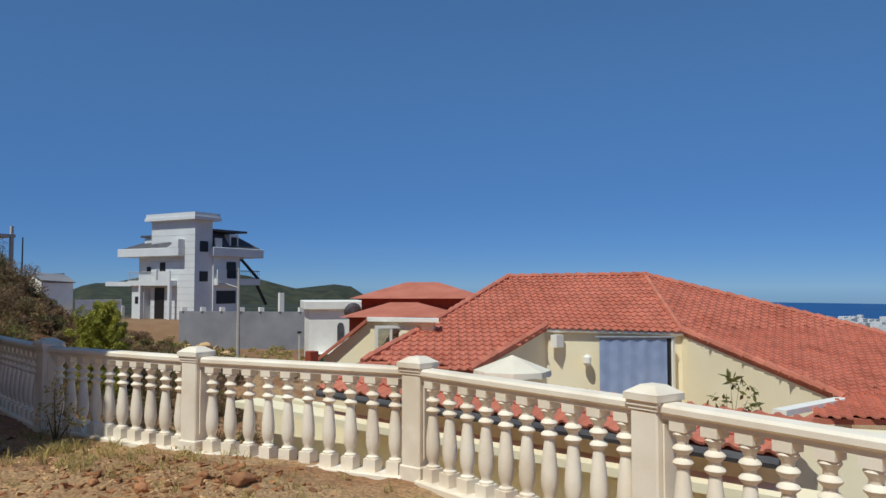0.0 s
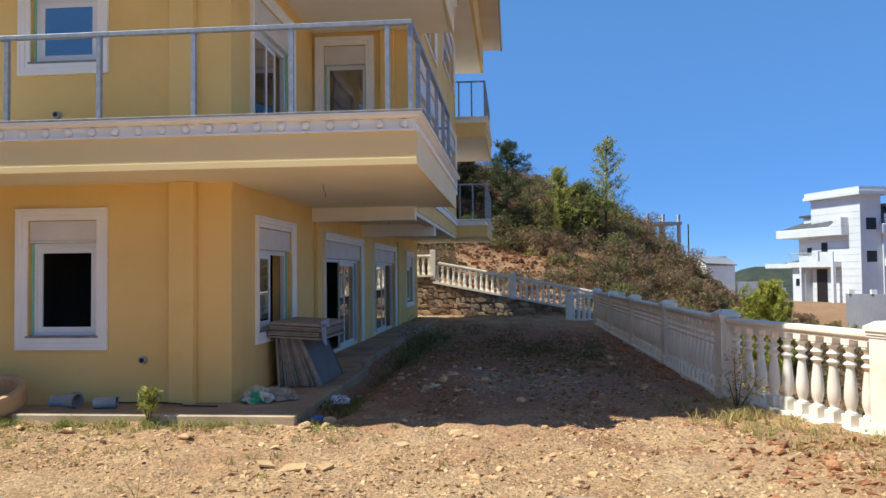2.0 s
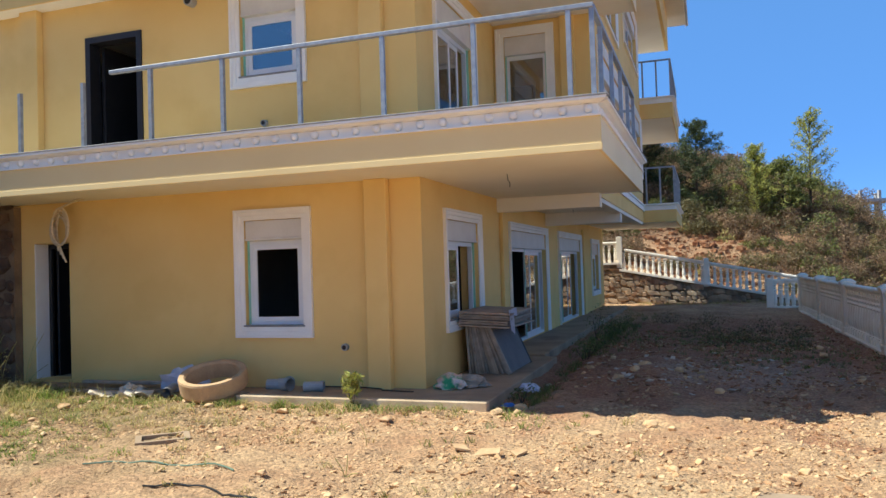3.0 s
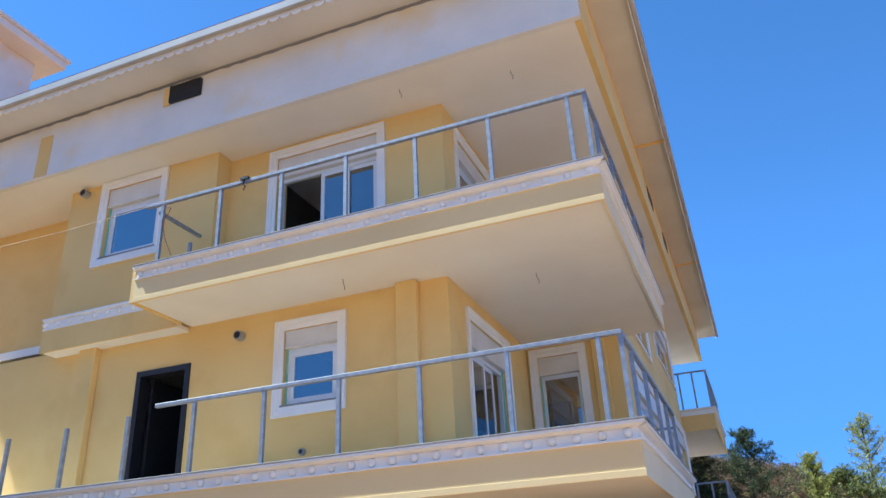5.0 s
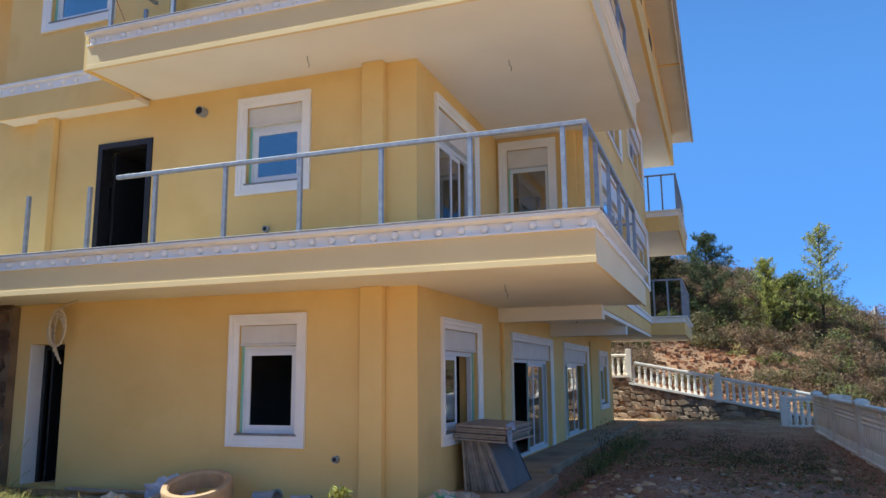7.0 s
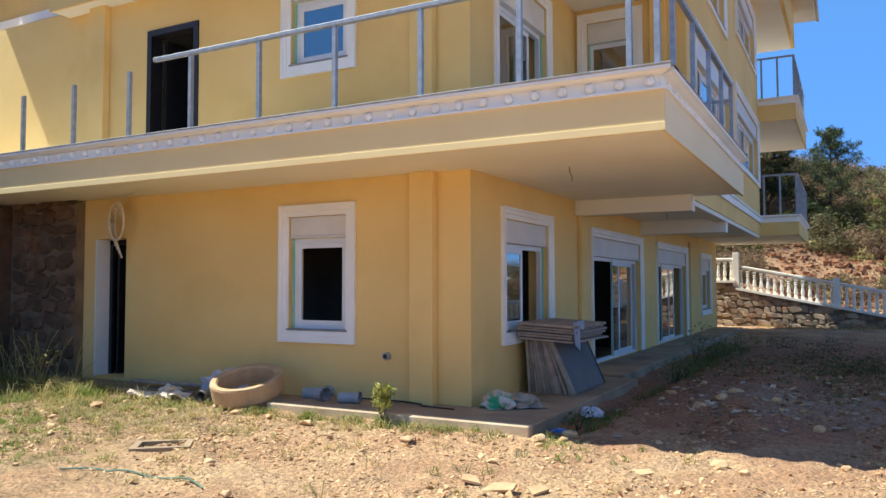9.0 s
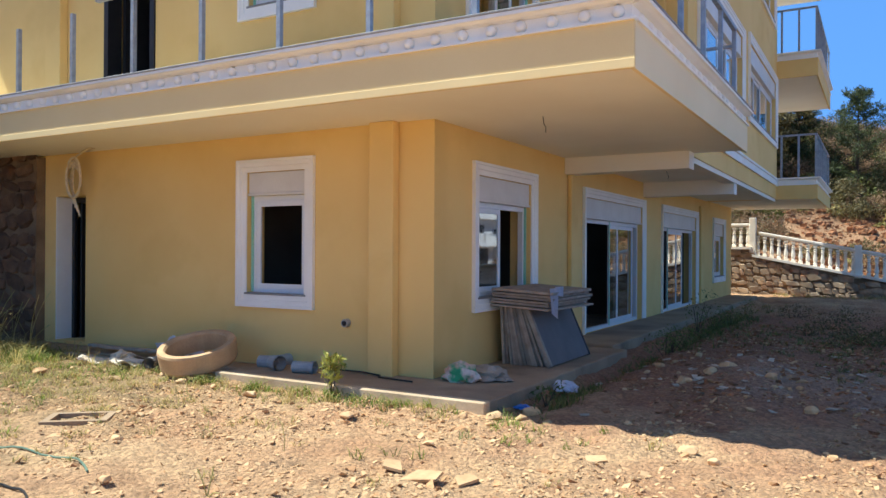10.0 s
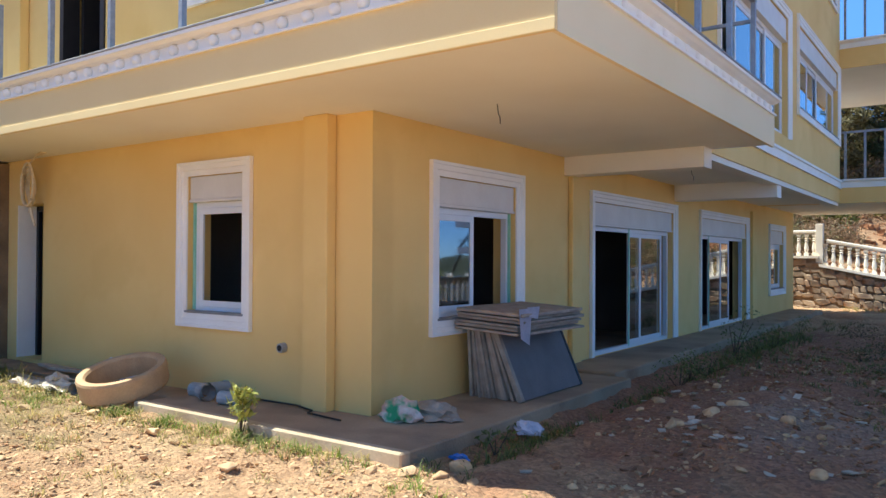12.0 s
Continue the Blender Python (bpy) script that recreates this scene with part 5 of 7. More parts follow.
spots = [(-2.28, 8.82, 0.18), (-2.05, 8.9, 0.14), (-2.1, 9.2, 0.24), (-1.85, 9.0, 0.12), (-2.5, 8.7, 0.14), (3.1, 6.3, 0.3), (2.9, 6.6, 0.16), (2.6, 7.2, 0.14), (3.4, 6.9, 0.13), (2.5, 6.9, 0.2), (2.3, 7.5, 0.15), (2.75, 7.6, 0.14), (1.8, 7.8, 0.14), (-1.2, 11.2, 0.22), (-1.0, 11.6, 0.2), (-0.9, 12.1, 0.25), (-0.4, 11.9, 0.2), (-5.9, 8.6, 0.18), (-4.8, 8.5, 0.2), (-6.6, 8.3, 0.16), (-7.8, 8.2, 0.22), (-3.3, 8.1, 0.16), (-0.6, 8.6, 0.18)]
for _ in range(75):
    spots.append((rk.uniform(-8, 2.6), rk.uniform(4.2, 9.4), 0.06 + 0.1 * rk.random() ** 2))
for _ in range(40):
    spots.append((rk.uniform(-1.9, 2.2), rk.uniform(9.2, 16), 0.06 + 0.14 * rk.random() ** 2))
for x, y, s in spots:
    if -5.8 < x < -2.4 and 8.8 < y < 13.4 or (x < -2.4 and y > 8.9):
        continue
    o = part("stone", (CLODS if x > 2 and y < 9 else ROCKS)[rk.integers(7)], None, None, m=pose(x, y, on_ground(x, y) + s * 0.1, rk.uniform(-12, 12), rk.uniform(-12, 12), rk.uniform(0, 360)) @ Matrix.Scale(s, 4))
    tagged(o, "ochre clod of dried earth near the balustrade" if x > 2 and y < 9 else "pale rough stone lying loose on the dirt", "stone", "loose stones on the yard")
# pale rubble and pebbles
base = np.array([(x, y, z) for z in (-1, 1) for x, y in ((-1, -1), (1, -1), (1, 1), (-1, 1))], float) * np.array([0.8, 0.8, 0.6])
oct_f = [(3, 2, 1, 0), (4, 5, 6, 7), (0, 1, 5, 4), (1, 2, 6, 5), (2, 3, 7, 6), (3, 0, 4, 7)]


def strew(name, label, mat, xy, sizes, flat, sink):
    """Small broken stones at the places xy, with half-sizes, as one mesh."""
    x, y = xy[:, 0], xy[:, 1]
    keep = ~(((x < -2.35) & (y > 8.85)) | (x > np.interp(y, FY, FX) - 0.2))
    x, y, sz = x[keep], y[keep], sizes[keep]
    k = len(x)
    q = base[None] * rk.uniform(0.4, 1.25, (k, 8, 3)) * sz[:, None, None] * np.array([1.1, 0.75, flat])
    a = rk.uniform(0, 6.28, k)[:, None]
    tilt = rk.normal(size=(k, 2)) * 0.3
    q = np.stack([q[..., 0] * np.cos(a) - q[..., 1] * np.sin(a), q[..., 0] * np.sin(a) + q[..., 1] * np.cos(a), q[..., 2] + q[..., 0] * tilt[:, :1] + q[..., 1] * tilt[:, 1:]], -1)
    q = q + np.stack([x, y, ground_height(x, y) + sz * sink], -1)[:, None]
    f = (np.array(oct_f)[None] + 8 * np.arange(k)[:, None, None]).reshape(-1, 4)
    tagged(new(name, numpy_mesh(name, q.reshape(-1, 3), f, mat)), label, "rubble", kind="stuff")


def spread(n, x0, x1, y0, y1):
    """Places gathered in drifts, thinner between them."""
    p = np.stack([rk.uniform(x0, x1, 3 * n), rk.uniform(y0, y1, 3 * n)], 1)
    w = 0.5 + lump(p[:, 0], p[:, 1], 1.1, 21) + 0.6 * lump(p[:, 0], p[:, 1], 3.3, 22)
    return p[np.argsort(-(w + rk.uniform(-0.5, 0.5, 3 * n)))[:n]]


many = np.concatenate([spread(46000, -10, 3.4, 2.8, 9.6), spread(9000, -2.3, 2.6, 9.0, 24)])
strew("rubble", "pale pebbles and rubble strewn over the dirt yard", PEBBLE, many, 0.005 + 0.022 * rk.random(len(many)) ** 5, 0.5, 0.06)
some = np.concatenate([spread(1000, -10, 3.2, 3.0, 9.4), spread(900, -2.2, 2.5, 9.2, 20)])
strew("broken_stones", "broken flat stones scattered over the dirt yard", PEBBLE, some, 0.014 + 0.036 * rk.random(len(some)) ** 4, 0.42, -0.02)
clods = np.concatenate([spread(2600, -2.0, 2.5, 9.4, 19), rk.normal((2.7, 7.0), (0.6, 0.8), (700, 2))])
strew("earth_clods", "crumbled ochre clods of earth on the yard", CLOD, clods, 0.012 + 0.045 * rk.random(len(clods)) ** 3, 0.6, 0.0)
clods = spread(2200, -9, 3.2, 3.0, 9.6)
strew("earth_clods", "dry tan crumbs of earth on the sunlit yard", EARTH, clods, 0.01 + 0.035 * rk.random(len(clods)) ** 3, 0.6, -0.05)


# flat pale shards in the shaded part
sv, sf = [], []
for i in range(80):
    x, y = (rk.normal(-0.9, 0.7), rk.normal(11.8, 0.9)) if i < 55 else (rk.uniform(-1.5, 2), rk.uniform(10.5, 16))
    s = rk.uniform(0.02, 0.06)
    q = base * rk.uniform(0.6, 1.2, (8, 3)) * s * np.array([1.2, 0.8, 0.22])
    a = rk.uniform(0, 6.28)
    q = np.stack([q[:, 0] * math.cos(a) - q[:, 1] * math.sin(a), q[:, 0] * math.sin(a) + q[:, 1] * math.cos(a), q[:, 2] + 0.2 * q[:, 0] * rk.normal()], 1) + np.array([x, y, on_ground(x, y) + 0.012])
    k = 8 * len(sv)
    sv.append(q)
    sf += [tuple(k + j for j in t) for t in oct_f]
tagged(new("plaster_chips", numpy_mesh("plaster_chips", np.concatenate(sv), sf, CHIP)), "pale broken plaster chips on the shaded dirt", "rubble", kind="stuff")


def blades(seed, areas, mat, name, label):
    """Thin curved grass blades in tufts over (x, y, spread, tufts, height) areas."""
    r = np.random.default_rng(seed)
    V, F = [], []
    for ax, ay, sx, sy, n, h in areas:
        for _ in range(n):
            tx, ty = r.normal(ax, sx), r.normal(ay, sy)
            if (tx < -2.45 and 8.88 < ty) and not (-10.4 < tx < -5.7 and ty < 9.3):
                continue
            z0 = on_ground(tx, ty) - 0.01
            for _ in range(12):
                a, b = r.uniform(0, 6.28), r.uniform(0, 6.28)
                hh = h * r.uniform(0.4, 1.2)
                o = np.array([tx + 0.04 * math.cos(b), ty + 0.04 * math.sin(b), z0])
                d = np.array([math.cos(a), math.sin(a), 0])
                w = np.array([-d[1], d[0], 0]) * 0.0042
                m1 = o + d * hh * 0.4 + np.array([0, 0, hh * 0.55])
                m2 = o + d * hh * 1.1 + np.array([0, 0, hh * 0.7])
                k = len(V)
                V += [o - w, o + w, m1 + w * 0.7, m1 - w * 0.7, m2]
                F += [(k, k + 1, k + 2, k + 3), (k + 3, k + 2, k + 4)]
    tagged(new(name, numpy_mesh(name, np.array(V), F, mat)), label, "grass", kind="stuff")


blades(2, [(-8.5, 8.2, 1.5, 0.7, 420, 0.12), (-6.5, 7.6, 1.2, 0.6, 110, 0.09), (-10.0, 8.6, 0.7, 0.5, 120, 0.35), (-4.4, 8.66, 1.1, 0.16, 70, 0.12), (-9.5, 9.0, 0.6, 0.3, 60, 0.25), (2.9, 7.9, 0.5, 0.9, 75, 0.13), (2.5, 9.4, 0.3, 0.7, 60, 0.2), (-5, 6.5, 2.5, 0.8, 50, 0.08), (3.3, 5.2, 0.6, 1.2, 40, 0.12), (-1, 29.5, 2.5, 0.3, 120, 0.16)], STRAW, "dry_grass", "dry straw-coloured grass tufts on the dirt")
blades(6, [(-2.15, 13.5, 0.14, 3.2, 90, 0.12), (-2.0, 18.5, 0.3, 2.0, 130, 0.22), (0.3, 16.5, 1.0, 1.4, 260, 0.1), (1.2, 14.0, 0.8, 0.8, 120, 0.1), (-2.1, 10.4, 0.12, 0.6, 40, 0.14)], LEAF, "green_grass", "thin green grass and weeds along the gutter")

blades(16, [(-9.6, 7.9, 0.5, 0.35, 260, 0.16), (-10.2, 8.6, 0.5, 0.3, 170, 0.2), (-9.2, 8.75, 0.45, 0.2, 110, 0.2), (-7.6, 7.0, 0.6, 0.35, 90, 0.09), (-7.3, 8.5, 0.6, 0.25, 60, 0.1), (-4.0, 8.76, 0.35, 0.09, 30, 0.12), (-3.0, 8.76, 0.3, 0.07, 14, 0.1), (-4.9, 8.74, 0.15, 0.08, 14, 0.12), (-5.8, 8.75, 0.2, 0.1, 16, 0.14), (-6.3, 6.2, 0.5, 0.25, 45, 0.07), (-1.9, 8.3, 0.3, 0.2, 14, 0.1)], GRASS, "fresh_grass", "fresh green grass tufts by the wall and kerb")


# ---- plants ----
def plant(name, label, cat, x, y, clumps, radii, per, size, mat, stem=0.01, long=1.4, seed=1, z=None, group=""):
    """A small plant or shrub: woody stems and a crown of separate leaves."""
    z0 = on_ground(x, y) if z is None else z
    t = thing(name, label, cat, pose(x, y, z0), group)
    bm = bmesh.new()
    for c in clumps:
        tube(bm, (0, 0, -0.02), (c[0] * 0.9, c[1] * 0.9, c[2]), stem, stem * 0.4, 5)
    part("stem", bm, BARK, t)
    v, f = leaves(np.random.default_rng(seed), clumps, radii, per, size, 1.0, long)
    part("foliage", numpy_mesh("foliage", v, f, mat), None, t)
    return t


plant("shrub", "small bright green leafy plant growing beside the kerb", "plant", -4.05, 8.84, [(0, 0, 0.2), (0.07, 0.03, 0.3), (-0.07, 0, 0.28), (0.02, -0.05, 0.36)], [0.1, 0.09, 0.09, 0.08], 46, 0.024, PINE, 0.006, 2.2, seed=3)
plant("weed", "dark green weed growing in the apron gutter", "plant", -2.25, 9.95, [(0, 0, 0.12), (0.08, 0.1, 0.18), (-0.02, -0.1, 0.15)], [0.11, 0.1, 0.09], 24, 0.02, LEAF, seed=5)
plant("weed", "tall thin weed standing by the terrace doors", "plant", -2.35, 17.6, [(0, 0, 0.4), (0.1, 0.3, 0.6), (-0.02, -0.3, 0.5), (0.15, 0.7, 0.5)], [0.25, 0.25, 0.22, 0.25], 45, 0.018, LEAF, seed=6)
plant("dry_weed", "dry brown weed at the foot of the balustrade", "plant", 2.62, 9.9, [(0, 0, 0.25), (0.1, 0.1, 0.42), (-0.12, -0.05, 0.35), (0, 0.1, 0.6), (0.15, -0.2, 0.3)], [0.16, 0.15, 0.15, 0.12, 0.15], 45, 0.022, STRAW, seed=8)
plant("dry_weed", "dry straw weed beside the stone wall", "plant", -9.9, 8.75, [(0, 0, 0.25), (0.3, 0.05, 0.45), (-0.2, 0, 0.4)], [0.2, 0.2, 0.2], 45, 0.02, STRAW, seed=9)


def stalk(x, y, pts, label):
    """A bare dry stalk standing in the dirt."""
    bm = bmesh.new()
    for line in pts:
        polytube(bm, line, 0.004, 5)
    solid("dry_stalk", bm, STRAW, label, "stalk", "dry stalks on the dirt", m=pose(x, y, on_ground(x, y) - 0.01))


stalk(-3.0, 6.98, [[(0, 0, 0), (-0.02, 0.03, 0.09), (-0.07, 0.06, 0.17), (-0.13, 0.08, 0.22)]], "single bent dry brown stalk on the dirt")
stalk(-2.76, 6.06, [[(0, 0, 0), (-0.03, 0.0, 0.08), (-0.09, 0.01, 0.15)], [(0, 0, 0), (0.01, 0.02, 0.1), (0.0, 0.05, 0.17)], [(0, 0, 0), (0.06, 0.0, 0.04), (0.12, -0.02, 0.05)]], "small forked dry stalk on the dirt")
sr = np.random.default_rng(61)
for i in range(9):
    sx, sy = -9.9 + sr.normal(0, 0.35), 8.85 + sr.normal(0, 0.2)
    arcs = []
    for _ in range(4):
        a, hh, reach = sr.uniform(0, 6.28), sr.uniform(0.45, 0.95), sr.uniform(0.1, 0.4)
        arcs.append([(reach * q * q * math.cos(a), reach * q * q * math.sin(a), hh * (q - 0.25 * q * q * reach)) for q in np.linspace(0, 1, 6)])
    stalk(sx, sy, arcs, "tall arching dry grass stalk beside the doorway")
wr = np.random.default_rng(41)
for i in range(9):
    y = 13.6 + i * 0.95 + wr.uniform(-0.3, 0.3)
    plant("weed", "low dark weed growing along the apron edge", "plant", -2.2 + wr.uniform(-0.12, 0.25), y, [(wr.normal(0, 0.1), wr.normal(0, 0.15), wr.uniform(0.08, 0.28)) for _ in range(5)], [0.18] * 5, 46, 0.015, LEAF, 0.006, seed=50 + i, group="weeds along the apron")
for i, (x, y) in enumerate(((0.2, 15.6), (0.9, 16.8), (-0.5, 17.5), (1.2, 18.6), (0.1, 20.5), (1.0, 14.9), (-1.0, 21.5), (0.6, 16.1), (0.3, 17.2), (1.5, 15.7), (-0.2, 18.8), (1.7, 17.4))):
    plant("weed", "low dark weed on the shaded yard", "plant", x, y, [(wr.normal(0, 0.18), wr.normal(0, 0.2), wr.uniform(0.04, 0.14)) for _ in range(6)], [0.24] * 6, 85, 0.015, DARKLEAF, 0.005, seed=70 + i, group="weeds on the yard")


def tree(name, label, x, y, h, crown, per, size, mat, seed, trunk=0.1, base=None, kind_cone=False, group=""):
    """A tapered trunk with limbs and a crown of leaf clumps with gaps."""
    r = np.random.default_rng(seed)
    z0 = on_ground(x, y) - 0.2 if base is None else base
    t = thing(name, label, "tree", pose(x, y, z0), group)
    bm = bmesh.new()
    tube(bm, (0, 0, 0), (0.05 * h * r.uniform(-1, 1), 0.03 * h, h * 0.9), trunk, trunk * 0.2, 8)
    cs, rs = [], []
    n = crown[1]
    for i in range(n):
        s = (i + 0.5) / n
        zc = h * (crown[2] + (0.99 - crown[2]) * s)
        wide = crown[0] * ((1 - s) ** 0.75 + 0.08 if kind_cone else math.sqrt(max(0.05, 1 - (2 * s - 0.9) ** 2)))
        a = i * 2.4 + r.uniform(-0.5, 0.5)
        q = wide * r.uniform(0.45, 1.0)
        c = (q * math.cos(a), q * math.sin(a), zc)
        tube(bm, (0, 0, zc * 0.82), c, trunk * 0.3, trunk * 0.08, 5)
        cs.append(c)
        rs.append(crown[3] * r.uniform(0.6, 1.2) * (1 - 0.55 * s if kind_cone else 1))
    part("trunk", bm, BARK, t)
    v, f = leaves(r, cs, rs, per, size, 0.8, 2.6 if kind_cone else 1.5)
    part("crown", numpy_mesh("crown", v, f, mat), None, t)
    return t


def pine(label, x, y, h, wide, seed, mat, limbs=58, tuft=0.2, per=17, rise=0.35):
    """A young pine: leader, whorls of rising limbs and needle tufts along each limb."""
    r = np.random.default_rng(seed)
    t = thing("pine", label, "tree", pose(x, y, on_ground(x, y) - 0.2))
    bm = bmesh.new()
    lean = Vector((0.04 * h * r.uniform(-1, 1), 0.02 * h, 0))
    tube(bm, (0, 0, 0), Vector((0, 0, h * 0.97)) + lean, 0.08, 0.015, 8)
    cs, rs = [], []
    for i in range(limbs):
        s = 0.06 + 0.92 * ((i + r.uniform(0, 1)) / limbs)
        a = i * 2.4 + r.uniform(-0.5, 0.5)
        L = wide * ((1 - s) ** 0.8 + 0.1) * r.uniform(0.45, 1.15)
        o = Vector((0, 0, h * 0.97 * s)) + lean * s
        d = Vector((math.cos(a), math.sin(a), rise + 0.7 * s)).normalized()
        tube(bm, o, o + d * L, 0.022, 0.006, 5)
        for k in range(5):
            q = o + d * L * (0.3 + 0.18 * k)
            cs.append((q.x + r.normal(0, 0.05), q.y + r.normal(0, 0.05), q.z + r.normal(0, 0.05)))
            rs.append(tuft * r.uniform(0.6, 1.2) * (1.1 - 0.5 * s))
    part("trunk", bm, BARK, t)
    v, f = leaves(r, cs, rs, per, 0.028, 1.0, 3.6)
    part("crown", numpy_mesh("crown", v, f, mat), None, t)


def bush_pine(label, x, y, h, wide, seed):
    """A dense young pine of several rising stems, each a spike of needle tufts."""
    r = np.random.default_rng(seed)
    t = thing("pine", label, "tree", pose(x, y, on_ground(x, y) - 0.2))
    bm = bmesh.new()
    tube(bm, (0, 0, 0), (0.05, 0.02, h * 0.7), 0.09, 0.03, 8)
    cs, rs = [], []
    for i in range(64):
        a = i * 2.4 + r.uniform(-0.4, 0.4)
        s = (i + 0.5) / 64
        z0 = h * (0.06 + 0.68 * s)
        L = wide * (0.55 + 0.9 * s * (1 - s) * 2 - 0.25 * s) * r.uniform(0.75, 1.15)
        d = Vector((math.cos(a), math.sin(a), 0.25 + 1.0 * s + r.uniform(0, 0.3))).normalized()
        o = Vector((0, 0, z0))
        tube(bm, o, o + d * L, 0.02, 0.005, 5)
        for k in range(6):
            q = o + d * L * (0.25 + 0.16 * k)
            cs.append((q.x + r.normal(0, 0.04), q.y + r.normal(0, 0.04), q.z + r.normal(0, 0.04)))
            rs.append(0.23 * r.uniform(0.6, 1.2) * (1.1 - 0.1 * k))
    part("trunk", bm, BARK, t)
    v, f = leaves(r, cs, rs, 60, 0.024, 1.0, 3.2)
    part("crown", numpy_mesh("crown", v, f, BUSHLEAF), None, t)


pine("young light green pine with sparse upright branches on the hillside", 5.0, 42.0, 5.7, 2.5, 21, PINE, 50, 0.24, 20)
pine("young light green pine on the scrubby hillside", 2.5, 40.5, 4.0, 2.0, 22, PINE, 50, 0.26, 22)
tree("pine", "dense green pine on the scrubby hillside", 3.7, 41.5, 3.0, (1.5, 24, 0.05, 0.5), 240, 0.06, LEAF, 27, 0.09)
pine("dark green pine with layered spreading branches on the hillside", -0.3, 40.5, 5.0, 3.0, 23, DARKPINE, 46, 0.3, 46, 0.02)
pine("dark green pine beside the hillside scrub", -2.6, 41.0, 3.9, 2.6, 33, DARKPINE, 44, 0.32, 46, 0.05)
tree("tree", "dark green tree on the hillside behind the villa", -4.0, 40.0, 4.6, (2.2, 36, 0.15, 0.6), 260, 0.075, DARKLEAF, 24, 0.15)
bush_pine("bushy bright yellow-green young pine beyond the balustrade", 8.2, 26.0, 3.9, 1.35, 25)
tree("shrub", "leafy oleander beside the neighbouring house", 8.35, 4.75, 2.6, (0.3, 10, 0.66, 0.12), 14, 0.035, LEAF, 26, 0.014, base=-1.9)
# scrub over the hillside
r = np.random.default_rng(31)
sets = {"dry": ([], []), "green": ([], []), "dark": ([], [])}
for i in range(1250):
    x, y = r.uniform(-14, 17), r.uniform(31.8, 56)
    bare = abs(x + 0.1) < 2.5 and y < 37.0
    if bare and r.random() < 0.85:
        continue
    if x > 13 and r.random() < 0.6:
        continue
    key = r.choice(["dry", "green", "dark"], p=[0.5, 0.14, 0.36] if x < 4 else [0.68, 0.08, 0.24])
    s = r.uniform(0.5, 1.3)
    z = on_ground(x, y)
    if math.degrees(math.atan2(x, y)) > 12.6:        # the open shoulder round the shed
        s *= 0.45
    for _ in range(3):
        sets[key][0].append((x + r.normal(0, s * 0.5), y + r.normal(0, s * 0.5), z + s * r.uniform(0.2, 0.7)))
        sets[key][1].append(s * r.uniform(0.4, 0.75))
for i in range(260):
    y = r.uniform(20, 34)
    x = np.interp(y, FY, FX) + r.uniform(1.2, 9)
    s = r.uniform(0.35, 0.8)
    key = r.choice(["dry", "dark"])
    sets[key][0].append((x, y, on_ground(x, y) + s * 0.5))
    sets[key][1].append(s)
for key, mat, label in (("dry", DRY, "dry brown scrub covering the hillside"), ("green", LEAF, "green bushes scattered over the hillside"), ("dark", DARKLEAF, "dark evergreen scrub covering the hillside")):
    v, f = leaves(r, *sets[key], 230, 0.036, 0.8, 2.2)
    tagged(new("hillside_scrub", numpy_mesh("hillside_scrub", v, f, mat)), label, "scrub", kind="stuff")
# rubble of the cut bank
bv, bf = [], []
for i in range(1600):
    x, y = r.normal(-0.3, 2.2), r.uniform(31.6, 38.5)
    s = 0.03 + 0.12 * r.random() ** 3
    q = base * r.uniform(0.5, 1.3, (8, 3)) * s + np.array([x, y, on_ground(x, y) + s * 0.2])
    k = 8 * len(bv)
    bv.append(q)
    bf += [tuple(k + j for j in t) for t in oct_f]
tagged(new("bank_rubble", numpy_mesh("bank_rubble", np.concatenate(bv), bf, CLOD)), "broken ochre rock on the cut hillside bank", "rubble", kind="stuff")


# ---- the neighbouring house below the balustrade ----
def out(r, d, z):
    """A place r metres to the right and d metres ahead, along the seaward bearing from the yard."""
    return Vector((0.12 + 0.748 * r + 0.664 * d, 0.445 - 0.664 * r + 0.748 * d, z))


neighbour = thing("neighbour_house", "pale yellow house with a low red tiled roof below the yard", "house")
A, B = out(2.12, 24.5, 1.96), out(6.5, 24.5, 2.03)
EL, ER = out(2.7, 20, 0.60), out(6.27, 20, 0.50)
NR, NL = out(7.85, 15, -0.52), out(0.655, 17.3, -0.225)
LB, LT = out(-1.85, 17.8, -0.08), out(-0.215, 20.4, 0.715)
LJ = out(-1.35, 13, 0.39)
FR, XR = out(11.98, 22, 0.487), out(14.6, 20, -0.42)
G2, G3, G0 = out(8.87, 13, -0.6), out(6.1, 13, -0.56), out(3.86, 8.2, 0.26)
V0, V1 = out(-2.0, 12.3, 0.02), out(3.3, 7.5, 0.0)

# one barrel tile: curved pan and roll, lying along local y, x across
bm = bmesh.new()
sec = [(-0.105, 0.0), (-0.08, 0.03), (-0.036, 0.038), (0.0, 0.014), (0.05, 0.0), (0.105, 0.004)]
r0 = [bm.verts.new((x, -0.165, z * 1.15 + 0.032)) for x, z in sec]
r1 = [bm.verts.new((x, 0.165, z)) for x, z in sec]
r2 = [bm.verts.new((x, -0.165, z + 0.002)) for x, z in sec]
for i in range(len(sec) - 1):
    bm.faces.new((r0[i], r0[i + 1], r1[i + 1], r1[i]))
    bm.faces.new((r2[i], r2[i + 1], r0[i + 1], r0[i]))
TILEM = mesh_of("tile", bm, TILE)
tv = np.array([v.co[:] for v in TILEM.vertices])
tf = [tuple(p.vertices) for p in TILEM.polygons]
bulk_v, bulk_f = [], []
roof = part("roof", bmesh.new(), TILES, neighbour, "red tiled roof")


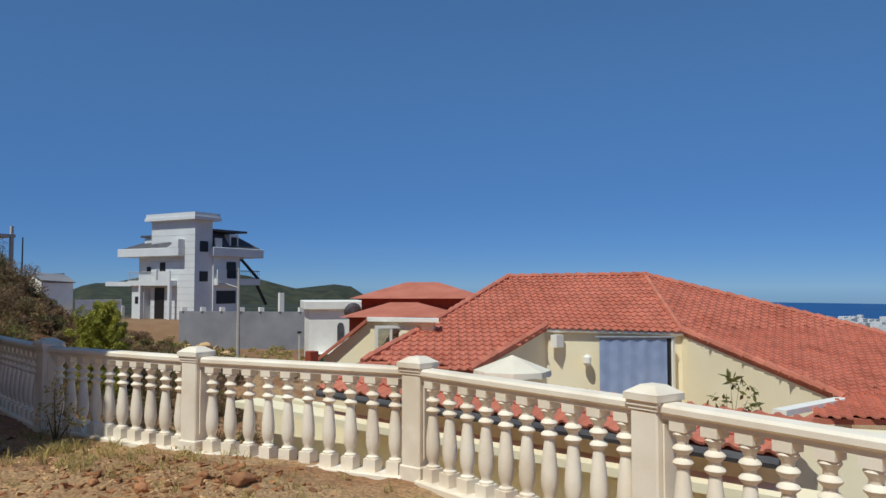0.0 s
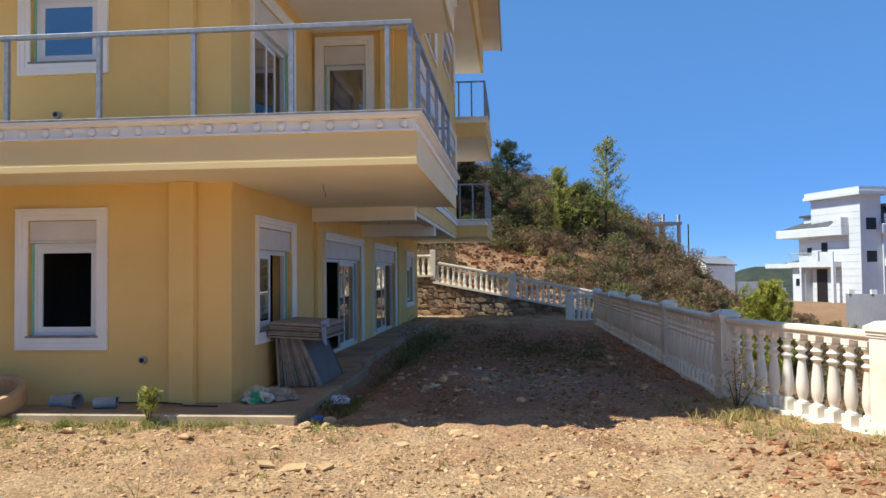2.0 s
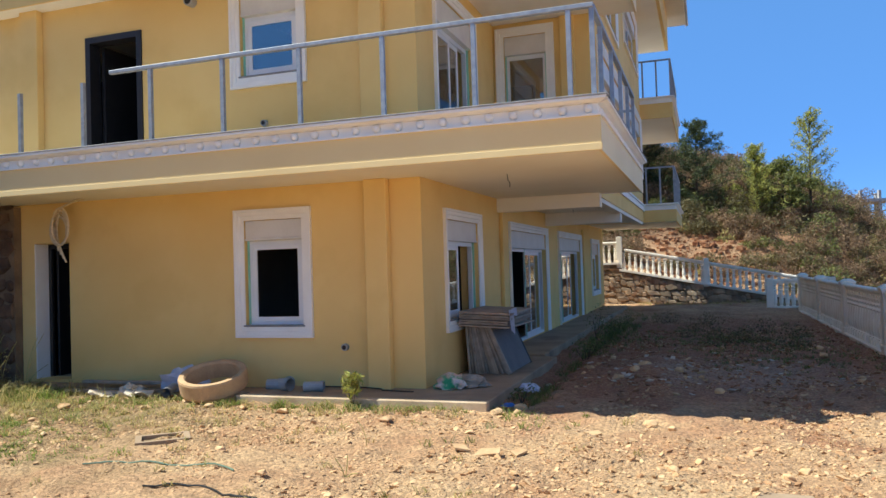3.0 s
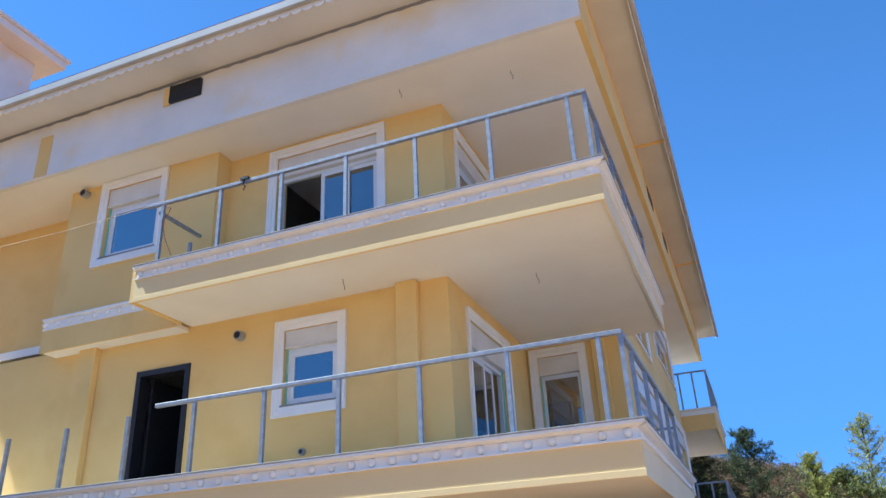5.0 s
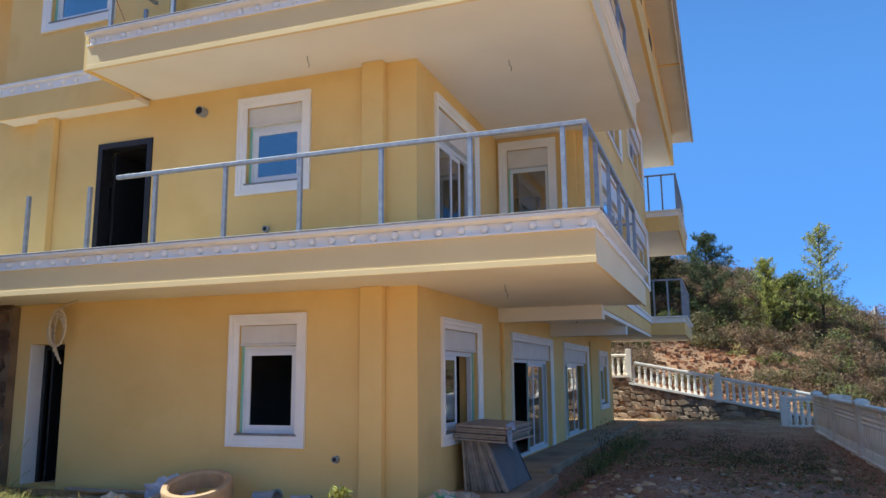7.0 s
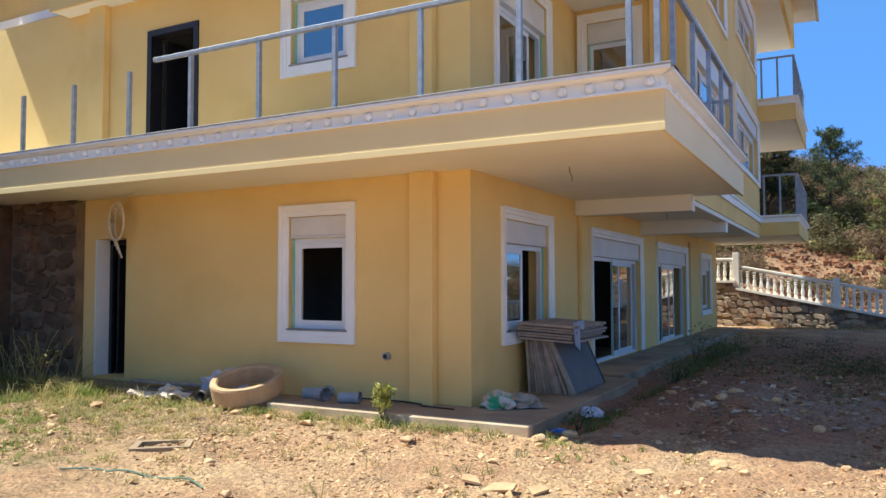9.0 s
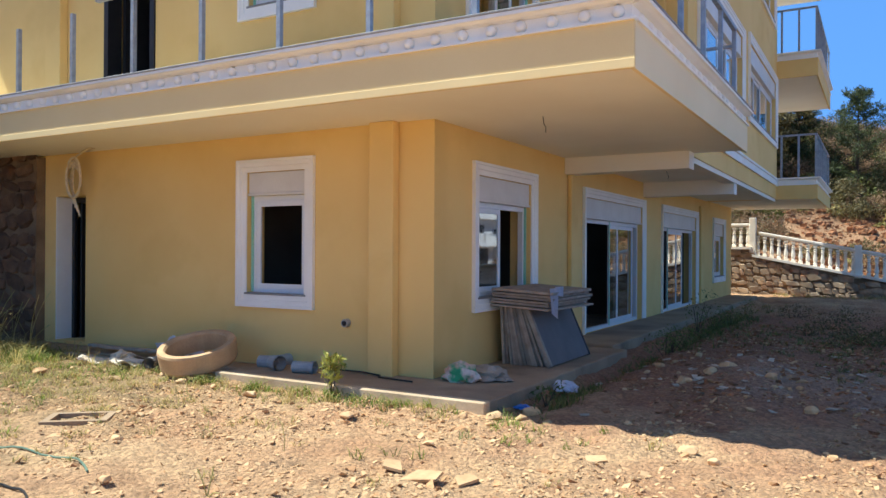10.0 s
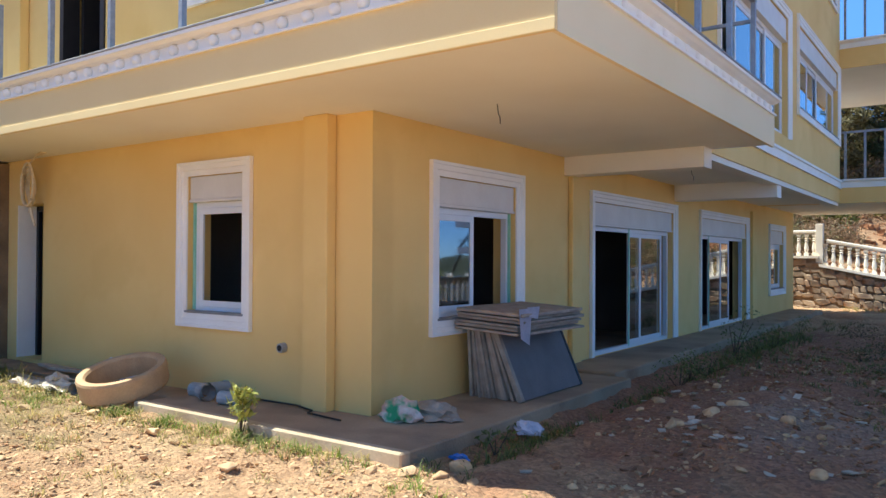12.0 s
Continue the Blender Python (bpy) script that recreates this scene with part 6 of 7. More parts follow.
def tiled(tris, u0, u1, single):
    """Tiles in straight courses along u0-u1 (in plan) over a roof face made of triangles."""
    ud = Vector((u1.x - u0.x, u1.y - u0.y, 0)).normalized()
    vd = Vector((-ud.y, ud.x, 0))
    pts = [p for t in tris for p in t]
    us, vs = [(p - u0).dot(ud) for p in pts], [(p - u0).dot(vd) for p in pts]
    for j in range(math.floor(min(vs) / 0.29), math.ceil(max(vs) / 0.29)):
        for i in range(math.floor(min(us) / 0.2), math.ceil(max(us) / 0.2)):
            c = u0 + ud * (i * 0.2 + 0.1) + vd * (j * 0.29 + 0.14)
            for p, q, w in tris:
                den = (q.y - w.y) * (p.x - w.x) + (w.x - q.x) * (p.y - w.y)
                k0 = ((q.y - w.y) * (c.x - w.x) + (w.x - q.x) * (c.y - w.y)) / den
                k1 = ((w.y - p.y) * (c.x - w.x) + (p.x - w.x) * (c.y - w.y)) / den
                if min(k0, k1, 1 - k0 - k1) < -1e-6:
                    continue
                uz = (q - p).cross(w - p).normalized()
                uz = uz if uz.z > 0 else -uz
                ux = (ud - uz * ud.dot(uz)).normalized()
                uy = uz.cross(ux)
                if uy.z < 0:
                    ux, uy = -ux, -uy
                m = Matrix((ux, uy, uz)).transposed().to_4x4()
                m.translation = Vector((c.x, c.y, k0 * p.z + k1 * q.z + (1 - k0 - k1) * w.z)) + uz * 0.012
                if single:
                    part("tile", TILEM, None, roof, m=m)
                else:
                    k = len(tv) * len(bulk_v)
                    bulk_v.append(tv @ np.array(m.to_3x3()).T + np.array(m.translation))
                    bulk_f.extend(tuple(k + q for q in t) for t in tf)
                break


def sheet(*pts):
    bm = bmesh.new()
    a = [bm.verts.new(p) for p in pts]
    b = [bm.verts.new(Vector(p) - Vector((0, 0, 0.1))) for p in pts]
    bm.faces.new(a)
    bm.faces.new(b[::-1])
    k = len(pts)
    for i in range(k):
        bm.faces.new((a[i], a[(i + 1) % k], b[(i + 1) % k], b[i]))
    return bm


for f in ((A, B, ER, EL), (A, EL, LT), (LT, EL, NL, LB), (B, FR, ER), (ER, FR, NR), (NR, FR, XR), (NR, XR, G2, G3), (LJ, G0, V1, V0)):
    part("roof_deck", sheet(*f), TILES, roof)
tiled([(A, B, ER), (A, ER, EL)], A, B, False)
tiled([(A, EL, LT), (LT, EL, NL), (LT, NL, LB)], A, B, False)
tiled([(B, FR, ER), (ER, FR, NR)], B, FR, False)
tiled([(NR, FR, XR), (NR, XR, G2), (NR, G2, G3)], B, FR, False)
tiled([(LJ, G0, V1), (LJ, V1, V0)], V0, V1, True)
tagged(part("roof_tiles", numpy_mesh("roof_tiles", np.concatenate(bulk_v), bulk_f, TILES), None, roof, "red barrel tiles"), kind="stuff")


def ridge_caps(a, b, step=0.36):
    n = round((b - a).length / step)
    d = (b - a).normalized()
    bmr = bmesh.new()
    for i in range(n):
        p = a.lerp(b, i / n)
        tube(bmr, p + Vector((0, 0, 0.05)), p + d * step * 1.1 + Vector((0, 0, 0.03)), 0.10, 0.075, 7)
    tagged(part("ridge_tiles", bmr, TILES, roof), kind="stuff")


for a, b in ((A, B), (B, ER), (ER, NR), (B, FR), (FR, XR), (A, LT), (EL, NL), (LT, LB)):
    ridge_caps(a, b)


def house_wall(a, b, z0, mat=None, t=0.2, name="wall"):
    a0, b0 = Vector((a.x, a.y, z0)), Vector((b.x, b.y, z0))
    bm = bmesh.new()
    nrm = Vector((-(b - a).y, (b - a).x, 0)).normalized() * t
    v = [bm.verts.new(p) for p in (a0, b0, b - Vector((0, 0, 0.1)), a - Vector((0, 0, 0.1)), a0 + nrm, b0 + nrm, b + nrm - Vector((0, 0, 0.1)), a + nrm - Vector((0, 0, 0.1)))]
    for q in ((0, 1, 2, 3), (7, 6, 5, 4), (0, 4, 5, 1), (1, 5, 6, 2), (2, 6, 7, 3), (3, 7, 4, 0)):
        bm.faces.new([v[i] for i in q])
    return part(name, bm, mat or NWALL, neighbour)


house_wall(EL, ER, -3)
house_wall(ER, NR, -3)
house_wall(NL, EL, -3)
house_wall(LB, NL, -3)
house_wall(out(-1.6, 12.9, 0.1), out(3.55, 8.1, 0.1), -5)
house_wall(out(-3.3, 14.5, -0.3), out(-1.62, 12.92, -0.3), -5)
house_wall(out(3.9, 8.5, 0.2), out(6.2, 8.2, 0.12), -5)
part("parapet_cap", sheet(out(5.75, 12.8, -0.40), out(8.05, 15.0, -0.5), out(7.9, 15.2, -0.5), out(5.6, 13.0, -0.40)), WHITE, neighbour, "white parapet cap")
part("terrace_floor", sheet(out(2.7, 20, -1.9), out(6.27, 20, -1.9), out(8.2, 14, -1.9), out(4.5, 9, -1.9), out(0.4, 11, -1.9)), CONCRETE, neighbour)
for z in (-0.36, -1.5, -2.7):
    part("balcony_band", sheet(out(-3.75, 13.6, z), out(3.5, 7.2, z), out(3.8, 7.6, z), out(-3.4, 14.0, z)), NWALL, neighbour, "pale balcony edge")
bm = bmesh.new()
polytube(bm, [V0 + Vector((0, 0, -0.06)), V1 + Vector((0, 0, -0.06))], 0.06, 8)
part("gutter", bm, DARKROOF, neighbour, "dark roof gutter")
bm = bmesh.new()
polytube(bm, [EL + Vector((-0.05, -0.08, -0.06)), ER + Vector((-0.05, -0.08, -0.06))], 0.05, 8)
part("gutter", bm, WHITE, neighbour, "white roof gutter")
# curtain over the terrace door, with its white frame
bm = bmesh.new()
cols = 26
top, bot = [], []
for i in range(cols + 1):
    s = i / cols
    p = out(4.05 + 1.75 * s, 19.7 - 0.015 * math.sin(s * 31), 0)
    top.append(bm.verts.new((p.x, p.y, 0.36)))
    bot.append(bm.verts.new((p.x, p.y, -1.75)))
for i in range(cols):
    bm.faces.new((top[i], top[i + 1], bot[i + 1], bot[i]))
cm = part("curtain", bm, CURTAIN, neighbour, "grey-blue canvas curtain over the terrace door")
bm = bmesh.new()
tube(bm, out(3.95, 19.68, 0.37), out(6.0, 19.68, 0.37), 0.03, 0.03, 8)
part("curtain_rail", bm, STEEL, cm)
for r in (5.87, 5.95):
    a = out(r, 19.75, 0)
    part("door_frame", boxes((a.x - 0.05, a.x + 0.05, a.y - 0.05, a.y + 0.05, -1.9, 0.34)), WHITE if r > 5.9 else BLACK, neighbour)
a = out(2.98, 19.85, 0)
part("window", boxes((a.x - 0.14, a.x + 0.14, a.y - 0.1, a.y + 0.1, 0.1, 0.42)), WHITE, neighbour, "small white wall window")
a = out(3.75, 19.8, -0.25)
bm = bmesh.new()
lathe(bm, [(0.05, -0.14), (0.11, -0.05), (0.11, 0.1), (0.04, 0.16)], 10, a)
part("wall_lamp", bm, WHITE, neighbour, "white round wall lamp")
# gable window wing
gw = house_wall(out(-3.2, 20.5, -0.14), out(-2.0, 20.12, 0.8), -2.6)
house_wall(out(-2.0, 20.12, 0.84), out(-0.25, 19.6, 0.84), -2.6)
part("cornice", sheet(out(-2.0, 20.0, 0.86), out(-0.1, 19.4, 0.86), out(-0.1, 19.8, 0.86), out(-2.0, 20.4, 0.86)), WHITE, neighbour)
w = out(-1.35, 19.8, 0)
wf = part("window", frame_mesh(-0.42, 0.42, -0.1, 0.66, 0.07, -0.05, 0.05), WHITE, neighbour, "white window", m=pose(w.x, w.y, 0, 0, 0, -24))
part("mullion", boxes((-0.03, 0.03, -0.04, 0.04, -0.03, 0.59)), WHITE, wf)
part("pane", boxes((-0.35, 0.35, 0.0, 0.01, -0.03, 0.59)), GLASS, wf)
part("verge", sheet(out(-3.32, 20.3, -0.2), out(-2.0, 19.95, 0.84), out(-2.0, 20.5, 0.84), out(-3.32, 20.7, -0.2)), TILES, neighbour)
# parasol on the terrace
par = thing("parasol", "open cream canvas parasol on the neighbouring terrace", "parasol", None)
pc = out(1.03, 11.3, 0.5)
bm = bmesh.new()
tube(bm, (pc.x, pc.y, -1.9), (pc.x, pc.y, 0.62), 0.02, 0.025, 8)
part("pole", bm, STEEL, par)
bm = bmesh.new()
apex = bm.verts.new((pc.x, pc.y, 0.66))
rim, hem = [], []
for i in range(24):
    a = 2 * math.pi * i / 24
    rr = 0.57 - 0.03 * (i % 3 != 0)
    rim.append(bm.verts.new((pc.x + rr * math.cos(a), pc.y + rr * math.sin(a), 0.44)))
    hem.append(bm.verts.new((pc.x + rr * 1.02 * math.cos(a), pc.y + rr * 1.02 * math.sin(a), 0.35 + 0.02 * (i % 2))))
for i in range(24):
    bm.faces.new((apex, rim[i], rim[(i + 1) % 24]))
    bm.faces.new((rim[i], hem[i], hem[(i + 1) % 24], rim[(i + 1) % 24]))
part("canopy", bm, UMBRELLA, par)

# a second red roof behind it
second = thing("red_roofed_house", "house with a red hipped roof behind the neighbouring house", "house")
for (r, d, z0, w, dp, h) in ((-1.0, 37, 1.15, 6.4, 6, 0.75), (-1.7, 33, 0.45, 5.0, 5, 0.55)):
    bm = bmesh.new()
    c = [out(r - w / 2, d - dp / 2, z0), out(r + w / 2, d - dp / 2, z0), out(r + w / 2, d + dp / 2, z0), out(r - w / 2, d + dp / 2, z0)]
    lo = [bm.verts.new(p) for p in c]
    ap = [bm.verts.new(out(r - w * 0.12, d, z0 + h)), bm.verts.new(out(r + w * 0.12, d, z0 + h))]
    for q in ((lo[0], lo[1], ap[1], ap[0]), (lo[1], lo[2], ap[1]), (lo[2], lo[3], ap[0], ap[1]), (lo[3], lo[0], ap[0])):
        bm.faces.new(q)
    bm.faces.new(lo[::-1])
    part("roof", bm, TILES, second, "red hipped roof")
    bm = bmesh.new()
    k = [out(r - w * 0.42, d - dp * 0.42, 0), out(r + w * 0.42, d - dp * 0.42, 0), out(r + w * 0.42, d + dp * 0.42, 0), out(r - w * 0.42, d + dp * 0.42, 0)]
    prism(bm, [(p.x, p.y) for p in k], -6, z0 + 0.02)
    part("wall", bm, REDBRICK, second)
bm = bmesh.new()
lathe(bm, [(0.02, -0.1), (0.28, 0.0), (0.4, 0.12)], 14)
dish = solid("satellite_dish", bm, DARKROOF, "dark satellite dish on a short mast beside the roof", "satellite dish", m=Matrix.Translation(out(-4.0, 34, 0.55)) @ pose(0, 0, 0, 70, 0, 160))

# small white house with an arched window
white = thing("white_house", "small white house with a flat cornice and arched window", "house")
wm = Matrix.Translation(out(-7.1, 50, 0)) @ pose(0, 0, 0, 0, 0, -41.6 + 14)
part("wall", boxes((-1.7, 1.8, -0.3, 4, -7, 0.2)), WHITE, white, m=wm)
part("cornice", boxes((-2.0, 2.0, -0.6, 4.2, 0.2, 0.75), bevel=0.04), WHITE, white, m=wm)
bm = bmesh.new()
prism(bm, [(-0.22, -1.9), (0.22, -1.9), (0.22, -0.9), (0.15, -0.72), (0, -0.65), (-0.15, -0.72), (-0.22, -0.9)], 0, 0.03)
part("window", bm, DARKROOF, white, "dark arched window", m=wm @ pose(0.35, -0.32, 0, 90, 0, 0) @ pose(0, 0, 0))
part("stair_wall", boxes((-1.4, -0.1, -1.5, -0.3, -7, -2.6)), WHITE, white, m=wm)

# white three-storey building
tower = thing("white_building", "white three-storey building with dark roofs and balconies", "building")
TB = Matrix.Translation(out(-23.9, 73, 0)) @ pose(0, 0, 0, 0, 0, -41.6 - 30)
# local x: along the sunny face, away to the left is -x; local y: depth along the shaded face


def tb(name, mat, *bx, label="", bevel=0.0):
    return part(name, boxes(*bx, bevel=bevel), mat, tower, label, m=TB)


PANEL = material("white_panel_cladding", srgb(224, 224, 222), srgb(210, 210, 210), 0.7, 0.5, 10, 0.1)
st = tb("stair_tower", PANEL, (-6.2, 0, 0, 2.2, -2.2, 8.2))
for i in range(15):
    part("cladding_joint", boxes((-6.21, 0.012, -0.012, -0.002, -1.6 + 0.64 * i, -1.575 + 0.64 * i)), GUTTER, st)
tb("roof", PANEL, (-6.7, 0.5, -0.5, 2.9, 8.2, 8.5), (-6.6, 0.4, -0.4, 2.8, 8.5, 8.9))
# wing on the sunny side: recessed ground floor, balcony, deep eave and dark roof
tb("wall", PANEL, (-8.4, -6.202, 0.3, 6, -2.2, 4.67), (-8.4, -6.6, -0.5, 0.298, -2.2, 1.8))
tb("balcony", PANEL, (-8.6, -2.4, -0.9, -0.004, 1.8, 2.3), (-12.6, -8.602, -0.5, 1.5, 1.75, 2.2))
tb("parapet", PANEL, (-4.1, -2.4, -0.9, -0.78, 2.302, 3.2), (-4.6, -4.3, -0.9, -0.6, 2.302, 3.3))
tb("eave", PANEL, (-10.4, -1.4, -0.8, -0.004, 4.67, 5.5), (-10.4, -6.204, -0.002, 2.4, 4.67, 5.5), bevel=0.04)
bm = bmesh.new()
v = [bm.verts.new(p) for p in ((-10.0, -0.7, 5.5), (-2.2, -0.7, 5.5), (-3.4, 0.02, 6.1), (-8.6, 0.9, 6.2), (-10.0, 2.3, 5.5), (-6.206, 2.3, 6.0))]
bm.faces.new((v[0], v[1], v[2], v[3]))
bm.faces.new((v[0], v[3], v[4]))
bm.faces.new((v[3], v[2], v[5], v[4]))
part("roof", bm, DARKROOF, tower, "dark sloping roof", m=TB)
tb("roof", DARKROOF, (-8.4, -6.21, 0.4, 2.0, 6.7, 6.9))
tb("dormer", PANEL, (-8.0, -6.212, 0.6, 1.8, 5.9, 6.698))
bm = bmesh.new()
v = [bm.verts.new(p) for p in ((-3.0, -0.8, 5.502), (-1.4, -0.8, 5.502), (-1.4, -0.8, 6.3), (-3.0, -0.006, 5.502), (-1.4, -0.006, 5.502), (-1.4, -0.006, 6.3))]
for q in ((0, 1, 2), (3, 5, 4), (0, 3, 4, 1), (1, 4, 5, 2), (0, 2, 5, 3)):
    bm.faces.new([v[k] for k in q])
part("parapet", bm, PANEL, tower, m=TB)
# wing on the shaded side
tb("wall", PANEL, (-3.0, 0.2, 2.202, 5.8, -2.2, 4.698))
tb("balcony", PANEL, (-0.4, 0.7, 2.3, 8.2, 1.85, 2.5))
tb("parapet", PANEL, (0.58, 0.7, 2.3, 3.5, 2.502, 3.4))
tb("eave", PANEL, (-3.0, 0.6, 1.8, 8.8, 4.7, 5.6), bevel=0.04)
bm = bmesh.new()
lo = [bm.verts.new(p) for p in ((-3.0, 2.202, 5.602), (0.5, 2.202, 5.602), (0.5, 8.5, 5.602), (-3.0, 8.5, 5.602))]
hi = [bm.verts.new(p) for p in ((-3.0, 2.202, 7.2), (-0.6, 2.202, 7.2), (-0.6, 6.0, 6.9), (-3.0, 6.0, 6.9))]
bm.faces.new(hi)
for i in range(4):
    bm.faces.new((lo[i], lo[(i + 1) % 4], hi[(i + 1) % 4], hi[i]))
part("roof", bm, DARKROOF, tower, "dark hipped roof", m=TB)
tb("roof", DARKROOF, (-2.8, 0.35, 2.21, 6.6, 7.2, 7.4))
tb("dormer", PANEL, (-1.0, 0.3, 4.2, 5.4, 5.61, 7.0), (0.3, 0.5, 2.21, 3.0, 5.61, 6.5))


def tbw(x0, x1, y0, y1, z0, z1):
    """A dark window: frame and a recessed pane."""
    w = tb("window", DARKFRAME, (x0, x1, y0, y1, z0, z1), label="dark framed window")
    return w


for a in ((0.002, 0.03, 0.6, 1.65, 5.1, 6.15), (0.002, 0.03, 0.6, 1.65, 2.2, 3.2), (0.302, 0.33, 4.4, 5.2, 5.8, 6.7), (-4.9, -4.1, -0.03, -0.004, 2.32, 4.1), (-7.2, -6.6, 0.27, 0.298, 3.2, 3.7), (-5.6, -4.2, -0.03, -0.004, -1.6, 1.6), (-7.9, -7.3, -0.53, -0.502, 0.0, 0.7), (0.202, 0.23, 3.9, 5.2, 2.52, 4.2), (0.202, 0.23, 2.6, 5.2, 0.0, 1.3)):
    tbw(*a)
bm = bmesh.new()
for i in range(18):
    tube(bm, (-8.5 + 0.22 * i, -0.85, 2.3), (-8.5 + 0.22 * i, -0.85, 3.15), 0.02, 0.02, 4)
tube(bm, (-8.55, -0.85, 3.15), (-4.6, -0.85, 3.15), 0.03, 0.03, 4)
part("railing", bm, GUTTER, tower, "thin pale balcony railing", m=TB)
bm = bmesh.new()
for i in range(19):
    tube(bm, (0.64, 3.6 + 0.25 * i, 2.5), (0.64, 3.6 + 0.25 * i, 3.3), 0.025, 0.025, 4)
tube(bm, (0.64, 3.5, 3.3), (0.64, 8.15, 3.3), 0.04, 0.04, 4)
part("railing", bm, DARKFRAME, tower, "thin dark balcony railing", m=TB)
bm = bmesh.new()
for (p, q) in (((0.3, 5.7, 4.5), (0.4, 8.1, 2.5)), ((0.3, 5.95, 4.5), (0.4, 8.35, 2.5)), ((0.4, 7.9, 1.85), (0.5, 9.2, -0.2)), ((0.4, 8.15, 1.85), (0.5, 9.45, -0.2))):
    tube(bm, p, q, 0.09, 0.09, 5)
part("outside_stair", bm, DARKFRAME, tower, "dark steel outside stair", m=TB)
tb("entrance_wall", PANEL, (-9.4, -8.402, -1.6, -1.3, -2.4, -0.2), (-6.9, -6.65, -0.9, -0.6, -2.2, 1.798), (-2.7, -2.4, -0.9, -0.6, -2.2, 1.798))

# grey boundary wall with white piers
gw = thing("boundary_wall", "long grey rendered boundary wall with small white piers", "wall")
for (r0, d0, r1, d1, zt) in ((-21.5, 62, -10.0, 60, -0.3),):
    bm = bmesh.new()
    a, b = out(r0, d0, 0), out(r1, d1, 0)
    n = Vector((-(b - a).y, (b - a).x, 0)).normalized() * 0.3
    prism(bm, [(p.x, p.y) for p in (a, b, b + n, a + n)], -8, zt)
    part("wall", bm, MUDWALL, gw)
    for i in range(7):
        p = a.lerp(b, (i + 0.3) / 7)
        part("pier", boxes((p.x - 0.2, p.x + 0.2, p.y + 0.02, p.y + 0.28, zt, zt + (0.34 if i != 5 else 1.5))), WHITE, gw)
gate = thing("gate", "dark green sheet-metal gate between red brick piers", "gate")
for r in (-7.9, -5.75):
    p = out(r, 46, 0)
    part("pier", boxes((p.x - 0.3, p.x + 0.3, p.y - 0.3, p.y + 0.3, -7, -2.2), bevel=0.03), REDBRICK, gate)
bm = bmesh.new()
a, b = out(-7.6, 46, 0), out(-6.05, 46, 0)
prism(bm, [(q.x, q.y) for q in (a, b, b + Vector((0.03, 0.05, 0)), a + Vector((0.03, 0.05, 0)))], -7, -2.4)
part("leaf", bm, GATEGREEN, gate)


def lamp_post(r, d, z1, arm):
    p = out(r, d, 0)
    t = thing("street_lamp", "tall pale concrete street lamp with one arm" if arm else "thin grey garden lamp post", "street lamp")
    bm = bmesh.new()
    tube(bm, (p.x, p.y, on_ground(p.x, p.y) - 0.4), (p.x, p.y, z1), 0.13 if arm else 0.07, 0.07 if arm else 0.06, 8)
    part("pole", bm, POLE, t)
    if arm:
        q = out(r - 0.9, d, z1 - 0.9)
        bm = bmesh.new()
        tube(bm, (p.x, p.y, z1 - 1.2), q, 0.04, 0.04, 6)
        part("arm", bm, STEEL, t)
        part("lamp_head", boxes((q.x - 0.35, q.x + 0.15, q.y - 0.12, q.y + 0.12, q.z - 0.06, q.z + 0.06), bevel=0.02), STEEL, t)
    else:
        part("lamp_head", boxes((p.x - 0.12, p.x + 0.12, p.y - 0.12, p.y + 0.12, z1, z1 + 0.15), bevel=0.03), DARKFRAME, t)
    return t


lamp_post(-12.1, 45, 2.8, True)
lamp_post(-9.8, 52, -1.5, False)
p = out(-33.3, 60, 0)
bm = bmesh.new()
tube(bm, (p.x, p.y, on_ground(p.x, p.y) - 0.5), (p.x, p.y, 5.6), 0.09, 0.05, 6)
solid("utility_pole", bm, DARKFRAME, "thin dark utility pole on the hill shoulder", "pole")
# shed and low walls on the shoulder
shed = thing("shed", "small white gabled shed on the shoulder of the hill", "shed")
sm = Matrix.Translation(out(-32.6, 62, 0)) @ pose(0, 0, 0, 0, 0, -70) @ Matrix.Diagonal((0.8, 0.7, 1, 1))
bm = bmesh.new()
prof = [(-1.6, -2.5), (1.6, -2.5), (1.6, 2.0), (0, 2.7), (-1.6, 2.0)]
lo = [bm.verts.new((x, -1.5, z)) for x, z in prof]
hi = [bm.verts.new((x, 2.5, z)) for x, z in prof]
bm.faces.new(lo)
bm.faces.new(hi[::-1])
for i in range(5):
    bm.faces.new((lo[i], hi[i], hi[(i + 1) % 5], lo[(i + 1) % 5]))
part("wall", bm, WHITE, shed, m=sm)
for s in (-1, 1):
    part("roof", boxes((0, 1.9, -1.7, 2.7, 0, 0.08)), MUDWALL, shed, m=sm @ pose(0, 0, 2.74, 0, 24 if s > 0 else 180 - 24, 0))
low = thing("garden_wall", "low white garden wall beside the shed", "wall")
a, b = out(-30.0, 62, 0), out(-28.0, 66, 0)
bm = bmesh.new()
prism(bm, [(q.x, q.y) for q in (a, b, b + Vector((0.2, 0.3, 0)), a + Vector((0.2, 0.3, 0)))], -4, 0.6)
part("wall", bm, WHITE, low)
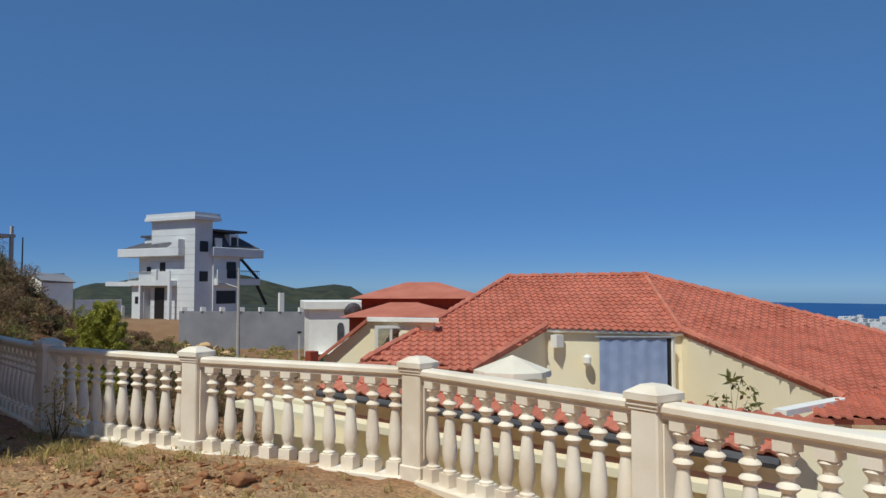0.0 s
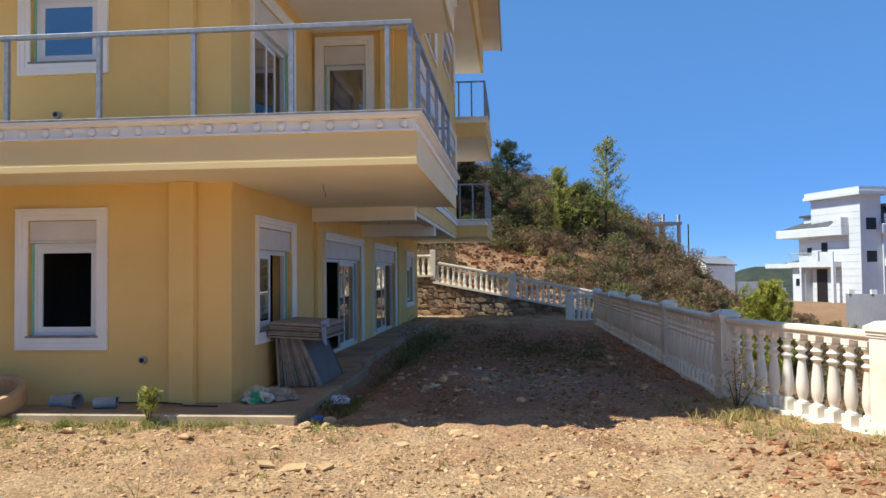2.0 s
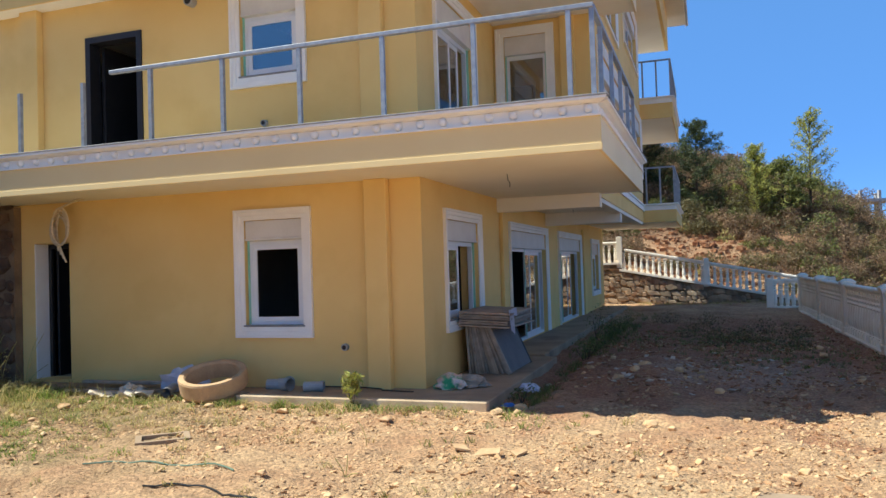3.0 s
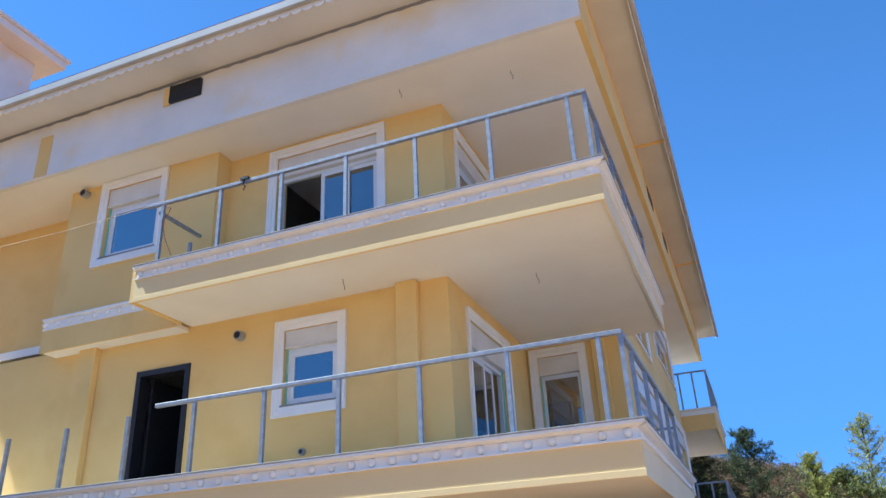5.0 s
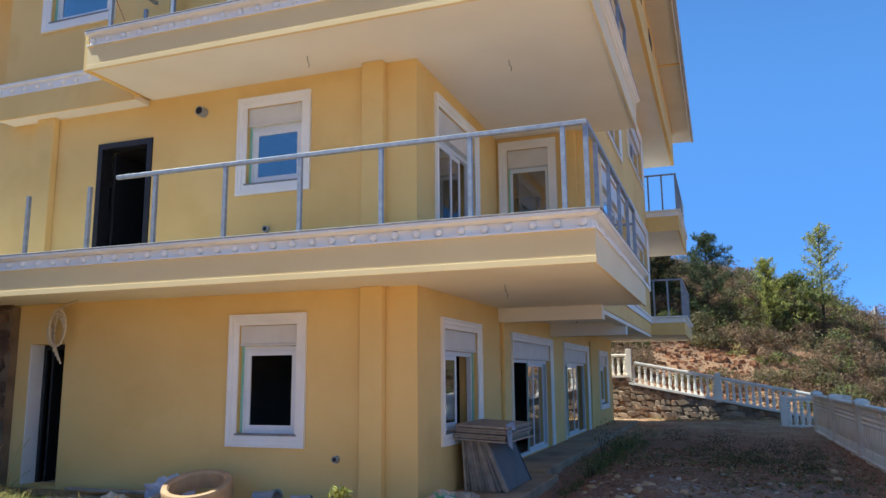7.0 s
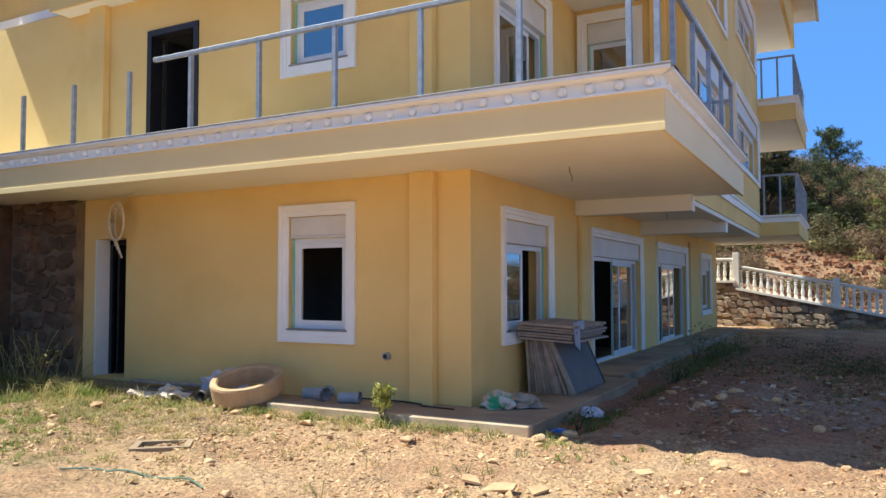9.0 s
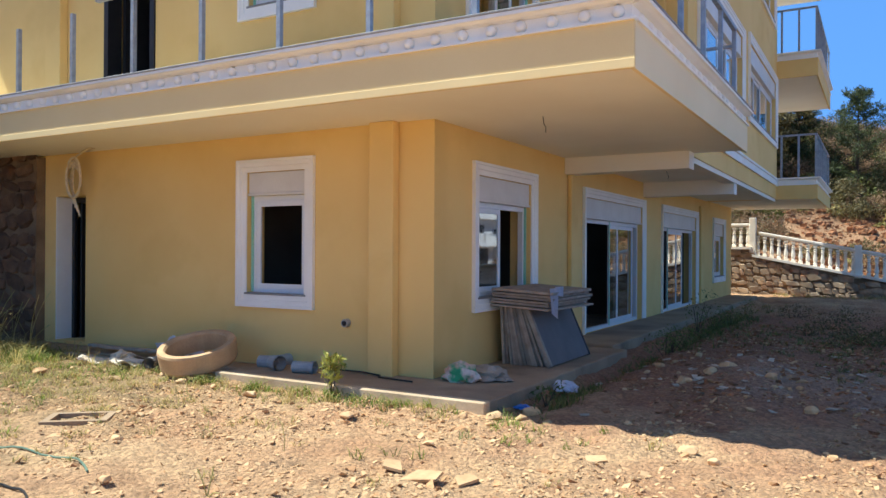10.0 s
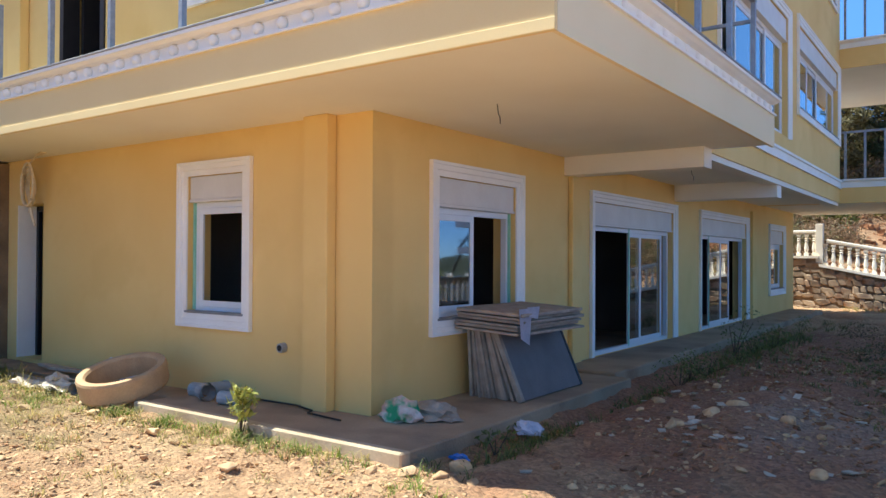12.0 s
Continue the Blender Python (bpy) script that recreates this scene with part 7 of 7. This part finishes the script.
# unfinished concrete frame on the hill
fr = thing("concrete_skeleton", "unfinished concrete frame building on the hilltop", "building")
fm = pose(12.5, 69, 0, 0, 0, 20)
part("slab", boxes((-1.6, 1.8, -1.5, 2, 5.6, 5.85)), POLE, fr, m=fm)
for x in (-1.4, 0.1, 1.6):
    for y in (-1.3, 1.7):
        part("column", boxes((x - 0.12, x + 0.12, y - 0.12, y + 0.12, 0, 5.598)), POLE, fr, m=fm)
        part("stub_column", boxes((x - 0.1, x + 0.1, y - 0.1, y + 0.1, 5.852, 6.5)), POLE, fr, m=fm)

# the twin block higher up to the west
twin = thing("twin_villa", "another pale villa with deep eaves higher up the slope", "house")
part("wall", boxes((-36, -24.9, 8, 18.4, 8, 23.0)), PATCHY, twin)
part("eave", boxes((-37, -24.0, 7, 19.2, 23.0, 23.35), bevel=0.03), SOFFIT, twin)
part("roof", boxes((-37.1, -23.9, 6.9, 19.3, 23.352, 23.5)), SOFFIT, twin)

# boulders and dry brush on the slope below the white building
rr = np.random.default_rng(77)
cs, rs = [], []
for i in range(420):
    q = out(rr.uniform(-32, -6), rr.uniform(24, 64), 0)
    if q.x < np.interp(q.y, FY, FX) + 1.5 and q.y < 31:
        continue
    s = rr.uniform(0.15, 0.5)
    cs.append((q.x, q.y, on_ground(q.x, q.y) + s * 0.4))
    rs.append(s)
v, f = leaves(rr, cs, rs, 60, 0.07, 0.7, 1.5)
tagged(new("dry_brush", numpy_mesh("dry_brush", v, f, STRAW)), "dry straw-coloured brush on the rough slope", "scrub", kind="stuff")
for i, (r, d, s) in enumerate(((-13.8, 44, 1.2), (-12.2, 43, 1.0), (-17.5, 52, 0.9), (-16.5, 55, 1.1), (-15.2, 50, 1.0), (-18.6, 58, 0.8))):
    q = out(r, d, 0)
    o = part("boulder", ROCKS[i % 7], None, None, m=pose(q.x, q.y, on_ground(q.x, q.y) + 0.25 * s, 10, 20 * i, 50 * i) @ Matrix.Scale(s, 4))
    tagged(o, "pale boulder on the rough slope below the building", "boulder", "boulders on the slope")
# far town on the coastal plain
cv, cf = [], []
cube = np.array([(x, y, z) for z in (0, 1) for x, y in ((-1, -1), (1, -1), (1, 1), (-1, 1))], float)
cq = [(4, 5, 6, 7), (0, 1, 5, 4), (1, 2, 6, 5), (2, 3, 7, 6), (3, 0, 4, 7)]
for i in range(900):
    az, d = math.radians(rr.uniform(60, 100)), rr.uniform(1100, 2250)
    x, y = d * math.sin(az), d * math.cos(az)
    sx, sy, h = rr.uniform(5, 14), rr.uniform(5, 14), rr.uniform(6, 22)
    k = 8 * len(cv)
    cv.append(cube * np.array([sx, sy, h]) + np.array([x, y, on_ground(x, y) - 1]))
    cf += [tuple(k + j for j in q) for q in cq]
tagged(new("far_town", numpy_mesh("far_town", np.concatenate(cv), cf, CITY)), "pale buildings of a far coastal town", "town", kind="stuff")
